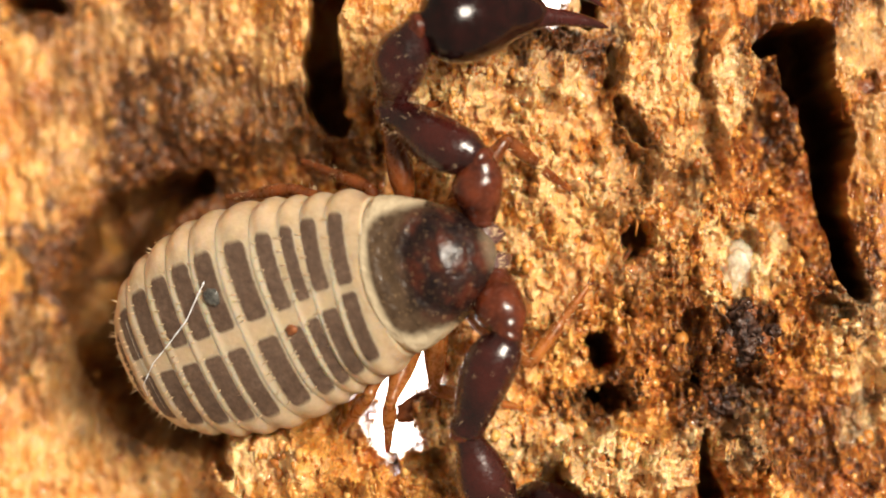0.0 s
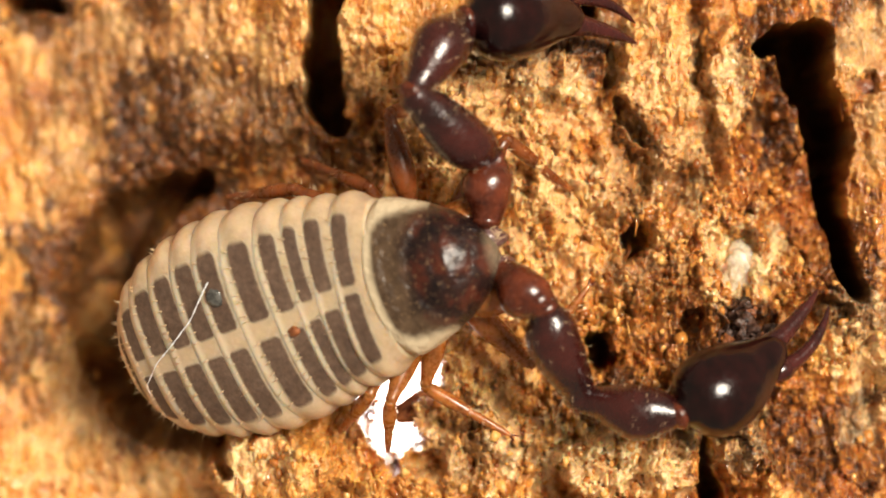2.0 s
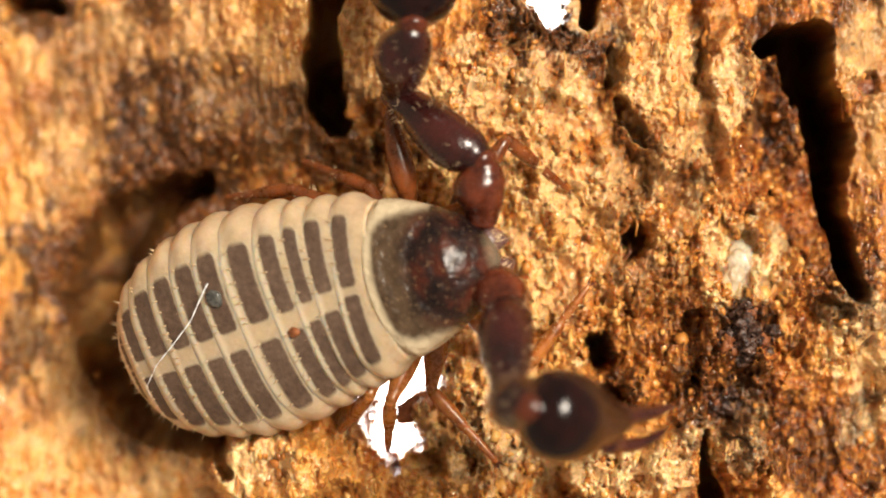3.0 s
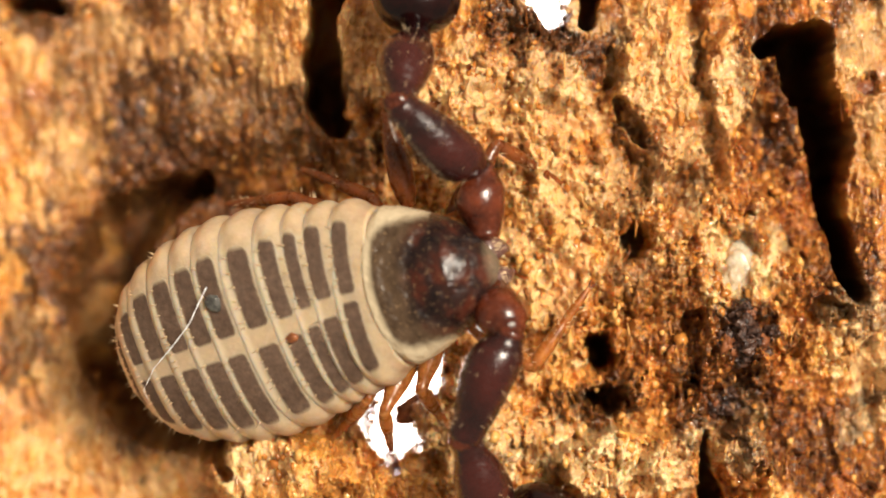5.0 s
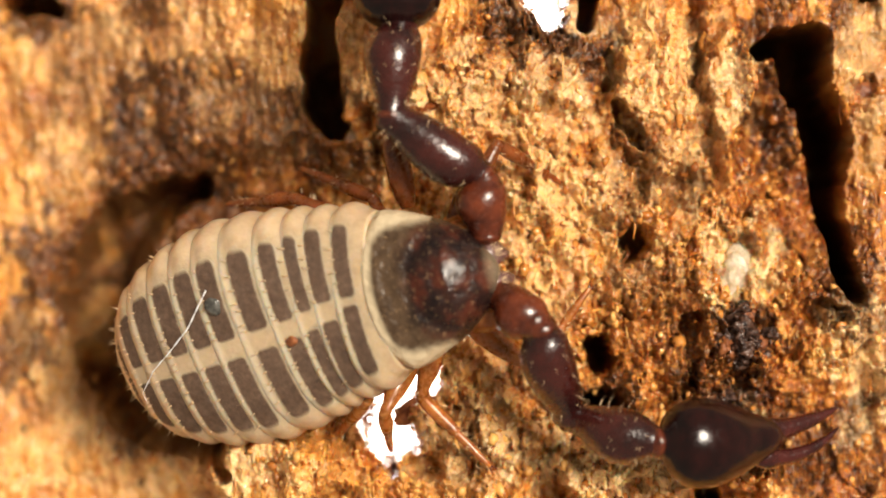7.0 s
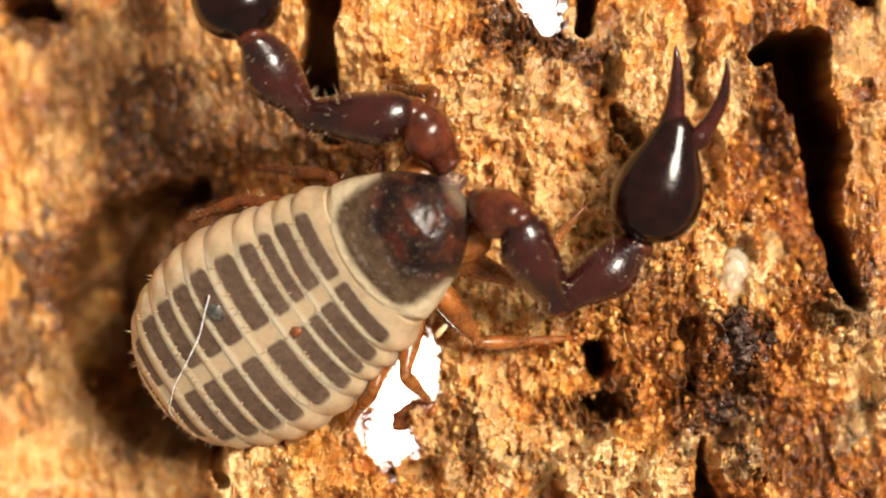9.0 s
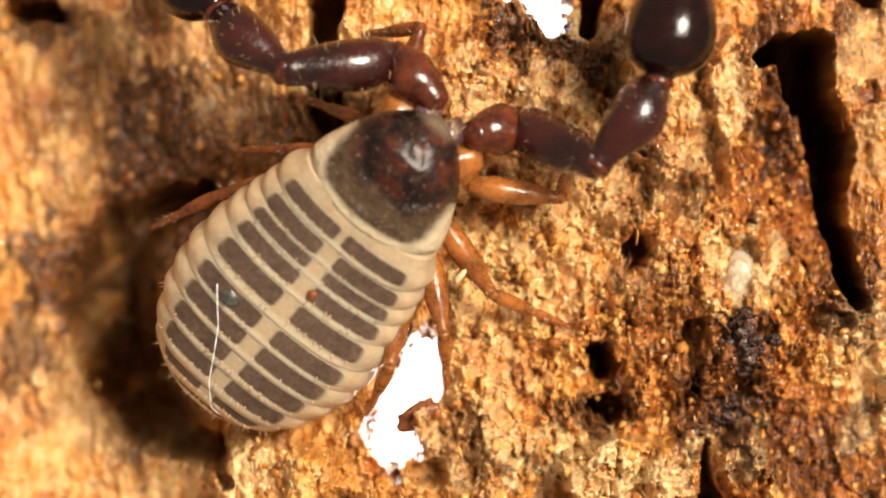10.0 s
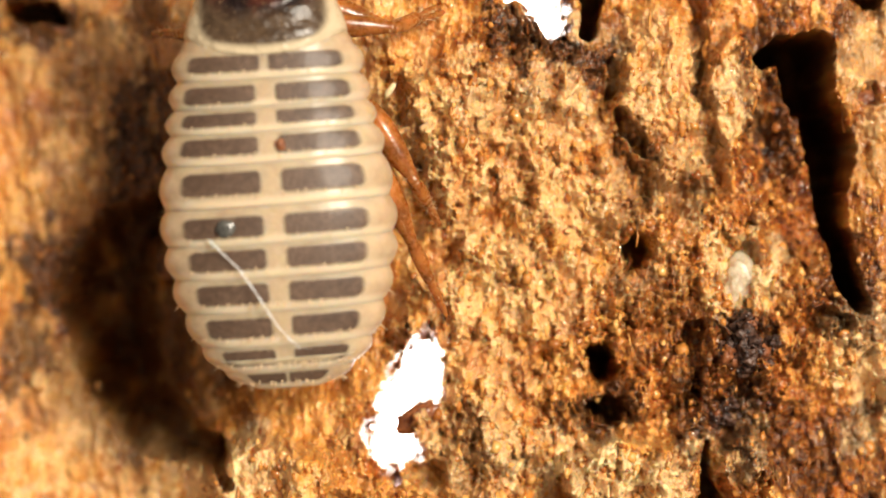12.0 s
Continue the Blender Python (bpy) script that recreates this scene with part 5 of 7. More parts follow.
    walk(segments[10], [
        (0, put(28, -466, -119, 7.7, 11.9, 6.2)), (0.1, put(28, -466, -119, 7.7, 12.0, 6.3)), (0.2, put(28, -466, -119, 7.7, 12.0, 6.3)), (0.3, put(29, -466, -119, 7.7, 12.0, 6.3)),
        (0.6, put(30, -466, -119, 7.7, 12.0, 6.4)), (1.2, put(30, -466, -119, 7.7, 12.0, 6.6)), (2, put(32, -466, -120, 7.7, 12.1, 6.9)), (2.4, put(33, -466, -120, 7.7, 12.1, 7.0)),
        (2.6, put(33, -466, -120, 7.7, 12.1, 7.1)), (2.8, put(33, -466, -120, 7.7, 12.1, 7.2)), (3.2, put(34, -466, -120, 7.7, 12.1, 7.2)), (4, put(34, -466, -120, 7.7, 12.1, 7.2)),
        (4.8, put(34, -466, -120, 7.7, 12.1, 7.2)), (6, put(34, -466, -120, 7.7, 12.2, 7.3)), (6.2, put(34, -466, -120, 7.7, 12.2, 7.4)), (6.4, put(35, -466, -120, 7.7, 12.2, 7.5)),
        (6.7, put(36, -466, -120, 7.7, 12.2, 7.6)), (7.2, put(36, -466, -120, 7.7, 12.3, 7.7)), (8, put(0, -447, -112, 7.4, 10.0, 1.3)), (8.8, put(-21, -426, -103, 7.0, 8.4, -2.7)),
        (9, put(-21, -427, -110, 7.5, 8.1, -2.7)), (9.4, put(-17, -431, -122, 8.2, 6.3, -2.3)), (9.7, put(-11, -434, -122, 8.2, 5.3, -1.2)), (10, put(-11, -440, -120, 7.9, 4.0, -1.3)),
        (10.4, put(8, -445, -85, 5.5, 2.8, 1.6)), (10.7, put(-6, -461, -83, 5.2, 1.3, -0.9)), (11, put(25, -481, -50, 3.0, 0.0, 3.9)), (11.2, put(36, -490, -65, 4.6, -0.2, 5.5)),
        (11.4, put(19, -497, -77, 6.0, -0.2, 2.9)), (11.6, put(-3, -511, -88, 7.0, 0.0, -0.4)), (11.8, put(-5, -521, -98, 8.0, 0.1, -0.7)), (12, put(7, -525, -108, 9.0, -0.1, 1.0))])
    walk(palps['L'][0], [
        (0, put(-55, 209, -23, 14.2, 11.8, 73.7)), (0.1, put(-55, 210, -23, 11.8, 11.8, 72.6)), (0.2, put(-54, 211, -23, 1.6, 11.7, 72.0)), (0.3, put(-53, 213, -24, -4.0, 11.7, 71.0)),
        (0.6, put(-54, 214, -24, -4.1, 11.6, 70.6)), (1.2, put(-55, 211, -23, -4.2, 11.6, 69.7)), (2, put(-57, 213, -24, -4.3, 11.5, 69.3)), (2.4, put(-59, 212, -23, -4.1, 11.6, 70.2)),
        (2.6, put(-61, 211, -23, -3.9, 11.7, 71.2)), (2.8, put(-64, 209, -23, 15.7, 11.8, 73.0)), (3.2, put(-62, 206, -22, 16.4, 11.9, 76.0)), (4, put(-59, 207, -22, 7.6, 12.0, 78.0)),
        (4.8, put(-55, 210, -23, -2.2, 12.1, 79.8)), (6, put(-55, 211, -23, -1.8, 12.2, 81.4)), (6.2, put(-56, 212, -23, -1.8, 12.2, 81.7)), (6.4, put(-57, 212, -24, 7.1, 12.2, 82.0)),
        (6.7, put(-58, 212, -23, 13.0, 12.1, 80.1)), (7.2, put(-56, 212, -24, -2.1, 12.1, 79.9)), (8, put(-49, 215, -24, -1.5, 11.6, 82.6)), (8.8, put(-43, 221, -25, -1.0, 10.7, 84.6)),
        (9, put(-61, 229, -27, 18.0, 12.0, 86.7)), (9.4, put(-40, 224, -27, -15.4, 14.1, 83.9)), (9.7, put(-68, 243, -32, -29.0, 14.1, 84.9)), (10, put(-31, 237, -30, -18.1, 13.2, 78.8)),
        (10.4, put(-42, 225, -25, 29.0, 7.2, 75.1)), (10.7, put(-43, 212, -23, 39.2, 6.9, 81.0)), (11, put(-38, 198, -23, 42.2, 1.7, 75.8)), (11.2, put(-67, 186, -20, 40.3, -1.0, 88.6)),
        (11.4, put(-58, 187, -21, 37.0, -2.0, 81.5)), (11.6, put(-31, 203, -24, 52.7, -1.3, 65.5)), (11.8, put(-39, 193, -23, 44.3, -1.4, 51.5)), (12, put(-43, 201, -23, 47.5, -3.6, 52.7))])
    walk(palps['L'][1], [
        (0, put(-150, 243, 2, -14.6, 8.5, 136.5)), (0.1, put(-151, 244, -2, -16.9, 8.8, 134.4)), (0.2, put(-153, 244, -21, -18.7, 9.3, 131.7)), (0.3, put(-152, 246, -31, 37.6, 9.4, 130.7)),
        (0.6, put(-153, 247, -31, 36.4, 9.5, 129.6)), (1.2, put(-153, 246, -31, 36.1, 9.6, 128.9)), (2, put(-155, 248, -31, 35.6, 9.8, 127.8)), (2.4, put(-157, 245, -31, 34.5, 9.7, 128.3)),
        (2.6, put(-159, 243, -30, 32.9, 9.6, 129.4)), (2.8, put(-158, 244, 5, -11.0, 9.7, 128.5)), (3.2, put(-157, 236, 7, -14.2, 9.6, 129.4)), (4, put(-159, 232, -9, -15.0, 9.6, 129.1)),
        (4.8, put(-157, 227, -27, 33.2, 9.6, 129.2)), (6, put(-158, 226, -27, 30.7, 9.5, 130.1)), (6.2, put(-159, 226, -27, 32.0, 9.5, 129.8)), (6.4, put(-158, 229, -11, -14.3, 9.7, 128.2)),
        (6.7, put(-157, 234, -1, -11.5, 8.9, 134.3)), (7.2, put(-158, 229, -27, 29.3, 8.6, 136.2)), (8, put(-152, 228, -27, 36.2, 7.4, 141.4)), (8.8, put(-146, 230, -27, 29.2, 6.1, 145.7)),
        (9, put(-159, 241, 4, -11.1, 6.6, 147.2)), (9.4, put(-140, 228, -53, 37.1, 7.9, 147.1)), (9.7, put(-160, 239, -80, 26.4, 8.9, 141.6)), (10, put(-130, 248, -61, 24.0, 8.8, 139.6)),
        (10.4, put(-128, 254, 26, 6.6, 2.7, 140.7)), (10.7, put(-122, 233, 42, 8.5, -0.0, 135.3)), (11, put(-112, 219, 47, 4.9, -5.0, 136.0)), (11.2, put(-147, 187, 48, -19.5, -6.3, 142.2)),
        (11.4, put(-140, 198, 41, 27.6, -7.4, 144.0)), (11.6, put(-89, 228, 59, -30.6, -5.3, 101.7)), (11.8, put(-98, 238, 49, 48.1, -6.1, 113.1)), (12, put(-101, 240, 54, -36.8, -6.3, 101.2))])
    walk(palps['L'][2], [
        (0, put(-278, 97, -48, 26.4, 10.1, 54.7)), (0.1, put(-281, 104, -59, 26.0, 9.6, 51.0)), (0.2, put(-287, 110, -84, 23.5, 8.8, 45.2)), (0.3, put(-285, 157, 89, -33.7, 8.2, 41.1)),
        (0.6, put(-289, 160, 86, -34.4, 8.1, 40.6)), (1.2, put(-291, 160, 85, -34.4, 8.1, 40.7)), (2, put(-296, 164, 83, -36.2, 8.0, 40.0)), (2.4, put(-298, 158, 81, -36.3, 8.2, 41.6)),
        (2.6, put(-301, 150, 77, -41.1, 9.2, 48.2)), (2.8, put(-308, 117, -33, 36.2, 10.1, 54.6)), (3.2, put(-302, 107, -42, 45.3, 11.4, 67.1)), (4, put(-304, 103, -60, 44.2, 11.0, 63.6)),
        (4.8, put(-299, 135, 81, -50.5, 10.9, 62.5)), (6, put(-301, 128, 74, -50.3, 10.8, 61.0)), (6.2, put(-300, 131, 78, -48.6, 10.8, 61.5)), (6.4, put(-305, 103, -60, 39.1, 10.7, 59.9)),
        (6.7, put(-293, 93, -40, 31.9, 11.5, 69.4)), (7.2, put(-290, 114, 69, -36.9, 11.6, 70.8)), (8, put(-265, 111, 90, -33.2, 11.6, 80.8)), (8.8, put(-253, 92, 70, -17.1, 10.7, 88.4)),
        (9, put(-262, 74, -34, 23.8, 12.0, 91.3)), (9.4, put(-241, 103, 66, -16.2, 14.2, 91.5)), (9.7, put(-282, 107, 7, -23.2, 14.1, 94.0)), (10, put(-257, 117, 19, -25.5, 13.5, 89.7)),
        (10.4, put(-255, 101, 49, -20.3, 6.7, 94.1)), (10.7, put(-261, 92, 72, -21.9, 5.5, 95.4)), (11, put(-249, 74, 64, -10.1, -1.7, 104.4)), (11.2, put(-268, 42, -19, 6.5, -3.0, 104.9)),
        (11.4, put(-235, 47, 133, 6.9, -3.2, 91.5)), (11.6, put(-259, 202, -42, 6.8, -2.5, 75.5)), (11.8, put(-215, 171, 197, -1.6, -3.2, 68.8)), (12, put(-261, 221, -65, 4.2, -4.8, 67.3))])
    walk(palps['L'][3], [
        (0, put(-399, 199, 29, -31.8, -1.0, -4.6)), (0.1, put(-396, 213, 17, -35.1, -1.1, -5.2)), (0.2, put(-394, 232, -14, -41.6, -1.2, -5.7)), (0.3, put(-392, 259, -7, -48.7, -1.5, -6.7)),
        (0.6, put(-394, 261, -13, -49.3, -1.6, -7.3)), (1.2, put(-396, 261, -13, -50.3, -1.6, -7.6)), (2, put(-398, 264, -20, -42.7, -2.1, -9.6)), (2.4, put(-404, 254, -22, -46.1, 1.5, 6.9)),
        (2.6, put(-412, 225, -37, -44.1, 5.7, 27.4)), (2.8, put(-413, 214, 69, -35.8, 10.8, 60.7)), (3.2, put(-407, 178, 81, -30.8, 11.9, 75.3)), (4, put(-406, 180, 61, -27.3, 11.9, 74.3)),
        (4.8, put(-410, 164, -52, -21.5, 11.8, 73.4)), (6, put(-411, 160, -59, -19.7, 11.8, 73.6)), (6.2, put(-415, 165, -52, -21.5, 11.8, 74.0)), (6.4, put(-413, 189, 49, -24.7, 11.9, 74.4)),
        (6.7, put(-426, 163, 51, -22.4, 12.1, 78.5)), (7.2, put(-429, 140, -34, -19.3, 12.0, 77.9)), (8, put(-413, 116, -4, -21.7, 11.2, 73.3)), (8.8, put(-422, 87, 19, -22.0, 10.0, 69.3)),
        (9, put(-423, 85, 36, -22.9, 11.5, 73.9)), (9.4, put(-409, 87, 19, -27.3, 13.5, 72.3)), (9.7, put(-442, 79, -60, -29.5, 13.8, 76.3)), (10, put(-416, 101, -54, -33.0, 12.7, 71.0)),
        (10.4, put(-419, 83, -12, 41.6, 6.9, 88.8)), (10.7, put(-423, 71, 6, 42.0, 6.6, 84.4)), (11, put(-417, 32, 33, 32.0, 1.0, 81.8)), (11.2, put(-437, -4, 1, 34.6, -1.4, 91.7)),
        (11.4, put(-409, 41, 154, -10.5, -1.8, 80.0)), (11.6, put(-429, 245, -21, 36.0, -2.5, 75.7)), (11.8, put(-379, 234, 192, -15.3, -3.1, 67.8)), (12, put(-423, 288, -52, 37.6, -5.0, 70.5))])
    walk(palps['L'][4], [
        (0, put(-30, 198, 0, 0.0, -0.0, -11.0)), (0.1, put(-30, 198, 0, 0.0, -0.0, -11.0)), (0.2, put(-30, 198, 0, 0.0, -0.0, -11.0)), (0.3, put(-30, 198, 0, 0.0, -0.0, -11.0)),
        (0.6, put(-30, 198, 0, 0.0, -0.0, -11.0)), (1.2, put(-30, 198, 0, 0.0, -0.0, -11.0)), (2, put(-30, 198, 0, 0.0, -0.0, -11.0)), (2.4, put(-30, 198, 0, 0.0, -0.0, -11.0)),
        (2.6, put(-30, 198, 0, 0.0, -0.0, -11.0)), (2.8, put(-30, 198, 0, 0.0, -0.0, -11.0)), (3.2, put(-30, 198, 0, 0.0, -0.0, -11.0)), (4, put(-30, 198, 0, 0.0, -0.0, -11.0)),
        (4.8, put(-30, 198, 0, 0.0, -0.0, -11.0)), (6, put(-30, 198, 0, 0.0, -0.0, -11.0)), (6.2, put(-30, 198, 0, 0.0, -0.0, -11.0)), (6.4, put(-30, 198, 0, 0.0, -0.0, -11.0)),
        (6.7, put(-30, 198, 0, 0.0, -0.0, -11.0)), (7.2, put(-30, 198, 0, 0.0, -0.0, -11.0)), (8, put(-30, 198, 0, 0.0, -0.0, -1.0)), (8.8, put(-30, 198, 0, 0.0, -0.0, 9.0)),
        (9, put(-30, 198, 0, 0.0, -0.0, 9.0)), (9.4, put(-30, 198, 0, 0.0, -0.0, 9.0)), (9.7, put(-30, 198, 0, 0.0, -0.0, 9.0)), (10, put(-30, 198, 0, 0.0, -0.0, 9.0)),
        (10.4, put(-30, 198, 0, 0.0, -0.0, 9.0)), (10.7, put(-30, 198, 0, 0.0, -0.0, 9.0)), (11, put(-30, 198, 0, 0.0, -0.0, 9.0)), (11.2, put(-30, 198, 0, 0.0, -0.0, 9.0)),
        (11.4, put(-30, 198, 0, 0.0, -0.0, 9.0)), (11.6, put(-30, 198, 0, 0.0, -0.0, 9.0)), (11.8, put(-30, 198, 0, 0.0, -0.0, 9.0)), (12, put(-30, 198, 0, 0.0, -0.0, 9.0))])
    walk(palps['R'][0], [
        (0, put(49, 209, -23, 25.3, -12.3, -92.4)), (0.1, put(50, 210, -23, 31.0, -12.3, -88.4)), (0.2, put(54, 213, -24, 34.5, -12.0, -76.1)), (0.3, put(57, 215, -24, 35.8, -11.4, -68.0)),
        (0.6, put(55, 215, -24, 32.9, -10.9, -61.8)), (1.2, put(55, 212, -24, 33.9, -10.8, -60.7)), (2, put(39, 219, -25, 25.3, -9.8, -52.2)), (2.4, put(39, 215, -24, 36.3, -10.2, -55.3)),
        (2.6, put(37, 211, -23, 42.6, -10.8, -60.6)), (2.8, put(35, 206, -22, 48.3, -11.3, -67.0)), (3.2, put(36, 198, -20, 58.6, -11.7, -71.1)), (4, put(39, 199, -21, 50.1, -12.0, -77.0)),
        (4.8, put(43, 202, -21, 39.2, -12.1, -80.4)), (6, put(45, 200, -21, 39.5, -12.2, -83.4)), (6.2, put(50, 200, -21, 34.4, -11.8, -72.8)), (6.4, put(57, 201, -21, 24.3, -10.6, -59.3)),
        (6.7, put(45, 212, -24, 25.1, -9.5, -50.3)), (7.2, put(46, 213, -24, 24.5, -9.6, -50.7)), (8, put(41, 215, -24, 31.3, -9.5, -53.5)), (8.8, put(38, 224, -26, 35.8, -8.8, -54.8)),
        (9, put(27, 230, -27, 38.3, -9.2, -49.9)), (9.4, put(42, 228, -28, -55.3, -11.3, -51.9)), (9.7, put(26, 241, -31, -55.8, -6.9, -28.9)), (10, put(58, 237, -30, -55.2, -6.5, -28.1)),
        (10.4, put(44, 245, -27, 44.9, -2.6, -37.7)), (10.7, put(52, 225, -25, 36.6, 0.3, -43.2)), (11, put(79, 220, -26, 47.0, 5.8, -33.7)), (11.2, put(45, 202, -22, 46.8, 6.8, -25.6)),
        (11.4, put(57, 196, -24, 48.6, 7.6, -29.4)), (11.6, put(98, 196, -28, 55.5, 7.3, -32.8)), (11.8, put(88, 180, -27, 48.6, 6.1, -35.9)), (12, put(83, 194, -25, 53.8, 5.5, -41.2))])
    walk(palps['R'][1], [
        (0, put(144, 215, 21, -12.3, -9.6, -129.1)), (0.1, put(139, 223, 29, -15.5, -10.1, -124.9)), (0.2, put(134, 245, 34, -25.1, -11.7, -108.0)), (0.3, put(130, 258, 35, -23.2, -12.1, -100.3)),
        (0.6, put(127, 266, 31, -22.0, -12.2, -98.0)), (1.2, put(125, 264, 34, -22.0, -12.2, -97.3)), (2, put(109, 282, 19, -31.3, -12.2, -81.9)), (2.4, put(101, 271, 36, -35.4, -12.3, -88.1)),
        (2.6, put(97, 260, 46, 44.2, -12.2, -96.9)), (2.8, put(93, 247, 54, 48.2, -12.0, -103.9)), (3.2, put(81, 232, 66, 47.7, -11.8, -107.4)), (4, put(100, 231, 57, 40.0, -10.7, -119.5)),
        (4.8, put(120, 229, 43, 0.5, -9.8, -127.7)), (6, put(123, 223, 44, -6.3, -9.9, -126.7)), (6.2, put(128, 236, 37, -13.7, -11.0, -116.9)), (6.4, put(135, 256, 21, -22.0, -11.9, -105.0)),
        (6.7, put(113, 278, 20, -35.5, -12.2, -84.7)), (7.2, put(114, 279, 19, -35.9, -12.2, -84.5)), (8, put(107, 275, 29, -30.3, -11.6, -98.9)), (8.8, put(102, 280, 35, -24.7, -9.9, -112.5)),
        (9, put(83, 290, 36, -30.6, -11.8, -100.1)), (9.4, put(99, 251, -112, 32.9, -14.0, -100.4)), (9.7, put(64, 287, -116, 33.1, -14.1, -83.1)), (10, put(94, 285, -115, 35.8, -13.2, -78.6)),
        (10.4, put(86, 305, 47, -36.3, -4.6, -56.4)), (10.7, put(109, 285, 37, -50.0, -5.7, -86.9)), (11, put(125, 274, 49, -37.8, 3.1, -63.8)), (11.2, put(84, 262, 53, -34.7, 5.0, -55.7)),
        (11.4, put(100, 251, 53, -34.8, 6.1, -59.9)), (11.6, put(139, 240, 57, -31.2, 6.5, -60.5)), (11.8, put(135, 231, 50, -30.6, 6.3, -58.1)), (12, put(130, 235, 59, -29.2, 6.2, -59.3))])
    walk(palps['R'][2], [
        (0, put(291, 86, -22, -29.0, -12.1, -79.4)), (0.1, put(292, 105, -23, -36.7, -12.2, -81.2)), (0.2, put(301, 173, -49, 25.6, -8.3, -42.3)), (0.3, put(308, 209, -42, 27.8, -6.7, -32.5)),
        (0.6, put(308, 225, -42, 29.0, -6.3, -30.6)), (1.2, put(306, 224, -40, 30.2, -6.3, -30.3)), (2, put(281, 284, -83, 6.4, -4.8, -22.8)), (2.4, put(265, 252, -77, 32.3, -4.5, -21.4)),
        (2.6, put(243, 272, 182, 53.3, -5.1, -24.2)), (2.8, put(230, 245, 200, 67.7, -9.4, -49.1)), (3.2, put(219, 221, 211, 69.9, -8.5, -43.3)), (4, put(245, 176, 184, 59.0, -11.5, -68.5)),
        (4.8, put(278, 107, 45, -37.2, -12.0, -76.7)), (6, put(281, 102, 22, -37.5, -12.0, -76.3)), (6.2, put(297, 140, -10, -36.8, -11.5, -69.1)), (6.4, put(310, 193, -52, 24.2, -9.1, -47.4)),
        (6.7, put(278, 269, -93, 19.1, -5.8, -27.6)), (7.2, put(278, 270, -96, 17.7, -5.7, -27.4)), (8, put(274, 228, -70, 17.9, -2.9, -14.3)), (8.8, put(264, 197, -48, -10.7, -0.9, -4.8)),
        (9, put(248, 240, -63, -12.0, 0.5, 2.3)), (9.4, put(269, 247, -6, -14.2, 0.3, 1.7)), (9.7, put(227, 334, -11, -14.1, 1.1, 4.0)), (10, put(248, 343, -1, -13.4, 1.0, 4.2)),
        (10.4, put(225, 386, -71, -7.0, 1.5, -5.3)), (10.7, put(238, 277, -115, 17.5, 4.6, -12.5)), (11, put(264, 350, -73, 20.4, 6.4, -23.8)), (11.2, put(214, 363, -60, 23.6, 6.8, -26.6)),
        (11.4, put(236, 344, -60, 24.7, 7.6, -29.9)), (11.6, put(283, 334, -46, 31.0, 7.2, -29.7)), (11.8, put(275, 331, -51, 33.9, 6.0, -32.2)), (12, put(275, 333, -38, 36.9, 5.1, -34.6))])
    walk(palps['R'][3], [
        (0, put(445, 97, -105, -35.8, -7.0, -34.0)), (0.1, put(434, 105, -126, -33.0, -6.7, -32.4)), (0.2, put(399, 298, 26, -34.4, -3.9, -18.5)), (0.3, put(384, 345, 40, -38.5, -0.9, -4.3)),
        (0.6, put(379, 362, 43, -35.8, -0.3, -1.5)), (1.2, put(375, 361, 48, -34.8, -0.3, -1.3)), (2, put(347, 446, -63, -32.1, 3.5, 16.5)), (2.4, put(312, 393, 17, -38.9, 1.1, 4.9)),
        (2.6, put(275, 373, 323, -41.7, -0.3, -1.2)), (2.8, put(263, 309, 360, -50.6, -3.8, -17.8)), (3.2, put(242, 282, 375, -56.6, -5.9, -28.5)), (4, put(319, 237, 331, -49.5, -6.6, -32.0)),
        (4.8, put(420, 118, -60, -36.9, -7.0, -34.3)), (6, put(421, 113, -83, -37.2, -6.8, -33.2)), (6.2, put(436, 171, -113, -28.2, -6.4, -31.1)), (6.4, put(420, 310, 19, -29.6, -3.6, -16.9)),
        (6.7, put(350, 419, -36, -33.7, -2.6, -12.2)), (7.2, put(350, 421, -43, -34.4, -2.5, -11.7)), (8, put(313, 391, -16, -47.8, 2.1, 10.4)), (8.8, put(279, 369, -80, 9.5, 6.1, 34.4)),
        (9, put(241, 412, -100, 3.4, 7.1, 35.7)), (9.4, put(263, 417, -49, -25.3, 7.6, 32.4)), (9.7, put(214, 504, -53, -12.8, 6.1, 24.9)), (10, put(235, 514, -41, -16.1, 6.3, 27.5)),
        (10.4, put(241, 560, -93, 25.5, 6.1, 40.5)), (10.7, put(279, 440, -62, 29.3, 8.1, 27.3)), (11, put(337, 498, -12, 34.0, 6.8, 12.1)), (11.2, put(294, 503, 10, 35.3, 6.7, 9.7)),
        (11.4, put(324, 478, 13, 36.6, 6.6, 6.4)), (11.6, put(367, 459, 44, 41.4, 5.7, 3.9)), (11.8, put(362, 449, 47, -17.6, 4.0, 0.4)), (12, put(362, 444, 67, -16.9, 2.1, -1.3))])
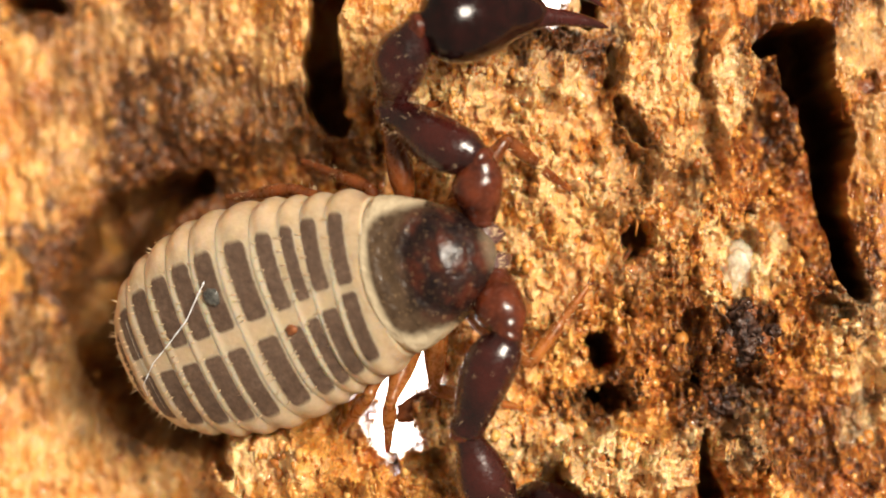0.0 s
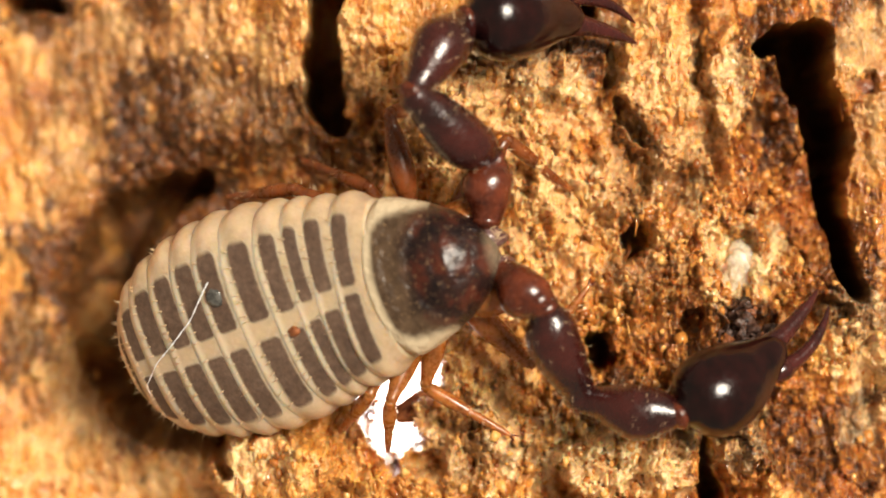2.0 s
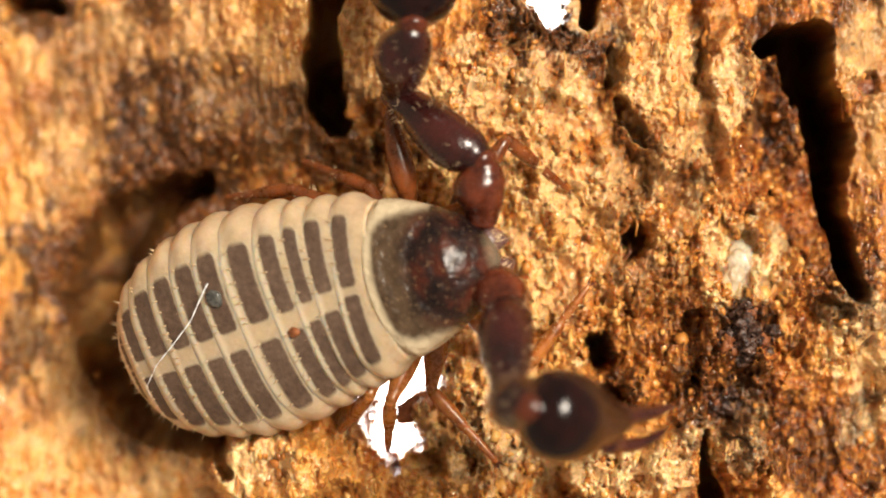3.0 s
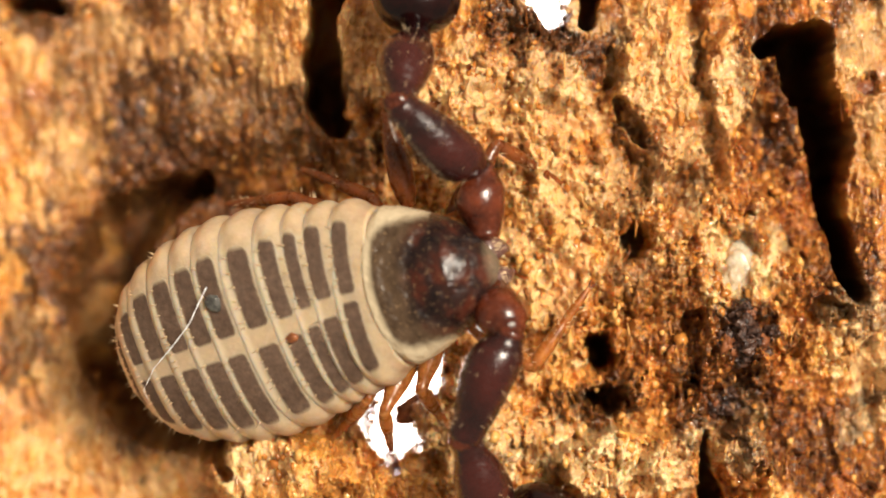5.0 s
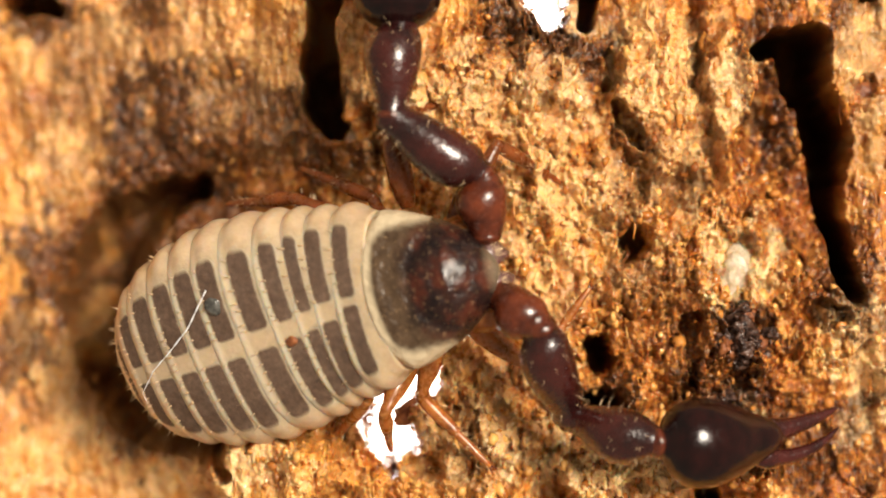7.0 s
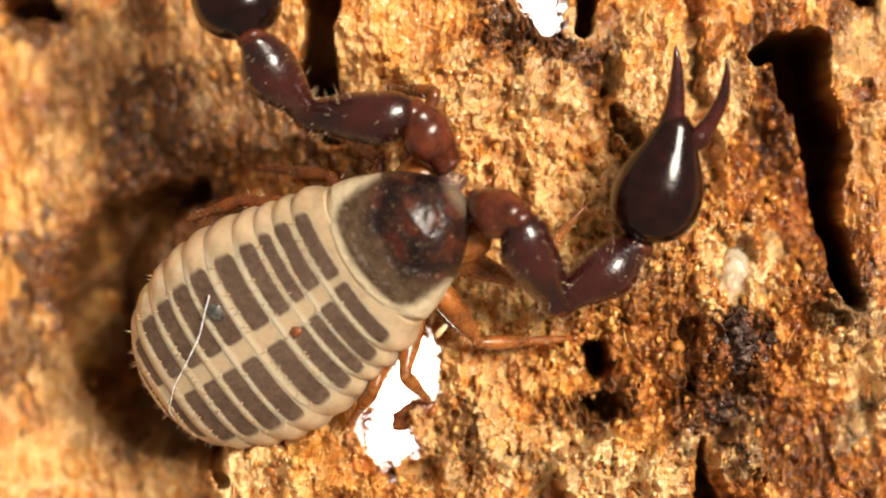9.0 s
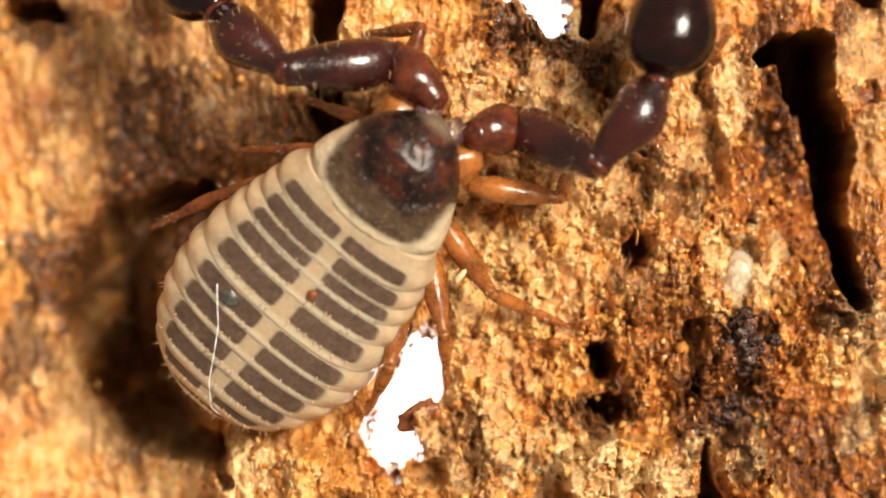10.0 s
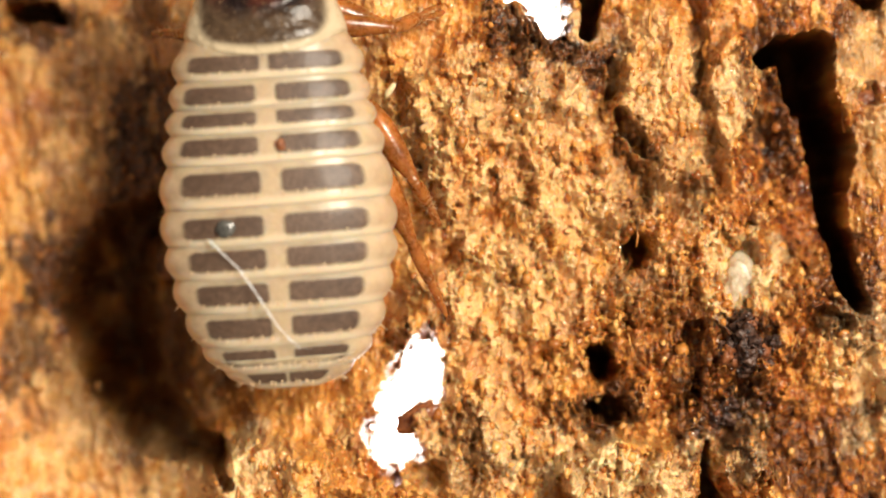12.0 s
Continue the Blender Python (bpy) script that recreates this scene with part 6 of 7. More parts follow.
    walk(palps['R'][4], [
        (0, put(30, 198, 0, 0.0, -0.0, 11.0)), (0.1, put(30, 198, 0, 0.0, -0.0, 11.0)), (0.2, put(30, 198, 0, 0.0, -0.0, 11.0)), (0.3, put(30, 198, 0, 0.0, -0.0, 11.0)),
        (0.6, put(30, 198, 0, 0.0, -0.0, 11.0)), (1.2, put(30, 198, 0, 0.0, -0.0, 11.0)), (2, put(30, 198, 0, 0.0, -0.0, 11.0)), (2.4, put(30, 198, 0, 0.0, -0.0, 11.0)),
        (2.6, put(30, 198, 0, 0.0, -0.0, 11.0)), (2.8, put(30, 198, 0, 0.0, -0.0, 11.0)), (3.2, put(30, 198, 0, 0.0, -0.0, 11.0)), (4, put(30, 198, 0, 0.0, -0.0, 11.0)),
        (4.8, put(30, 198, 0, 0.0, -0.0, 11.0)), (6, put(30, 198, 0, 0.0, -0.0, 11.0)), (6.2, put(30, 198, 0, 0.0, -0.0, 11.0)), (6.4, put(30, 198, 0, 0.0, -0.0, 11.0)),
        (6.7, put(30, 198, 0, 0.0, -0.0, 11.0)), (7.2, put(30, 198, 0, 0.0, -0.0, 11.0)), (8, put(30, 198, 0, 0.0, -0.0, 1.0)), (8.8, put(30, 198, 0, 0.0, -0.0, -9.0)),
        (9, put(30, 198, 0, 0.0, -0.0, -9.0)), (9.4, put(30, 198, 0, 0.0, -0.0, -9.0)), (9.7, put(30, 198, 0, 0.0, -0.0, -9.0)), (10, put(30, 198, 0, 0.0, -0.0, -9.0)),
        (10.4, put(30, 198, 0, 0.0, -0.0, -9.0)), (10.7, put(30, 198, 0, 0.0, -0.0, -9.0)), (11, put(30, 198, 0, 0.0, -0.0, -9.0)), (11.2, put(30, 198, 0, 0.0, -0.0, -9.0)),
        (11.4, put(30, 198, 0, 0.0, -0.0, -9.0)), (11.6, put(30, 198, 0, 0.0, -0.0, -9.0)), (11.8, put(30, 198, 0, 0.0, -0.0, -9.0)), (12, put(30, 198, 0, 0.0, -0.0, -9.0))])
    walk(stuck_chip, [
        (0, put(124, 72, -71, 1.1, 12.3, 95.1)), (0.1, put(124, 72, -71, 1.2, 12.2, 95.4)), (0.2, put(124, 72, -71, 1.2, 12.2, 95.8)), (0.3, put(124, 73, -71, 1.3, 12.2, 96.1)),
        (0.6, put(123, 72, -71, 1.5, 12.2, 97.2)), (1.2, put(123, 68, -71, 1.9, 12.1, 99.2)), (2, put(122, 69, -71, 2.5, 12.0, 102.0)), (2.4, put(122, 69, -71, 2.8, 12.0, 103.3)),
        (2.6, put(122, 69, -71, 2.9, 11.9, 104.0)), (2.8, put(122, 70, -71, 3.1, 11.9, 104.7)), (3.2, put(120, 70, -71, 3.4, 11.8, 106.1)), (4, put(116, 73, -71, 4.0, 11.7, 108.9)),
        (4.8, put(112, 76, -72, 4.5, 11.4, 111.8)), (6, put(109, 75, -72, 5.3, 11.1, 115.6)), (6.2, put(109, 76, -72, 5.4, 11.1, 116.3)), (6.4, put(109, 77, -72, 5.5, 11.0, 117.0)),
        (6.7, put(108, 77, -72, 5.7, 10.9, 118.0)), (7.2, put(108, 78, -73, 6.1, 10.7, 119.7)), (8, put(151, 62, -69, 4.2, 10.9, 111.4)), (8.8, put(192, 34, -63, 2.5, 10.4, 103.6)),
        (9, put(173, 45, -65, 2.6, 11.7, 102.8)), (9.4, put(186, 22, -60, 2.5, 14.0, 100.8)), (9.7, put(183, 36, -64, 1.7, 14.1, 96.5)), (10, put(198, 25, -61, 0.2, 13.5, 90.8)),
        (10.4, put(209, 4, -61, 1.5, 7.0, 85.3)), (10.7, put(185, -0, -65, 4.3, 7.4, 75.2)), (11, put(196, -0, -69, 6.3, 3.1, 64.2)), (11.2, put(199, 2, -70, 6.7, 2.4, 60.9)),
        (11.4, put(208, -10, -72, 7.5, 1.2, 58.1)), (11.6, put(215, -42, -74, 7.3, -0.0, 55.8)), (11.8, put(208, -40, -71, 6.1, -1.7, 54.1)), (12, put(205, -52, -70, 5.2, -3.6, 52.7))])
    walk(legs['L1'][0], [
        (0, put(-84, 148, -98, -19.7, 7.4, 36.4)), (0.1, put(-84, 148, -98, -19.7, 7.4, 36.6)), (0.2, put(-84, 148, -98, -19.7, 7.4, 36.7)), (0.3, put(-84, 149, -98, -19.7, 7.4, 36.8)),
        (0.6, put(-85, 149, -98, -19.6, 7.6, 37.5)), (1.2, put(-84, 146, -98, -19.5, 7.7, 38.4)), (2, put(-85, 147, -98, -19.3, 7.9, 39.4)), (2.4, put(-86, 148, -98, -19.3, 7.9, 39.7)),
        (2.6, put(-86, 148, -98, -19.3, 8.0, 39.8)), (2.8, put(-87, 148, -98, -19.2, 8.0, 40.1)), (3.2, put(-88, 149, -98, -19.2, 8.1, 40.6)), (4, put(-86, 144, -97, -15.3, 8.5, 43.3)),
        (4.8, put(-85, 141, -97, -12.2, 8.9, 45.8)), (6, put(-88, 143, -97, -12.0, 9.1, 47.0)), (6.2, put(-88, 143, -97, -12.0, 9.1, 47.0)), (6.4, put(-89, 144, -97, -11.9, 9.1, 47.1)),
        (6.7, put(-89, 144, -97, -11.9, 9.1, 47.5)), (7.2, put(-91, 145, -97, -11.8, 9.2, 47.7)), (8, put(-87, 147, -98, 10.4, 7.9, 41.9)), (8.8, put(-82, 145, -97, 7.8, 6.5, 36.9)),
        (9, put(-79, 142, -97, 1.7, 7.2, 36.4)), (9.4, put(-62, 121, -92, -9.2, 6.9, 28.8)), (9.7, put(-96, 175, -106, -23.7, 7.3, 30.0)), (10, put(-77, 157, -101, -21.5, 5.0, 21.5)),
        (10.4, put(-77, 150, -95, -0.1, 4.9, 25.8)), (10.7, put(-70, 135, -93, -7.6, 8.2, 29.3)), (11, put(-60, 114, -92, 4.9, 6.4, 23.9)), (11.2, put(-62, 120, -92, -4.0, 5.4, 30.5)),
        (11.4, put(-60, 115, -93, -1.5, 5.1, 24.7)), (11.6, put(-64, 133, -91, -0.9, 5.2, 10.4)), (11.8, put(-66, 140, -90, -9.0, 3.0, 11.3)), (12, put(-67, 146, -89, -8.4, 0.9, 10.4))])
    walk(legs['L1'][1], [
        (0, put(-178, 264, -151, -41.0, -9.8, -52.3)), (0.1, put(-178, 263, -151, -41.0, -9.8, -52.3)), (0.2, put(-179, 264, -151, -41.0, -9.8, -52.3)), (0.3, put(-179, 264, -151, -41.0, -9.8, -52.2)),
        (0.6, put(-181, 263, -151, -41.0, -9.8, -52.1)), (1.2, put(-182, 259, -150, -41.1, -9.7, -52.0)), (2, put(-186, 258, -150, -41.1, -9.7, -51.6)), (2.4, put(-187, 258, -150, -41.1, -9.7, -51.6)),
        (2.6, put(-187, 258, -150, -41.1, -9.7, -51.5)), (2.8, put(-188, 257, -150, -41.2, -9.7, -51.4)), (3.2, put(-191, 257, -150, -41.2, -9.6, -51.2)), (4, put(-195, 251, -139, -45.8, -9.1, -46.9)),
        (4.8, put(-199, 245, -130, -49.8, -8.4, -42.3)), (6, put(-204, 245, -129, -49.8, -8.3, -42.1)), (6.2, put(-205, 245, -129, -49.8, -8.3, -42.1)), (6.4, put(-205, 245, -129, -49.8, -8.3, -42.0)),
        (6.7, put(-207, 244, -129, -49.8, -8.3, -41.9)), (7.2, put(-209, 245, -129, -49.8, -8.3, -41.7)), (8, put(-188, 265, -69, -82.5, -11.4, -77.9)), (8.8, put(-174, 272, -76, -54.0, 7.3, 137.3)),
        (9, put(-172, 269, -92, -52.5, 8.6, 134.7)), (9.4, put(-140, 256, -117, -51.6, 10.8, 131.8)), (9.7, put(-175, 296, -169, -34.3, 8.7, 142.2)), (10, put(-136, 292, -158, -38.1, 9.5, 135.7)),
        (10.4, put(-146, 292, -95, -36.3, 6.9, 89.7)), (10.7, put(-150, 270, -113, -30.2, 6.6, 84.9)), (11, put(-122, 259, -79, -27.2, 3.1, 64.2)), (11.2, put(-143, 255, -103, -26.2, 2.4, 60.6)),
        (11.4, put(-126, 258, -97, -25.4, 1.3, 57.1)), (11.6, put(-93, 288, -93, -22.0, 0.6, 51.0)), (11.8, put(-98, 293, -115, -23.4, -1.1, 48.6)), (12, put(-95, 300, -112, -24.1, -3.0, 46.5))])
    walk(legs['L2'][0], [
        (0, put(-117, 77, -92, 5.2, 12.3, 86.3)), (0.1, put(-118, 77, -92, 5.3, 12.3, 86.4)), (0.2, put(-118, 77, -92, 5.3, 12.3, 86.4)), (0.3, put(-118, 77, -92, 5.3, 12.3, 86.4)),
        (0.6, put(-120, 76, -92, 5.4, 12.3, 86.9)), (1.2, put(-120, 76, -92, 5.7, 12.3, 88.2)), (2, put(-123, 76, -92, 5.8, 12.3, 88.7)), (2.4, put(-124, 76, -92, 5.8, 12.3, 88.7)),
        (2.6, put(-124, 76, -92, 5.8, 12.3, 88.8)), (2.8, put(-125, 76, -92, 5.8, 12.3, 89.0)), (3.2, put(-126, 76, -92, 5.8, 12.3, 89.1)), (4, put(-130, 75, -92, 5.3, 12.3, 89.9)),
        (4.8, put(-134, 75, -92, 4.7, 12.3, 90.5)), (6, put(-138, 74, -92, 4.7, 12.3, 90.7)), (6.2, put(-138, 74, -92, 4.7, 12.3, 90.8)), (6.4, put(-139, 74, -92, 4.7, 12.3, 90.7)),
        (6.7, put(-140, 74, -92, 4.8, 12.3, 90.9)), (7.2, put(-141, 74, -92, 4.7, 12.3, 90.7)), (8, put(-88, 74, -92, 18.5, 11.0, 69.5)), (8.8, put(-53, 25, -83, -5.7, 6.5, 36.8)),
        (9, put(-32, 1, -76, -15.5, 7.4, 37.8)), (9.4, put(-52, -29, -66, -27.3, 4.8, 19.8)), (9.7, put(-25, -6, -72, -25.7, 8.9, 38.1)), (10, put(-49, -25, -68, -27.1, 5.2, 22.3)),
        (10.4, put(1, 5, -87, 7.3, 6.7, 52.8)), (10.7, put(2, 21, -96, 5.4, 8.2, 60.3)), (11, put(15, 81, -105, 22.9, -0.4, 93.1)), (11.2, put(-23, 104, -100, 9.2, -3.8, 112.3)),
        (11.4, put(-17, 103, -100, 9.6, -5.2, 110.0)), (11.6, put(5, 119, -99, 14.7, -6.2, 114.1)), (11.8, put(4, 97, -97, -11.9, -5.7, 102.8)), (12, put(26, 88, -95, -13.3, -6.2, 96.0))])
    walk(legs['L2'][1], [
        (0, put(-274, 90, -78, -61.2, -0.3, -1.6)), (0.1, put(-275, 89, -78, -61.2, -0.3, -1.6)), (0.2, put(-275, 90, -78, -61.2, -0.3, -1.6)), (0.3, put(-275, 89, -78, -61.2, -0.3, -1.5)),
        (0.6, put(-277, 88, -78, -61.2, -0.3, -1.4)), (1.2, put(-277, 84, -77, -61.2, -0.3, -1.2)), (2, put(-280, 83, -77, -61.2, -0.2, -0.9)), (2.4, put(-281, 83, -77, -61.2, -0.2, -0.8)),
        (2.6, put(-281, 82, -77, -61.2, -0.2, -0.8)), (2.8, put(-282, 82, -76, -61.2, -0.1, -0.7)), (3.2, put(-284, 82, -76, -61.2, -0.1, -0.5)), (4, put(-288, 78, -78, -60.2, 0.1, 0.3)),
        (4.8, put(-291, 76, -79, -59.2, 0.2, 1.1)), (6, put(-296, 75, -79, -59.2, 0.3, 1.3)), (6.2, put(-296, 75, -79, -59.2, 0.3, 1.4)), (6.4, put(-296, 75, -79, -59.2, 0.3, 1.5)),
        (6.7, put(-297, 75, -79, -59.2, 0.3, 1.6)), (7.2, put(-299, 75, -79, -59.2, 0.4, 1.7)), (8, put(-225, 135, -42, -84.2, 9.9, 57.2)), (8.8, put(-149, 150, -98, -44.3, 8.7, 125.9)),
        (9, put(-129, 118, -118, -41.0, 11.0, 114.4)), (9.4, put(-106, 101, -138, -40.9, 13.3, 111.3)), (9.7, put(-121, 100, -139, -32.3, 13.3, 110.5)), (10, put(-108, 103, -140, -37.3, 12.7, 109.6)),
        (10.4, put(-122, 101, -67, -49.4, 5.7, 110.1)), (10.7, put(-133, 100, -81, -42.3, 4.6, 102.9)), (11, put(-131, 73, -44, -51.4, -3.5, 120.1)), (11.2, put(-166, 43, -75, -49.9, -1.7, 94.4)),
        (11.4, put(-162, 48, -73, -49.9, -3.1, 91.0)), (11.6, put(-133, 53, -59, -53.3, -4.5, 94.1)), (11.8, put(-148, 66, -129, -51.6, -4.1, 78.9)), (12, put(-127, 76, -131, -56.0, -5.7, 81.9))])
    walk(legs['L3'][0], [
        (0, put(-6, 37, -95, -13.1, 12.2, 96.7)), (0.1, put(-7, 38, -95, -12.9, 12.2, 97.3)), (0.2, put(-7, 37, -95, -12.9, 12.2, 97.0)), (0.3, put(-7, 37, -95, -12.9, 12.2, 96.9)),
        (0.6, put(-9, 39, -95, -12.7, 12.2, 97.9)), (1.2, put(-11, 47, -97, -11.7, 12.0, 102.6)), (2, put(-13, 47, -97, -11.7, 12.0, 102.9)), (2.4, put(-14, 46, -97, -11.8, 12.0, 102.6)),
        (2.6, put(-14, 46, -97, -11.8, 12.0, 102.7)), (2.8, put(-15, 46, -97, -11.8, 12.0, 102.8)), (3.2, put(-17, 45, -96, -11.9, 12.0, 102.4)), (4, put(-13, 45, -96, -12.1, 12.0, 102.0)),
        (4.8, put(-9, 44, -96, -12.4, 12.1, 100.6)), (6, put(-13, 42, -96, -12.5, 12.1, 100.4)), (6.2, put(-13, 42, -96, -12.5, 12.1, 100.2)), (6.4, put(-13, 41, -96, -12.6, 12.1, 99.7)),
        (6.7, put(-14, 42, -96, -12.5, 12.1, 100.1)), (7.2, put(-15, 39, -95, -12.8, 12.2, 98.8)), (8, put(-5, 23, -91, -14.9, 11.7, 88.6)), (8.8, put(-1, 6, -88, -16.5, 10.5, 80.1)),
        (9, put(-8, 9, -89, -16.6, 11.8, 80.7)), (9.4, put(13, 32, -94, -13.9, 14.2, 93.3)), (9.7, put(-1, 25, -92, -14.5, 14.2, 90.3)), (10, put(23, 11, -89, -16.2, 13.4, 83.6)),
        (10.4, put(1, 55, -100, 6.3, 6.1, 105.1)), (10.7, put(-52, 85, -105, 10.3, 0.1, 134.7)), (11, put(-85, 90, -95, 19.4, -6.5, 157.4)), (11.2, put(-102, 84, -92, 13.2, -7.1, 170.3)),
        (11.4, put(-99, 86, -90, 12.0, -7.5, 168.6)), (11.6, put(-104, 87, -88, 11.7, -6.4, 173.1)), (11.8, put(-83, 94, -88, -17.7, -5.6, 157.3)), (12, put(-80, 105, -85, -19.5, -4.0, 158.7))])
    walk(legs['L3'][1], [
        (0, put(-158, 11, -130, -28.9, 7.4, 143.4)), (0.1, put(-159, 11, -129, -28.9, 7.4, 143.4)), (0.2, put(-159, 11, -129, -28.9, 7.4, 143.5)), (0.3, put(-159, 11, -129, -28.9, 7.4, 143.5)),
        (0.6, put(-160, 10, -129, -28.9, 7.4, 143.7)), (1.2, put(-160, 6, -128, -28.9, 7.3, 143.8)), (2, put(-163, 6, -128, -28.8, 7.3, 144.1)), (2.4, put(-164, 6, -128, -28.8, 7.3, 144.2)),
        (2.6, put(-164, 5, -128, -28.8, 7.3, 144.3)), (2.8, put(-164, 5, -128, -28.8, 7.2, 144.4)), (3.2, put(-166, 5, -128, -28.8, 7.2, 144.5)), (4, put(-163, 6, -129, -27.3, 7.2, 144.8)),
        (4.8, put(-159, 8, -129, -25.8, 7.1, 145.1)), (6, put(-163, 7, -129, -25.7, 7.1, 145.3)), (6.2, put(-163, 8, -129, -25.7, 7.1, 145.3)), (6.4, put(-164, 8, -129, -25.7, 7.1, 145.4)),
        (6.7, put(-165, 8, -129, -25.7, 7.0, 145.5)), (7.2, put(-166, 8, -129, -25.7, 7.0, 145.6)), (8, put(-158, 18, -131, -28.6, 7.6, 140.1)), (8.8, put(-152, 24, -133, -31.0, 7.6, 135.1)),
        (9, put(-159, 24, -133, -29.6, 8.1, 138.1)), (9.4, put(-139, 14, -130, -28.7, 10.2, 135.1)), (9.7, put(-154, 15, -131, -29.2, 10.2, 134.0)), (10, put(-129, 17, -131, -22.3, 10.3, 130.8)),
        (10.4, put(-151, 16, -83, -46.4, 4.2, 127.7)), (10.7, put(-162, -25, -77, -48.2, -0.1, 136.0)), (11, put(-137, -50, -43, -56.2, -5.0, 136.0)), (11.2, put(-123, -68, -56, -51.4, -6.9, 156.6)),
        (11.4, put(-126, -66, -58, -52.6, -7.6, 153.3)), (11.6, put(-119, -67, -56, -53.9, -7.2, 150.5)), (11.8, put(-145, -43, -136, -54.7, -5.7, 155.3)), (12, put(-138, -32, -137, -57.0, -4.5, 152.7))])
    walk(legs['L4'][0], [
        (0, put(-89, 2, -99, -5.4, 8.2, 138.7)), (0.1, put(-89, 1, -99, -5.4, 8.2, 138.7)), (0.2, put(-89, 1, -99, -5.5, 8.2, 138.6)), (0.3, put(-89, 1, -99, -5.5, 8.2, 138.6)),
        (0.6, put(-90, 0, -99, -5.5, 8.2, 138.6)), (1.2, put(-93, -2, -98, -5.3, 8.0, 140.0)), (2, put(-94, -3, -98, -5.3, 8.0, 139.7)), (2.4, put(-94, -3, -98, -5.4, 8.1, 139.4)),
        (2.6, put(-94, -3, -98, -5.3, 8.1, 139.5)), (2.8, put(-94, -4, -98, -5.3, 8.1, 139.5)), (3.2, put(-95, -5, -98, -5.4, 8.1, 139.0)), (4, put(-95, -4, -98, -5.2, 7.9, 140.4)),
        (4.8, put(-95, -2, -98, -5.0, 7.7, 141.7)), (6, put(-96, -4, -98, -5.2, 7.9, 140.6)), (6.2, put(-96, -4, -98, -5.2, 7.9, 140.5)), (6.4, put(-96, -4, -98, -5.2, 7.9, 140.3)),
        (6.7, put(-96, -5, -97, -5.2, 7.9, 140.2)), (7.2, put(-96, -5, -97, -5.3, 8.0, 139.6)), (8, put(-96, -7, -97, -6.0, 7.9, 137.8)), (8.8, put(-101, -14, -95, -7.1, 7.6, 135.4)),
        (9, put(-101, -14, -95, -6.3, 8.6, 134.6)), (9.4, put(-100, -10, -97, -3.8, 9.2, 140.3)), (9.7, put(-116, -27, -93, -3.5, 8.8, 141.8)), (10, put(-121, -34, -91, -3.9, 8.2, 143.1)),
        (10.4, put(-128, -43, -90, -7.9, 2.3, 144.1)), (10.7, put(-119, -31, -92, -6.1, -0.1, 135.4)), (11, put(-102, 7, -94, 16.3, -6.4, 156.8)), (11.2, put(-116, -15, -92, 9.4, -7.1, 170.8)),
        (11.4, put(-114, -13, -92, 7.9, -7.5, 167.3)), (11.6, put(-114, -11, -91, 5.1, -6.7, 168.0)), (11.8, put(-108, -1, -90, -18.0, -5.4, 160.8)), (12, put(-114, -17, -91, -19.9, -3.6, 163.7))])
    walk(legs['L4'][1], [
        (0, put(-191, -118, -114, -31.0, 1.9, 171.3)), (0.1, put(-191, -118, -114, -31.0, 1.9, 171.3)), (0.2, put(-192, -118, -114, -31.0, 1.9, 171.4)), (0.3, put(-192, -118, -114, -31.0, 1.9, 171.4)),
        (0.6, put(-193, -119, -113, -31.0, 1.8, 171.6)), (1.2, put(-193, -123, -113, -30.9, 1.8, 171.7)), (2, put(-194, -124, -112, -30.9, 1.7, 172.0)), (2.4, put(-195, -124, -112, -30.9, 1.7, 172.1)),
        (2.6, put(-195, -124, -112, -30.9, 1.7, 172.2)), (2.8, put(-195, -125, -112, -30.9, 1.7, 172.3)), (3.2, put(-196, -125, -112, -30.9, 1.6, 172.4)), (4, put(-194, -126, -112, -31.0, 1.7, 172.2)),
        (4.8, put(-191, -126, -112, -31.1, 1.7, 172.0)), (6, put(-194, -127, -112, -31.1, 1.7, 172.1)), (6.2, put(-194, -127, -112, -31.1, 1.7, 172.2)), (6.4, put(-195, -127, -112, -31.1, 1.7, 172.3)),
        (6.7, put(-195, -127, -112, -31.0, 1.6, 172.4)), (7.2, put(-196, -126, -112, -31.0, 1.6, 172.5)), (8, put(-200, -125, -113, -30.8, 2.6, 167.3)), (8.8, put(-210, -127, -114, -30.4, 3.3, 162.4)),
        (9, put(-211, -126, -113, -37.8, 3.5, 163.4)), (9.4, put(-200, -132, -107, -36.1, 4.9, 160.4)), (9.7, put(-212, -152, -102, -48.8, 6.2, 154.4)), (10, put(-215, -161, -102, -26.9, 5.5, 156.1)),
        (10.4, put(-219, -170, -112, -16.2, 1.3, 152.2)), (10.7, put(-229, -143, -109, -46.5, -0.5, 138.1)), (11, put(-158, -135, -50, -58.5, -6.0, 148.8)), (11.2, put(-137, -169, -66, -52.0, -7.0, 159.3)),
        (11.4, put(-146, -167, -70, -53.2, -7.6, 156.0)), (11.6, put(-145, -165, -77, -51.0, -7.1, 155.9)), (11.8, put(-162, -142, -139, -52.9, -5.8, 153.3)), (12, put(-159, -159, -144, -55.1, -4.7, 150.8))])
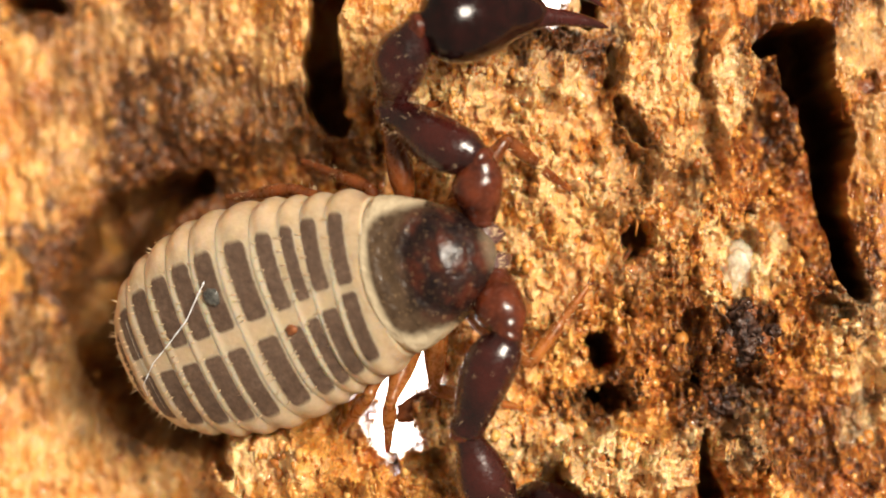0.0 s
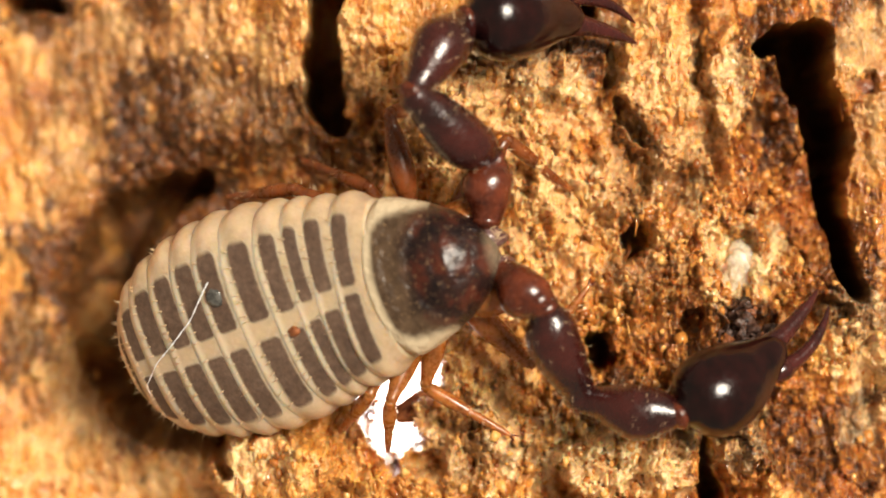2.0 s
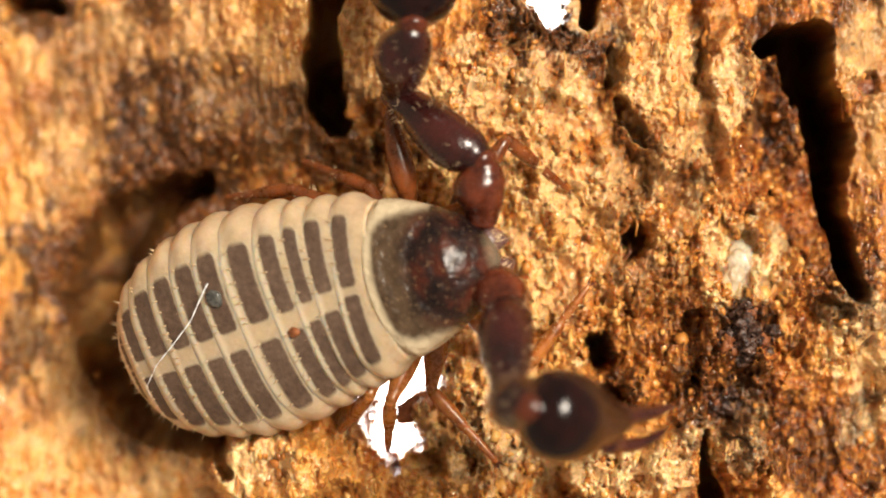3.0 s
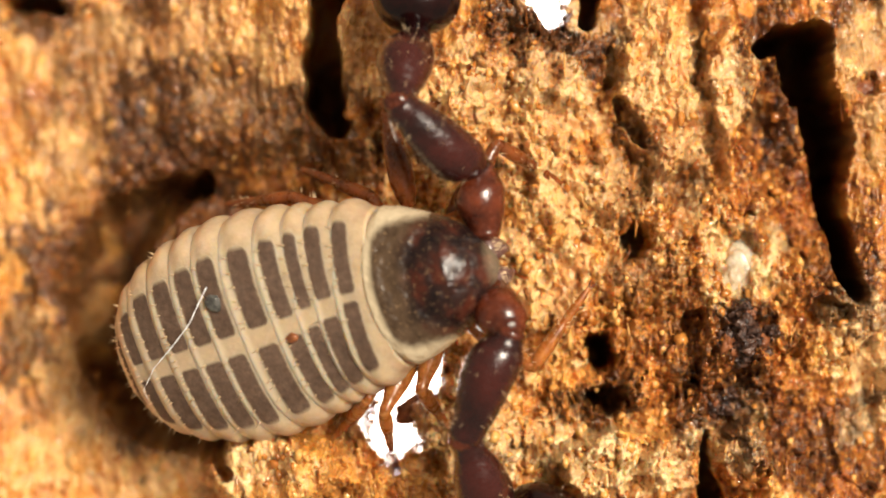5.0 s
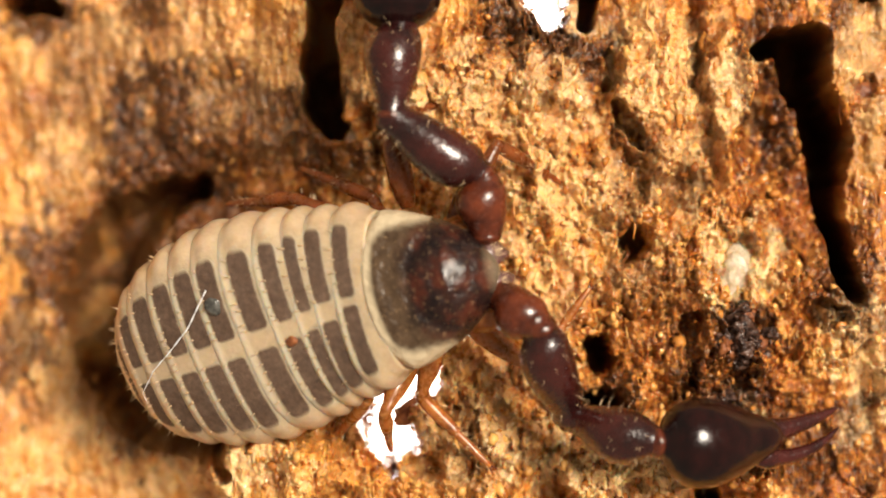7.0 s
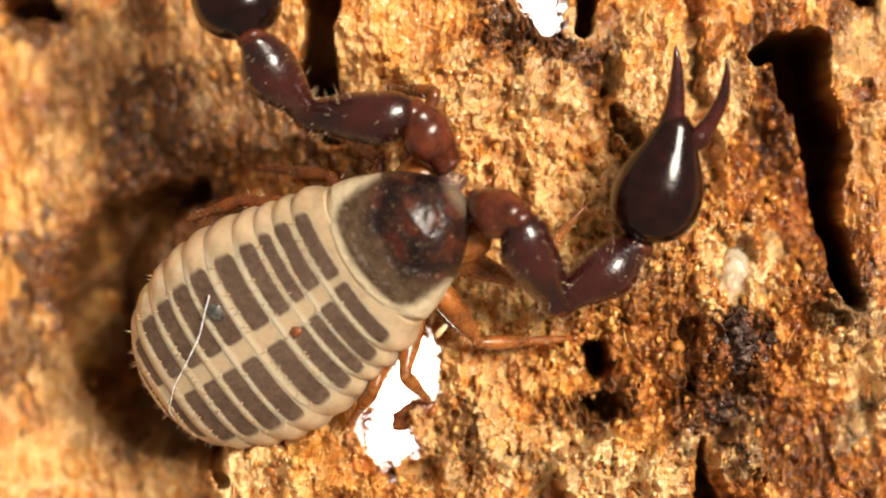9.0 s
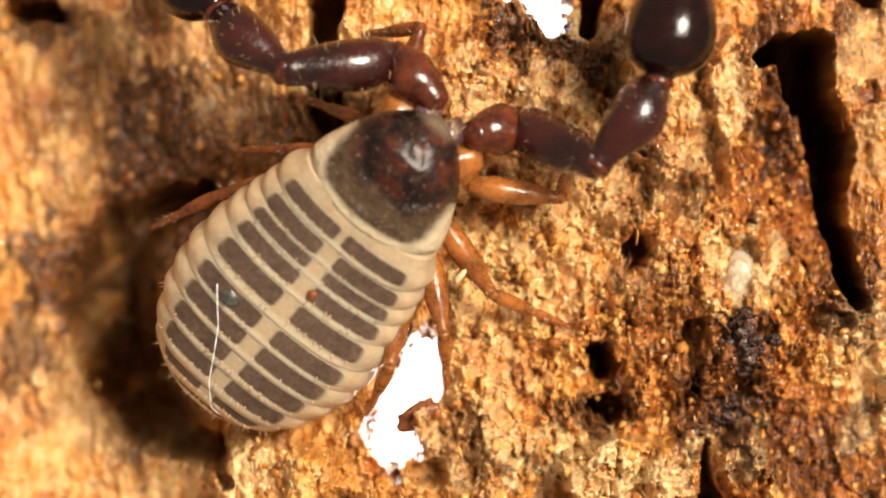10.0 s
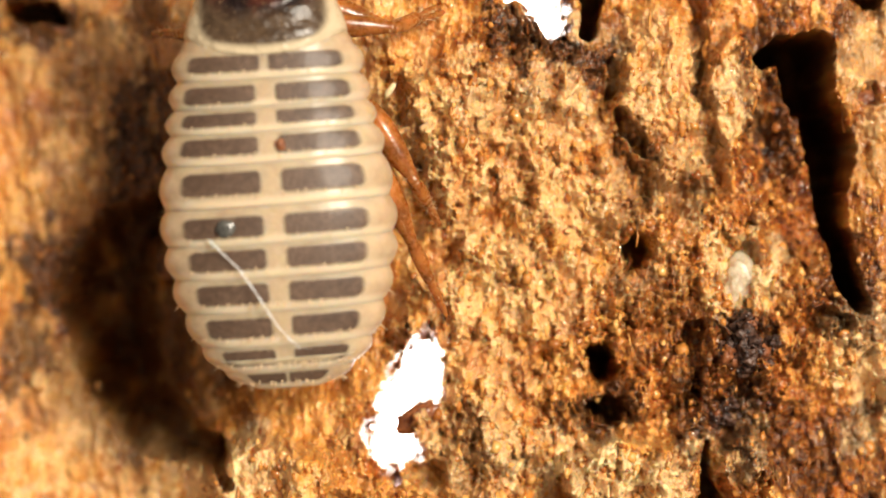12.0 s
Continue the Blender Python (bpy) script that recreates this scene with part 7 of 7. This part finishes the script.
    walk(legs['R1'][0], [
        (0, put(81, 132, -95, -21.2, -10.5, -57.8)), (0.1, put(81, 131, -94, -21.2, -10.5, -57.9)), (0.2, put(81, 131, -94, -21.2, -10.4, -57.7)), (0.3, put(81, 131, -94, -21.2, -10.4, -57.5)),
        (0.6, put(79, 131, -94, -21.3, -10.4, -57.2)), (1.2, put(77, 129, -94, -21.1, -10.5, -58.0)), (2, put(75, 128, -94, -21.3, -10.4, -57.0)), (2.4, put(75, 128, -94, -21.4, -10.3, -56.6)),
        (2.6, put(75, 128, -94, -21.4, -10.3, -56.5)), (2.8, put(74, 128, -94, -21.5, -10.3, -56.2)), (3.2, put(73, 127, -94, -21.6, -10.2, -55.4)), (4, put(73, 127, -94, -21.9, -10.0, -53.6)),
        (4.8, put(73, 128, -94, -22.3, -9.7, -51.7)), (6, put(70, 127, -93, -22.5, -9.5, -50.4)), (6.2, put(70, 127, -93, -22.5, -9.5, -50.2)), (6.4, put(70, 127, -93, -22.6, -9.4, -49.8)),
        (6.7, put(69, 126, -93, -22.6, -9.4, -49.4)), (7.2, put(69, 126, -93, -22.8, -9.3, -48.5)), (8, put(74, 127, -93, -20.7, -10.0, -58.8)), (8.8, put(82, 128, -93, -18.7, -9.9, -67.8)),
        (9, put(56, 116, -91, -21.5, -9.9, -55.1)), (9.4, put(59, 119, -92, -21.6, -12.4, -60.1)), (9.7, put(89, 149, -99, -25.3, -9.4, -41.2)), (10, put(109, 150, -99, -12.8, -11.3, -56.4)),
        (10.4, put(91, 129, -94, 16.2, -5.9, -72.0)), (10.7, put(62, 120, -92, 14.6, -4.5, -76.4)), (11, put(101, 136, -97, 23.9, 2.6, -68.7)), (11.2, put(62, 120, -92, 24.0, 3.1, -73.8)),
        (11.4, put(68, 121, -93, 24.0, 4.0, -81.4)), (11.6, put(55, 117, -91, 26.3, 6.0, -69.0)), (11.8, put(51, 119, -91, 15.0, 5.3, -84.2)), (12, put(62, 120, -92, -6.2, 4.8, -112.0))])
    walk(legs['R1'][1], [
        (0, put(211, 201, -151, -9.7, 7.6, 37.7)), (0.1, put(211, 201, -151, -9.7, 7.6, 37.7)), (0.2, put(211, 201, -151, -9.7, 7.6, 37.7)), (0.3, put(210, 202, -151, -9.7, 7.6, 37.8)),
        (0.6, put(208, 202, -151, -9.7, 7.6, 37.9)), (1.2, put(208, 198, -150, -9.7, 7.6, 38.0)), (2, put(205, 200, -150, -9.6, 7.7, 38.4)), (2.4, put(203, 200, -150, -9.6, 7.7, 38.4)),
        (2.6, put(203, 201, -151, -9.6, 7.7, 38.5)), (2.8, put(202, 201, -151, -9.6, 7.7, 38.6)), (3.2, put(200, 202, -151, -9.6, 7.8, 38.8)), (4, put(197, 206, -152, -9.4, 7.9, 39.7)),
        (4.8, put(194, 211, -153, -9.3, 8.1, 40.8)), (6, put(189, 212, -153, -9.3, 8.1, 41.0)), (6.2, put(189, 212, -153, -9.2, 8.1, 41.1)), (6.4, put(188, 213, -153, -9.2, 8.2, 41.1)),
        (6.7, put(187, 213, -153, -9.2, 8.2, 41.2)), (7.2, put(185, 215, -154, -9.2, 8.2, 41.4)), (8, put(205, 195, -148, -10.2, 5.7, 29.0)), (8.8, put(223, 176, -143, -10.2, 3.2, 17.3)),
        (9, put(182, 192, -148, -11.6, 3.1, 14.7)), (9.4, put(193, 181, -148, -36.2, 4.6, 19.1)), (9.7, put(191, 249, -166, -45.1, 5.1, 20.6)), (10, put(241, 229, -133, -56.0, 4.9, 21.0)),
        (10.4, put(233, 180, -50, -53.1, 0.7, -11.7)), (10.7, put(210, 159, -52, -54.1, 3.3, -22.5)), (11, put(237, 185, -33, -53.9, 6.8, -12.1)), (11.2, put(201, 157, -28, -37.7, 7.1, -7.6)),
        (11.4, put(211, 138, -29, -38.8, 7.5, -11.4)), (11.6, put(189, 161, -22, -57.2, 7.1, -45.0)), (11.8, put(203, 130, -51, -51.5, 6.4, -48.9)), (12, put(208, 62, -109, -52.6, 6.3, -72.4))])
    walk(legs['R2'][0], [
        (0, put(65, 83, -94, -10.9, -11.7, -107.8)), (0.1, put(65, 83, -94, -10.9, -11.7, -108.1)), (0.2, put(64, 84, -94, -9.1, -11.7, -108.0)), (0.3, put(60, 85, -94, -10.7, -11.7, -107.9)),
        (0.6, put(61, 84, -94, -11.1, -11.8, -107.2)), (1.2, put(62, 85, -94, -10.8, -11.7, -108.7)), (2, put(60, 91, -95, -9.1, -11.0, -117.3)), (2.4, put(61, 86, -94, -10.4, -11.5, -110.6)),
        (2.6, put(61, 86, -94, -10.4, -11.5, -110.5)), (2.8, put(60, 86, -94, -10.4, -11.6, -110.3)), (3.2, put(59, 88, -95, -10.0, -11.4, -112.6)), (4, put(51, 94, -96, 5.1, -11.1, -115.9)),
        (4.8, put(53, 95, -96, 19.5, -10.8, -118.7)), (6, put(50, 98, -97, 19.6, -10.7, -119.6)), (6.2, put(49, 98, -97, 19.6, -10.8, -119.3)), (6.4, put(53, 94, -96, -0.8, -10.9, -117.8)),
        (6.7, put(57, 93, -96, -8.9, -10.9, -117.9)), (7.2, put(55, 93, -96, -9.0, -11.0, -117.4)), (8, put(51, 83, -94, -0.8, -11.5, -100.9)), (8.8, put(80, 75, -92, 5.3, -10.7, -89.2)),
        (9, put(77, 74, -92, -15.5, -12.0, -86.1)), (9.4, put(99, 74, -92, -12.6, -14.1, -97.9)), (9.7, put(91, 75, -92, -10.7, -14.2, -92.3)), (10, put(110, 70, -91, -5.8, -13.0, -104.7)),
        (10.4, put(109, 78, -93, 19.8, -6.4, -79.1)), (10.7, put(95, 75, -92, -18.7, -6.5, -94.8)), (11, put(117, 78, -95, 23.5, 0.9, -82.7)), (11.2, put(101, 76, -93, 23.5, 1.7, -85.6)),
        (11.4, put(106, 74, -94, 23.3, 2.6, -93.1)), (11.6, put(117, 70, -95, 23.7, 2.8, -101.5)), (11.8, put(109, 70, -94, 18.2, 3.5, -108.2)), (12, put(62, 79, -91, -3.4, 5.7, -96.9))])
    walk(legs['R2'][1], [
        (0, put(211, 30, -123, -35.0, -5.7, -27.0)), (0.1, put(211, 29, -123, -35.0, -5.7, -27.0)), (0.2, put(210, 31, -118, -35.8, -7.7, -38.1)), (0.3, put(206, 32, -123, -33.0, -8.9, -45.8)),
        (0.6, put(208, 32, -124, -21.4, -7.0, -34.1)), (1.2, put(207, 29, -123, -21.4, -6.9, -34.0)), (2, put(197, 15, -120, -8.9, -8.5, -43.5)), (2.4, put(205, 26, -122, -5.4, -11.1, -63.9)),
        (2.6, put(205, 26, -122, -5.4, -11.1, -63.8)), (2.8, put(204, 27, -122, -5.4, -11.1, -63.7)), (3.2, put(201, 23, -122, -6.5, -10.5, -58.1)), (4, put(194, 28, -82, -45.7, -10.8, -61.4)),
        (4.8, put(188, 33, -45, -64.4, -11.4, -67.4)), (6, put(184, 33, -45, -64.5, -11.4, -67.2)), (6.2, put(184, 34, -45, -64.5, -11.4, -67.1)), (6.4, put(193, 20, -98, -39.4, -10.3, -56.2)),
        (6.7, put(193, 16, -120, -6.7, -10.4, -57.0)), (7.2, put(191, 17, -120, -6.7, -10.4, -56.9)), (8, put(206, 52, -96, -42.6, -8.6, -46.9)), (8.8, put(237, 80, -78, -50.9, -4.7, -25.9)),
        (9, put(230, 76, -133, -30.0, -6.4, -31.9)), (9.4, put(251, 45, -125, -31.8, -8.3, -34.9)), (9.7, put(246, 62, -121, -41.3, -12.5, -61.5)), (10, put(261, 27, -106, -38.7, -12.8, -71.5)),
        (10.4, put(254, 112, -40, -54.7, -1.6, -30.0)), (10.7, put(244, 56, -143, -17.5, -1.7, -56.1)), (11, put(261, 96, -32, -56.5, 6.7, -16.0)), (11.2, put(245, 85, -30, -67.7, 5.8, -45.3)),
        (11.4, put(251, 63, -31, -66.9, 6.9, -48.7)), (11.6, put(258, 38, -31, -64.4, 7.0, -49.0)), (11.8, put(250, 20, -44, -67.6, 5.8, -74.8)), (12, put(219, 60, -100, -56.8, 6.2, -61.7))])
    walk(legs['R3'][0], [
        (0, put(87, 42, -96, 24.3, -10.2, -124.7)), (0.1, put(87, 42, -96, 24.4, -10.1, -125.0)), (0.2, put(87, 42, -96, 24.4, -10.1, -124.9)), (0.3, put(86, 42, -96, 24.3, -10.2, -124.7)),
        (0.6, put(85, 43, -96, 24.4, -10.1, -125.1)), (1.2, put(87, 42, -96, 24.6, -10.0, -126.4)), (2, put(85, 44, -96, 24.6, -10.0, -126.3)), (2.4, put(85, 44, -96, 24.6, -10.0, -126.4)),
        (2.6, put(84, 44, -96, 24.6, -10.0, -126.3)), (2.8, put(84, 45, -96, 24.6, -10.0, -126.2)), (3.2, put(82, 46, -97, 24.6, -10.0, -126.3)), (4, put(87, 43, -96, 26.5, -9.9, -127.1)),
        (4.8, put(91, 40, -95, 28.0, -9.8, -127.3)), (6, put(89, 43, -96, 28.2, -9.7, -128.2)), (6.2, put(88, 43, -96, 28.1, -9.8, -128.0)), (6.4, put(87, 43, -96, 28.1, -9.8, -127.7)),
        (6.7, put(87, 44, -96, 28.1, -9.8, -127.9)), (7.2, put(85, 45, -96, 28.0, -9.8, -127.5)), (8, put(84, 45, -96, 15.2, -9.4, -127.2)), (8.8, put(99, 35, -94, -8.3, -8.6, -126.6)),
        (9, put(92, 43, -96, 29.9, -8.8, -133.2)), (9.4, put(112, 25, -92, 26.6, -10.1, -135.1)), (9.7, put(93, 38, -95, 19.4, -11.6, -125.9)), (10, put(119, 19, -91, 18.6, -10.6, -128.8)),
        (10.4, put(128, 9, -91, 8.5, -6.3, -135.5)), (10.7, put(119, 17, -92, 30.9, -8.5, -138.4)), (11, put(159, -21, -98, 25.4, -4.9, -133.9)), (11.2, put(153, -12, -98, 13.3, -3.8, -132.0)),
        (11.4, put(157, -24, -100, 12.6, -3.1, -137.1)), (11.6, put(168, -52, -103, 12.6, -2.4, -143.6)), (11.8, put(131, 3, -95, -0.0, 0.2, -139.2)), (12, put(164, -71, -104, -8.2, 1.1, -151.8))])
    walk(legs['R3'][1], [
        (0, put(212, -31, -32, -54.7, -11.6, -109.2)), (0.1, put(211, -31, -31, -54.7, -11.6, -109.2)), (0.2, put(211, -31, -32, -54.7, -11.6, -109.1)), (0.3, put(211, -30, -32, -54.7, -11.6, -109.1)),
        (0.6, put(210, -31, -32, -54.8, -11.7, -108.9)), (1.2, put(210, -34, -31, -54.8, -11.7, -108.8)), (2, put(208, -32, -31, -54.9, -11.7, -108.4)), (2.4, put(207, -32, -31, -54.9, -11.7, -108.4)),
        (2.6, put(207, -32, -31, -54.9, -11.7, -108.3)), (2.8, put(207, -31, -32, -54.9, -11.7, -108.2)), (3.2, put(205, -30, -32, -55.0, -11.7, -108.0)), (4, put(207, -33, -26, -59.5, -12.0, -102.4)),
        (4.8, put(210, -34, -22, -63.9, -12.2, -95.5)), (6, put(206, -34, -22, -63.9, -12.2, -95.3)), (6.2, put(206, -33, -22, -64.0, -12.3, -95.2)), (6.4, put(205, -32, -23, -64.0, -12.3, -95.1)),
        (6.7, put(204, -32, -23, -64.0, -12.3, -95.0)), (7.2, put(203, -30, -23, -64.0, -12.3, -94.9)), (8, put(210, -41, -55, -37.3, -10.3, -118.2)), (8.8, put(222, -61, -116, 7.3, -7.9, -133.1)),
        (9, put(200, -42, -18, -67.6, -11.9, -84.2)), (9.4, put(221, -67, -22, -73.0, -14.1, -81.2)), (9.7, put(220, -41, -44, -49.8, -11.0, -130.0)), (10, put(242, -67, -41, -44.3, -9.1, -137.7)),
        (10.4, put(240, -101, -67, -20.7, -5.6, -146.2)), (10.7, put(218, -76, -12, -59.6, -8.0, -115.1)), (11, put(266, -116, -30, -46.0, -4.4, -128.7)), (11.2, put(269, -113, -62, -28.8, -4.2, -136.3)),
        (11.4, put(263, -135, -66, -29.9, -3.4, -139.6)), (11.6, put(261, -175, -69, -28.9, -2.4, -143.7)), (11.8, put(234, -117, -95, -49.3, -0.1, -142.1)), (12, put(238, -208, -126, -67.2, 0.9, -153.1))])
    walk(legs['R4'][0], [
        (0, put(63, 4, -99, 18.3, -10.4, -122.9)), (0.1, put(63, 5, -100, 18.4, -10.3, -123.3)), (0.2, put(63, 5, -100, 18.4, -10.3, -123.2)), (0.3, put(62, 5, -100, 18.4, -10.4, -123.0)),
        (0.6, put(62, 6, -100, 18.5, -10.3, -123.5)), (1.2, put(64, 6, -100, 18.8, -10.1, -125.2)), (2, put(63, 7, -100, 18.8, -10.1, -125.1)), (2.4, put(62, 8, -100, 18.7, -10.1, -125.2)),
        (2.6, put(61, 8, -100, 18.6, -10.1, -125.0)), (2.8, put(61, 8, -100, 18.6, -10.1, -124.9)), (3.2, put(59, 9, -101, 18.6, -10.1, -124.9)), (4, put(59, 10, -101, 18.3, -10.1, -125.4)),
        (4.8, put(57, 11, -101, 17.9, -10.1, -125.1)), (6, put(55, 14, -102, 18.5, -9.9, -126.4)), (6.2, put(55, 14, -102, 18.4, -10.0, -126.1)), (6.4, put(54, 14, -102, 18.3, -10.0, -125.6)),
        (6.7, put(53, 15, -102, 18.3, -10.0, -126.0)), (7.2, put(51, 15, -102, 18.4, -10.1, -125.3)), (8, put(71, 8, -100, 21.5, -9.0, -130.2)), (8.8, put(93, -6, -97, 25.1, -7.6, -135.2)),
        (9, put(93, -1, -98, 26.3, -7.8, -140.0)), (9.4, put(109, -19, -95, 24.8, -8.7, -142.5)), (9.7, put(115, -26, -93, 23.8, -8.1, -145.7)), (10, put(129, -49, -88, 23.6, -6.8, -150.2)),
        (10.4, put(126, -41, -91, 16.9, -5.7, -144.7)), (10.7, put(143, -72, -90, 11.8, -8.3, -149.1)), (11, put(153, -98, -96, -9.8, -6.2, -152.4)), (11.2, put(140, -55, -95, -12.3, -4.5, -138.5)),
        (11.4, put(143, -65, -97, -13.7, -3.9, -144.2)), (11.6, put(153, -95, -100, -13.1, -3.3, -151.2)), (11.8, put(166, -144, -105, -20.8, -1.7, -156.9)), (12, put(172, -170, -109, -21.0, 0.3, -158.8))])
    walk(legs['R4'][1], [
        (0, put(194, -70, -51, -48.7, -7.1, -144.9)), (0.1, put(193, -70, -51, -48.7, -7.1, -144.9)), (0.2, put(193, -70, -51, -48.7, -7.1, -144.9)), (0.3, put(193, -69, -51, -48.7, -7.2, -144.8)),
        (0.6, put(192, -70, -50, -48.7, -7.2, -144.7)), (1.2, put(192, -73, -50, -48.7, -7.2, -144.6)), (2, put(190, -71, -50, -48.7, -7.3, -144.2)), (2.4, put(189, -71, -50, -48.7, -7.3, -144.2)),
        (2.6, put(189, -71, -51, -48.8, -7.3, -144.1)), (2.8, put(189, -70, -51, -48.8, -7.3, -144.0)), (3.2, put(187, -69, -51, -48.8, -7.3, -143.8)), (4, put(186, -69, -52, -48.6, -7.3, -144.1)),
        (4.8, put(185, -69, -53, -48.4, -7.2, -144.4)), (6, put(181, -68, -52, -48.5, -7.3, -144.2)), (6.2, put(181, -67, -52, -48.5, -7.3, -144.1)), (6.4, put(181, -66, -53, -48.5, -7.3, -144.0)),
        (6.7, put(180, -66, -53, -48.5, -7.3, -143.9)), (7.2, put(179, -64, -53, -48.5, -7.3, -143.8)), (8, put(189, -80, -43, -47.9, -5.5, -152.1)), (8.8, put(200, -101, -30, -48.0, -3.7, -160.0)),
        (9, put(191, -104, -29, -50.5, -4.2, -159.6)), (9.4, put(205, -127, -29, -50.6, -5.6, -156.8)), (9.7, put(204, -140, -30, -46.8, -4.3, -162.8)), (10, put(208, -171, -25, -42.3, -3.6, -164.8)),
        (10.4, put(217, -162, -45, -24.3, -3.9, -164.0)), (10.7, put(227, -202, -58, -25.2, -7.9, -157.9)), (11, put(222, -237, -123, -1.8, -6.8, -165.2)), (11.2, put(240, -173, -129, -3.5, -6.2, -159.9)),
        (11.4, put(231, -191, -134, -4.9, -5.8, -163.2)), (11.6, put(225, -231, -136, -5.3, -4.9, -167.1)), (11.8, put(222, -280, -161, -5.7, -2.8, -167.5)), (12, put(226, -307, -165, -40.8, 0.3, -158.6))])


motions()
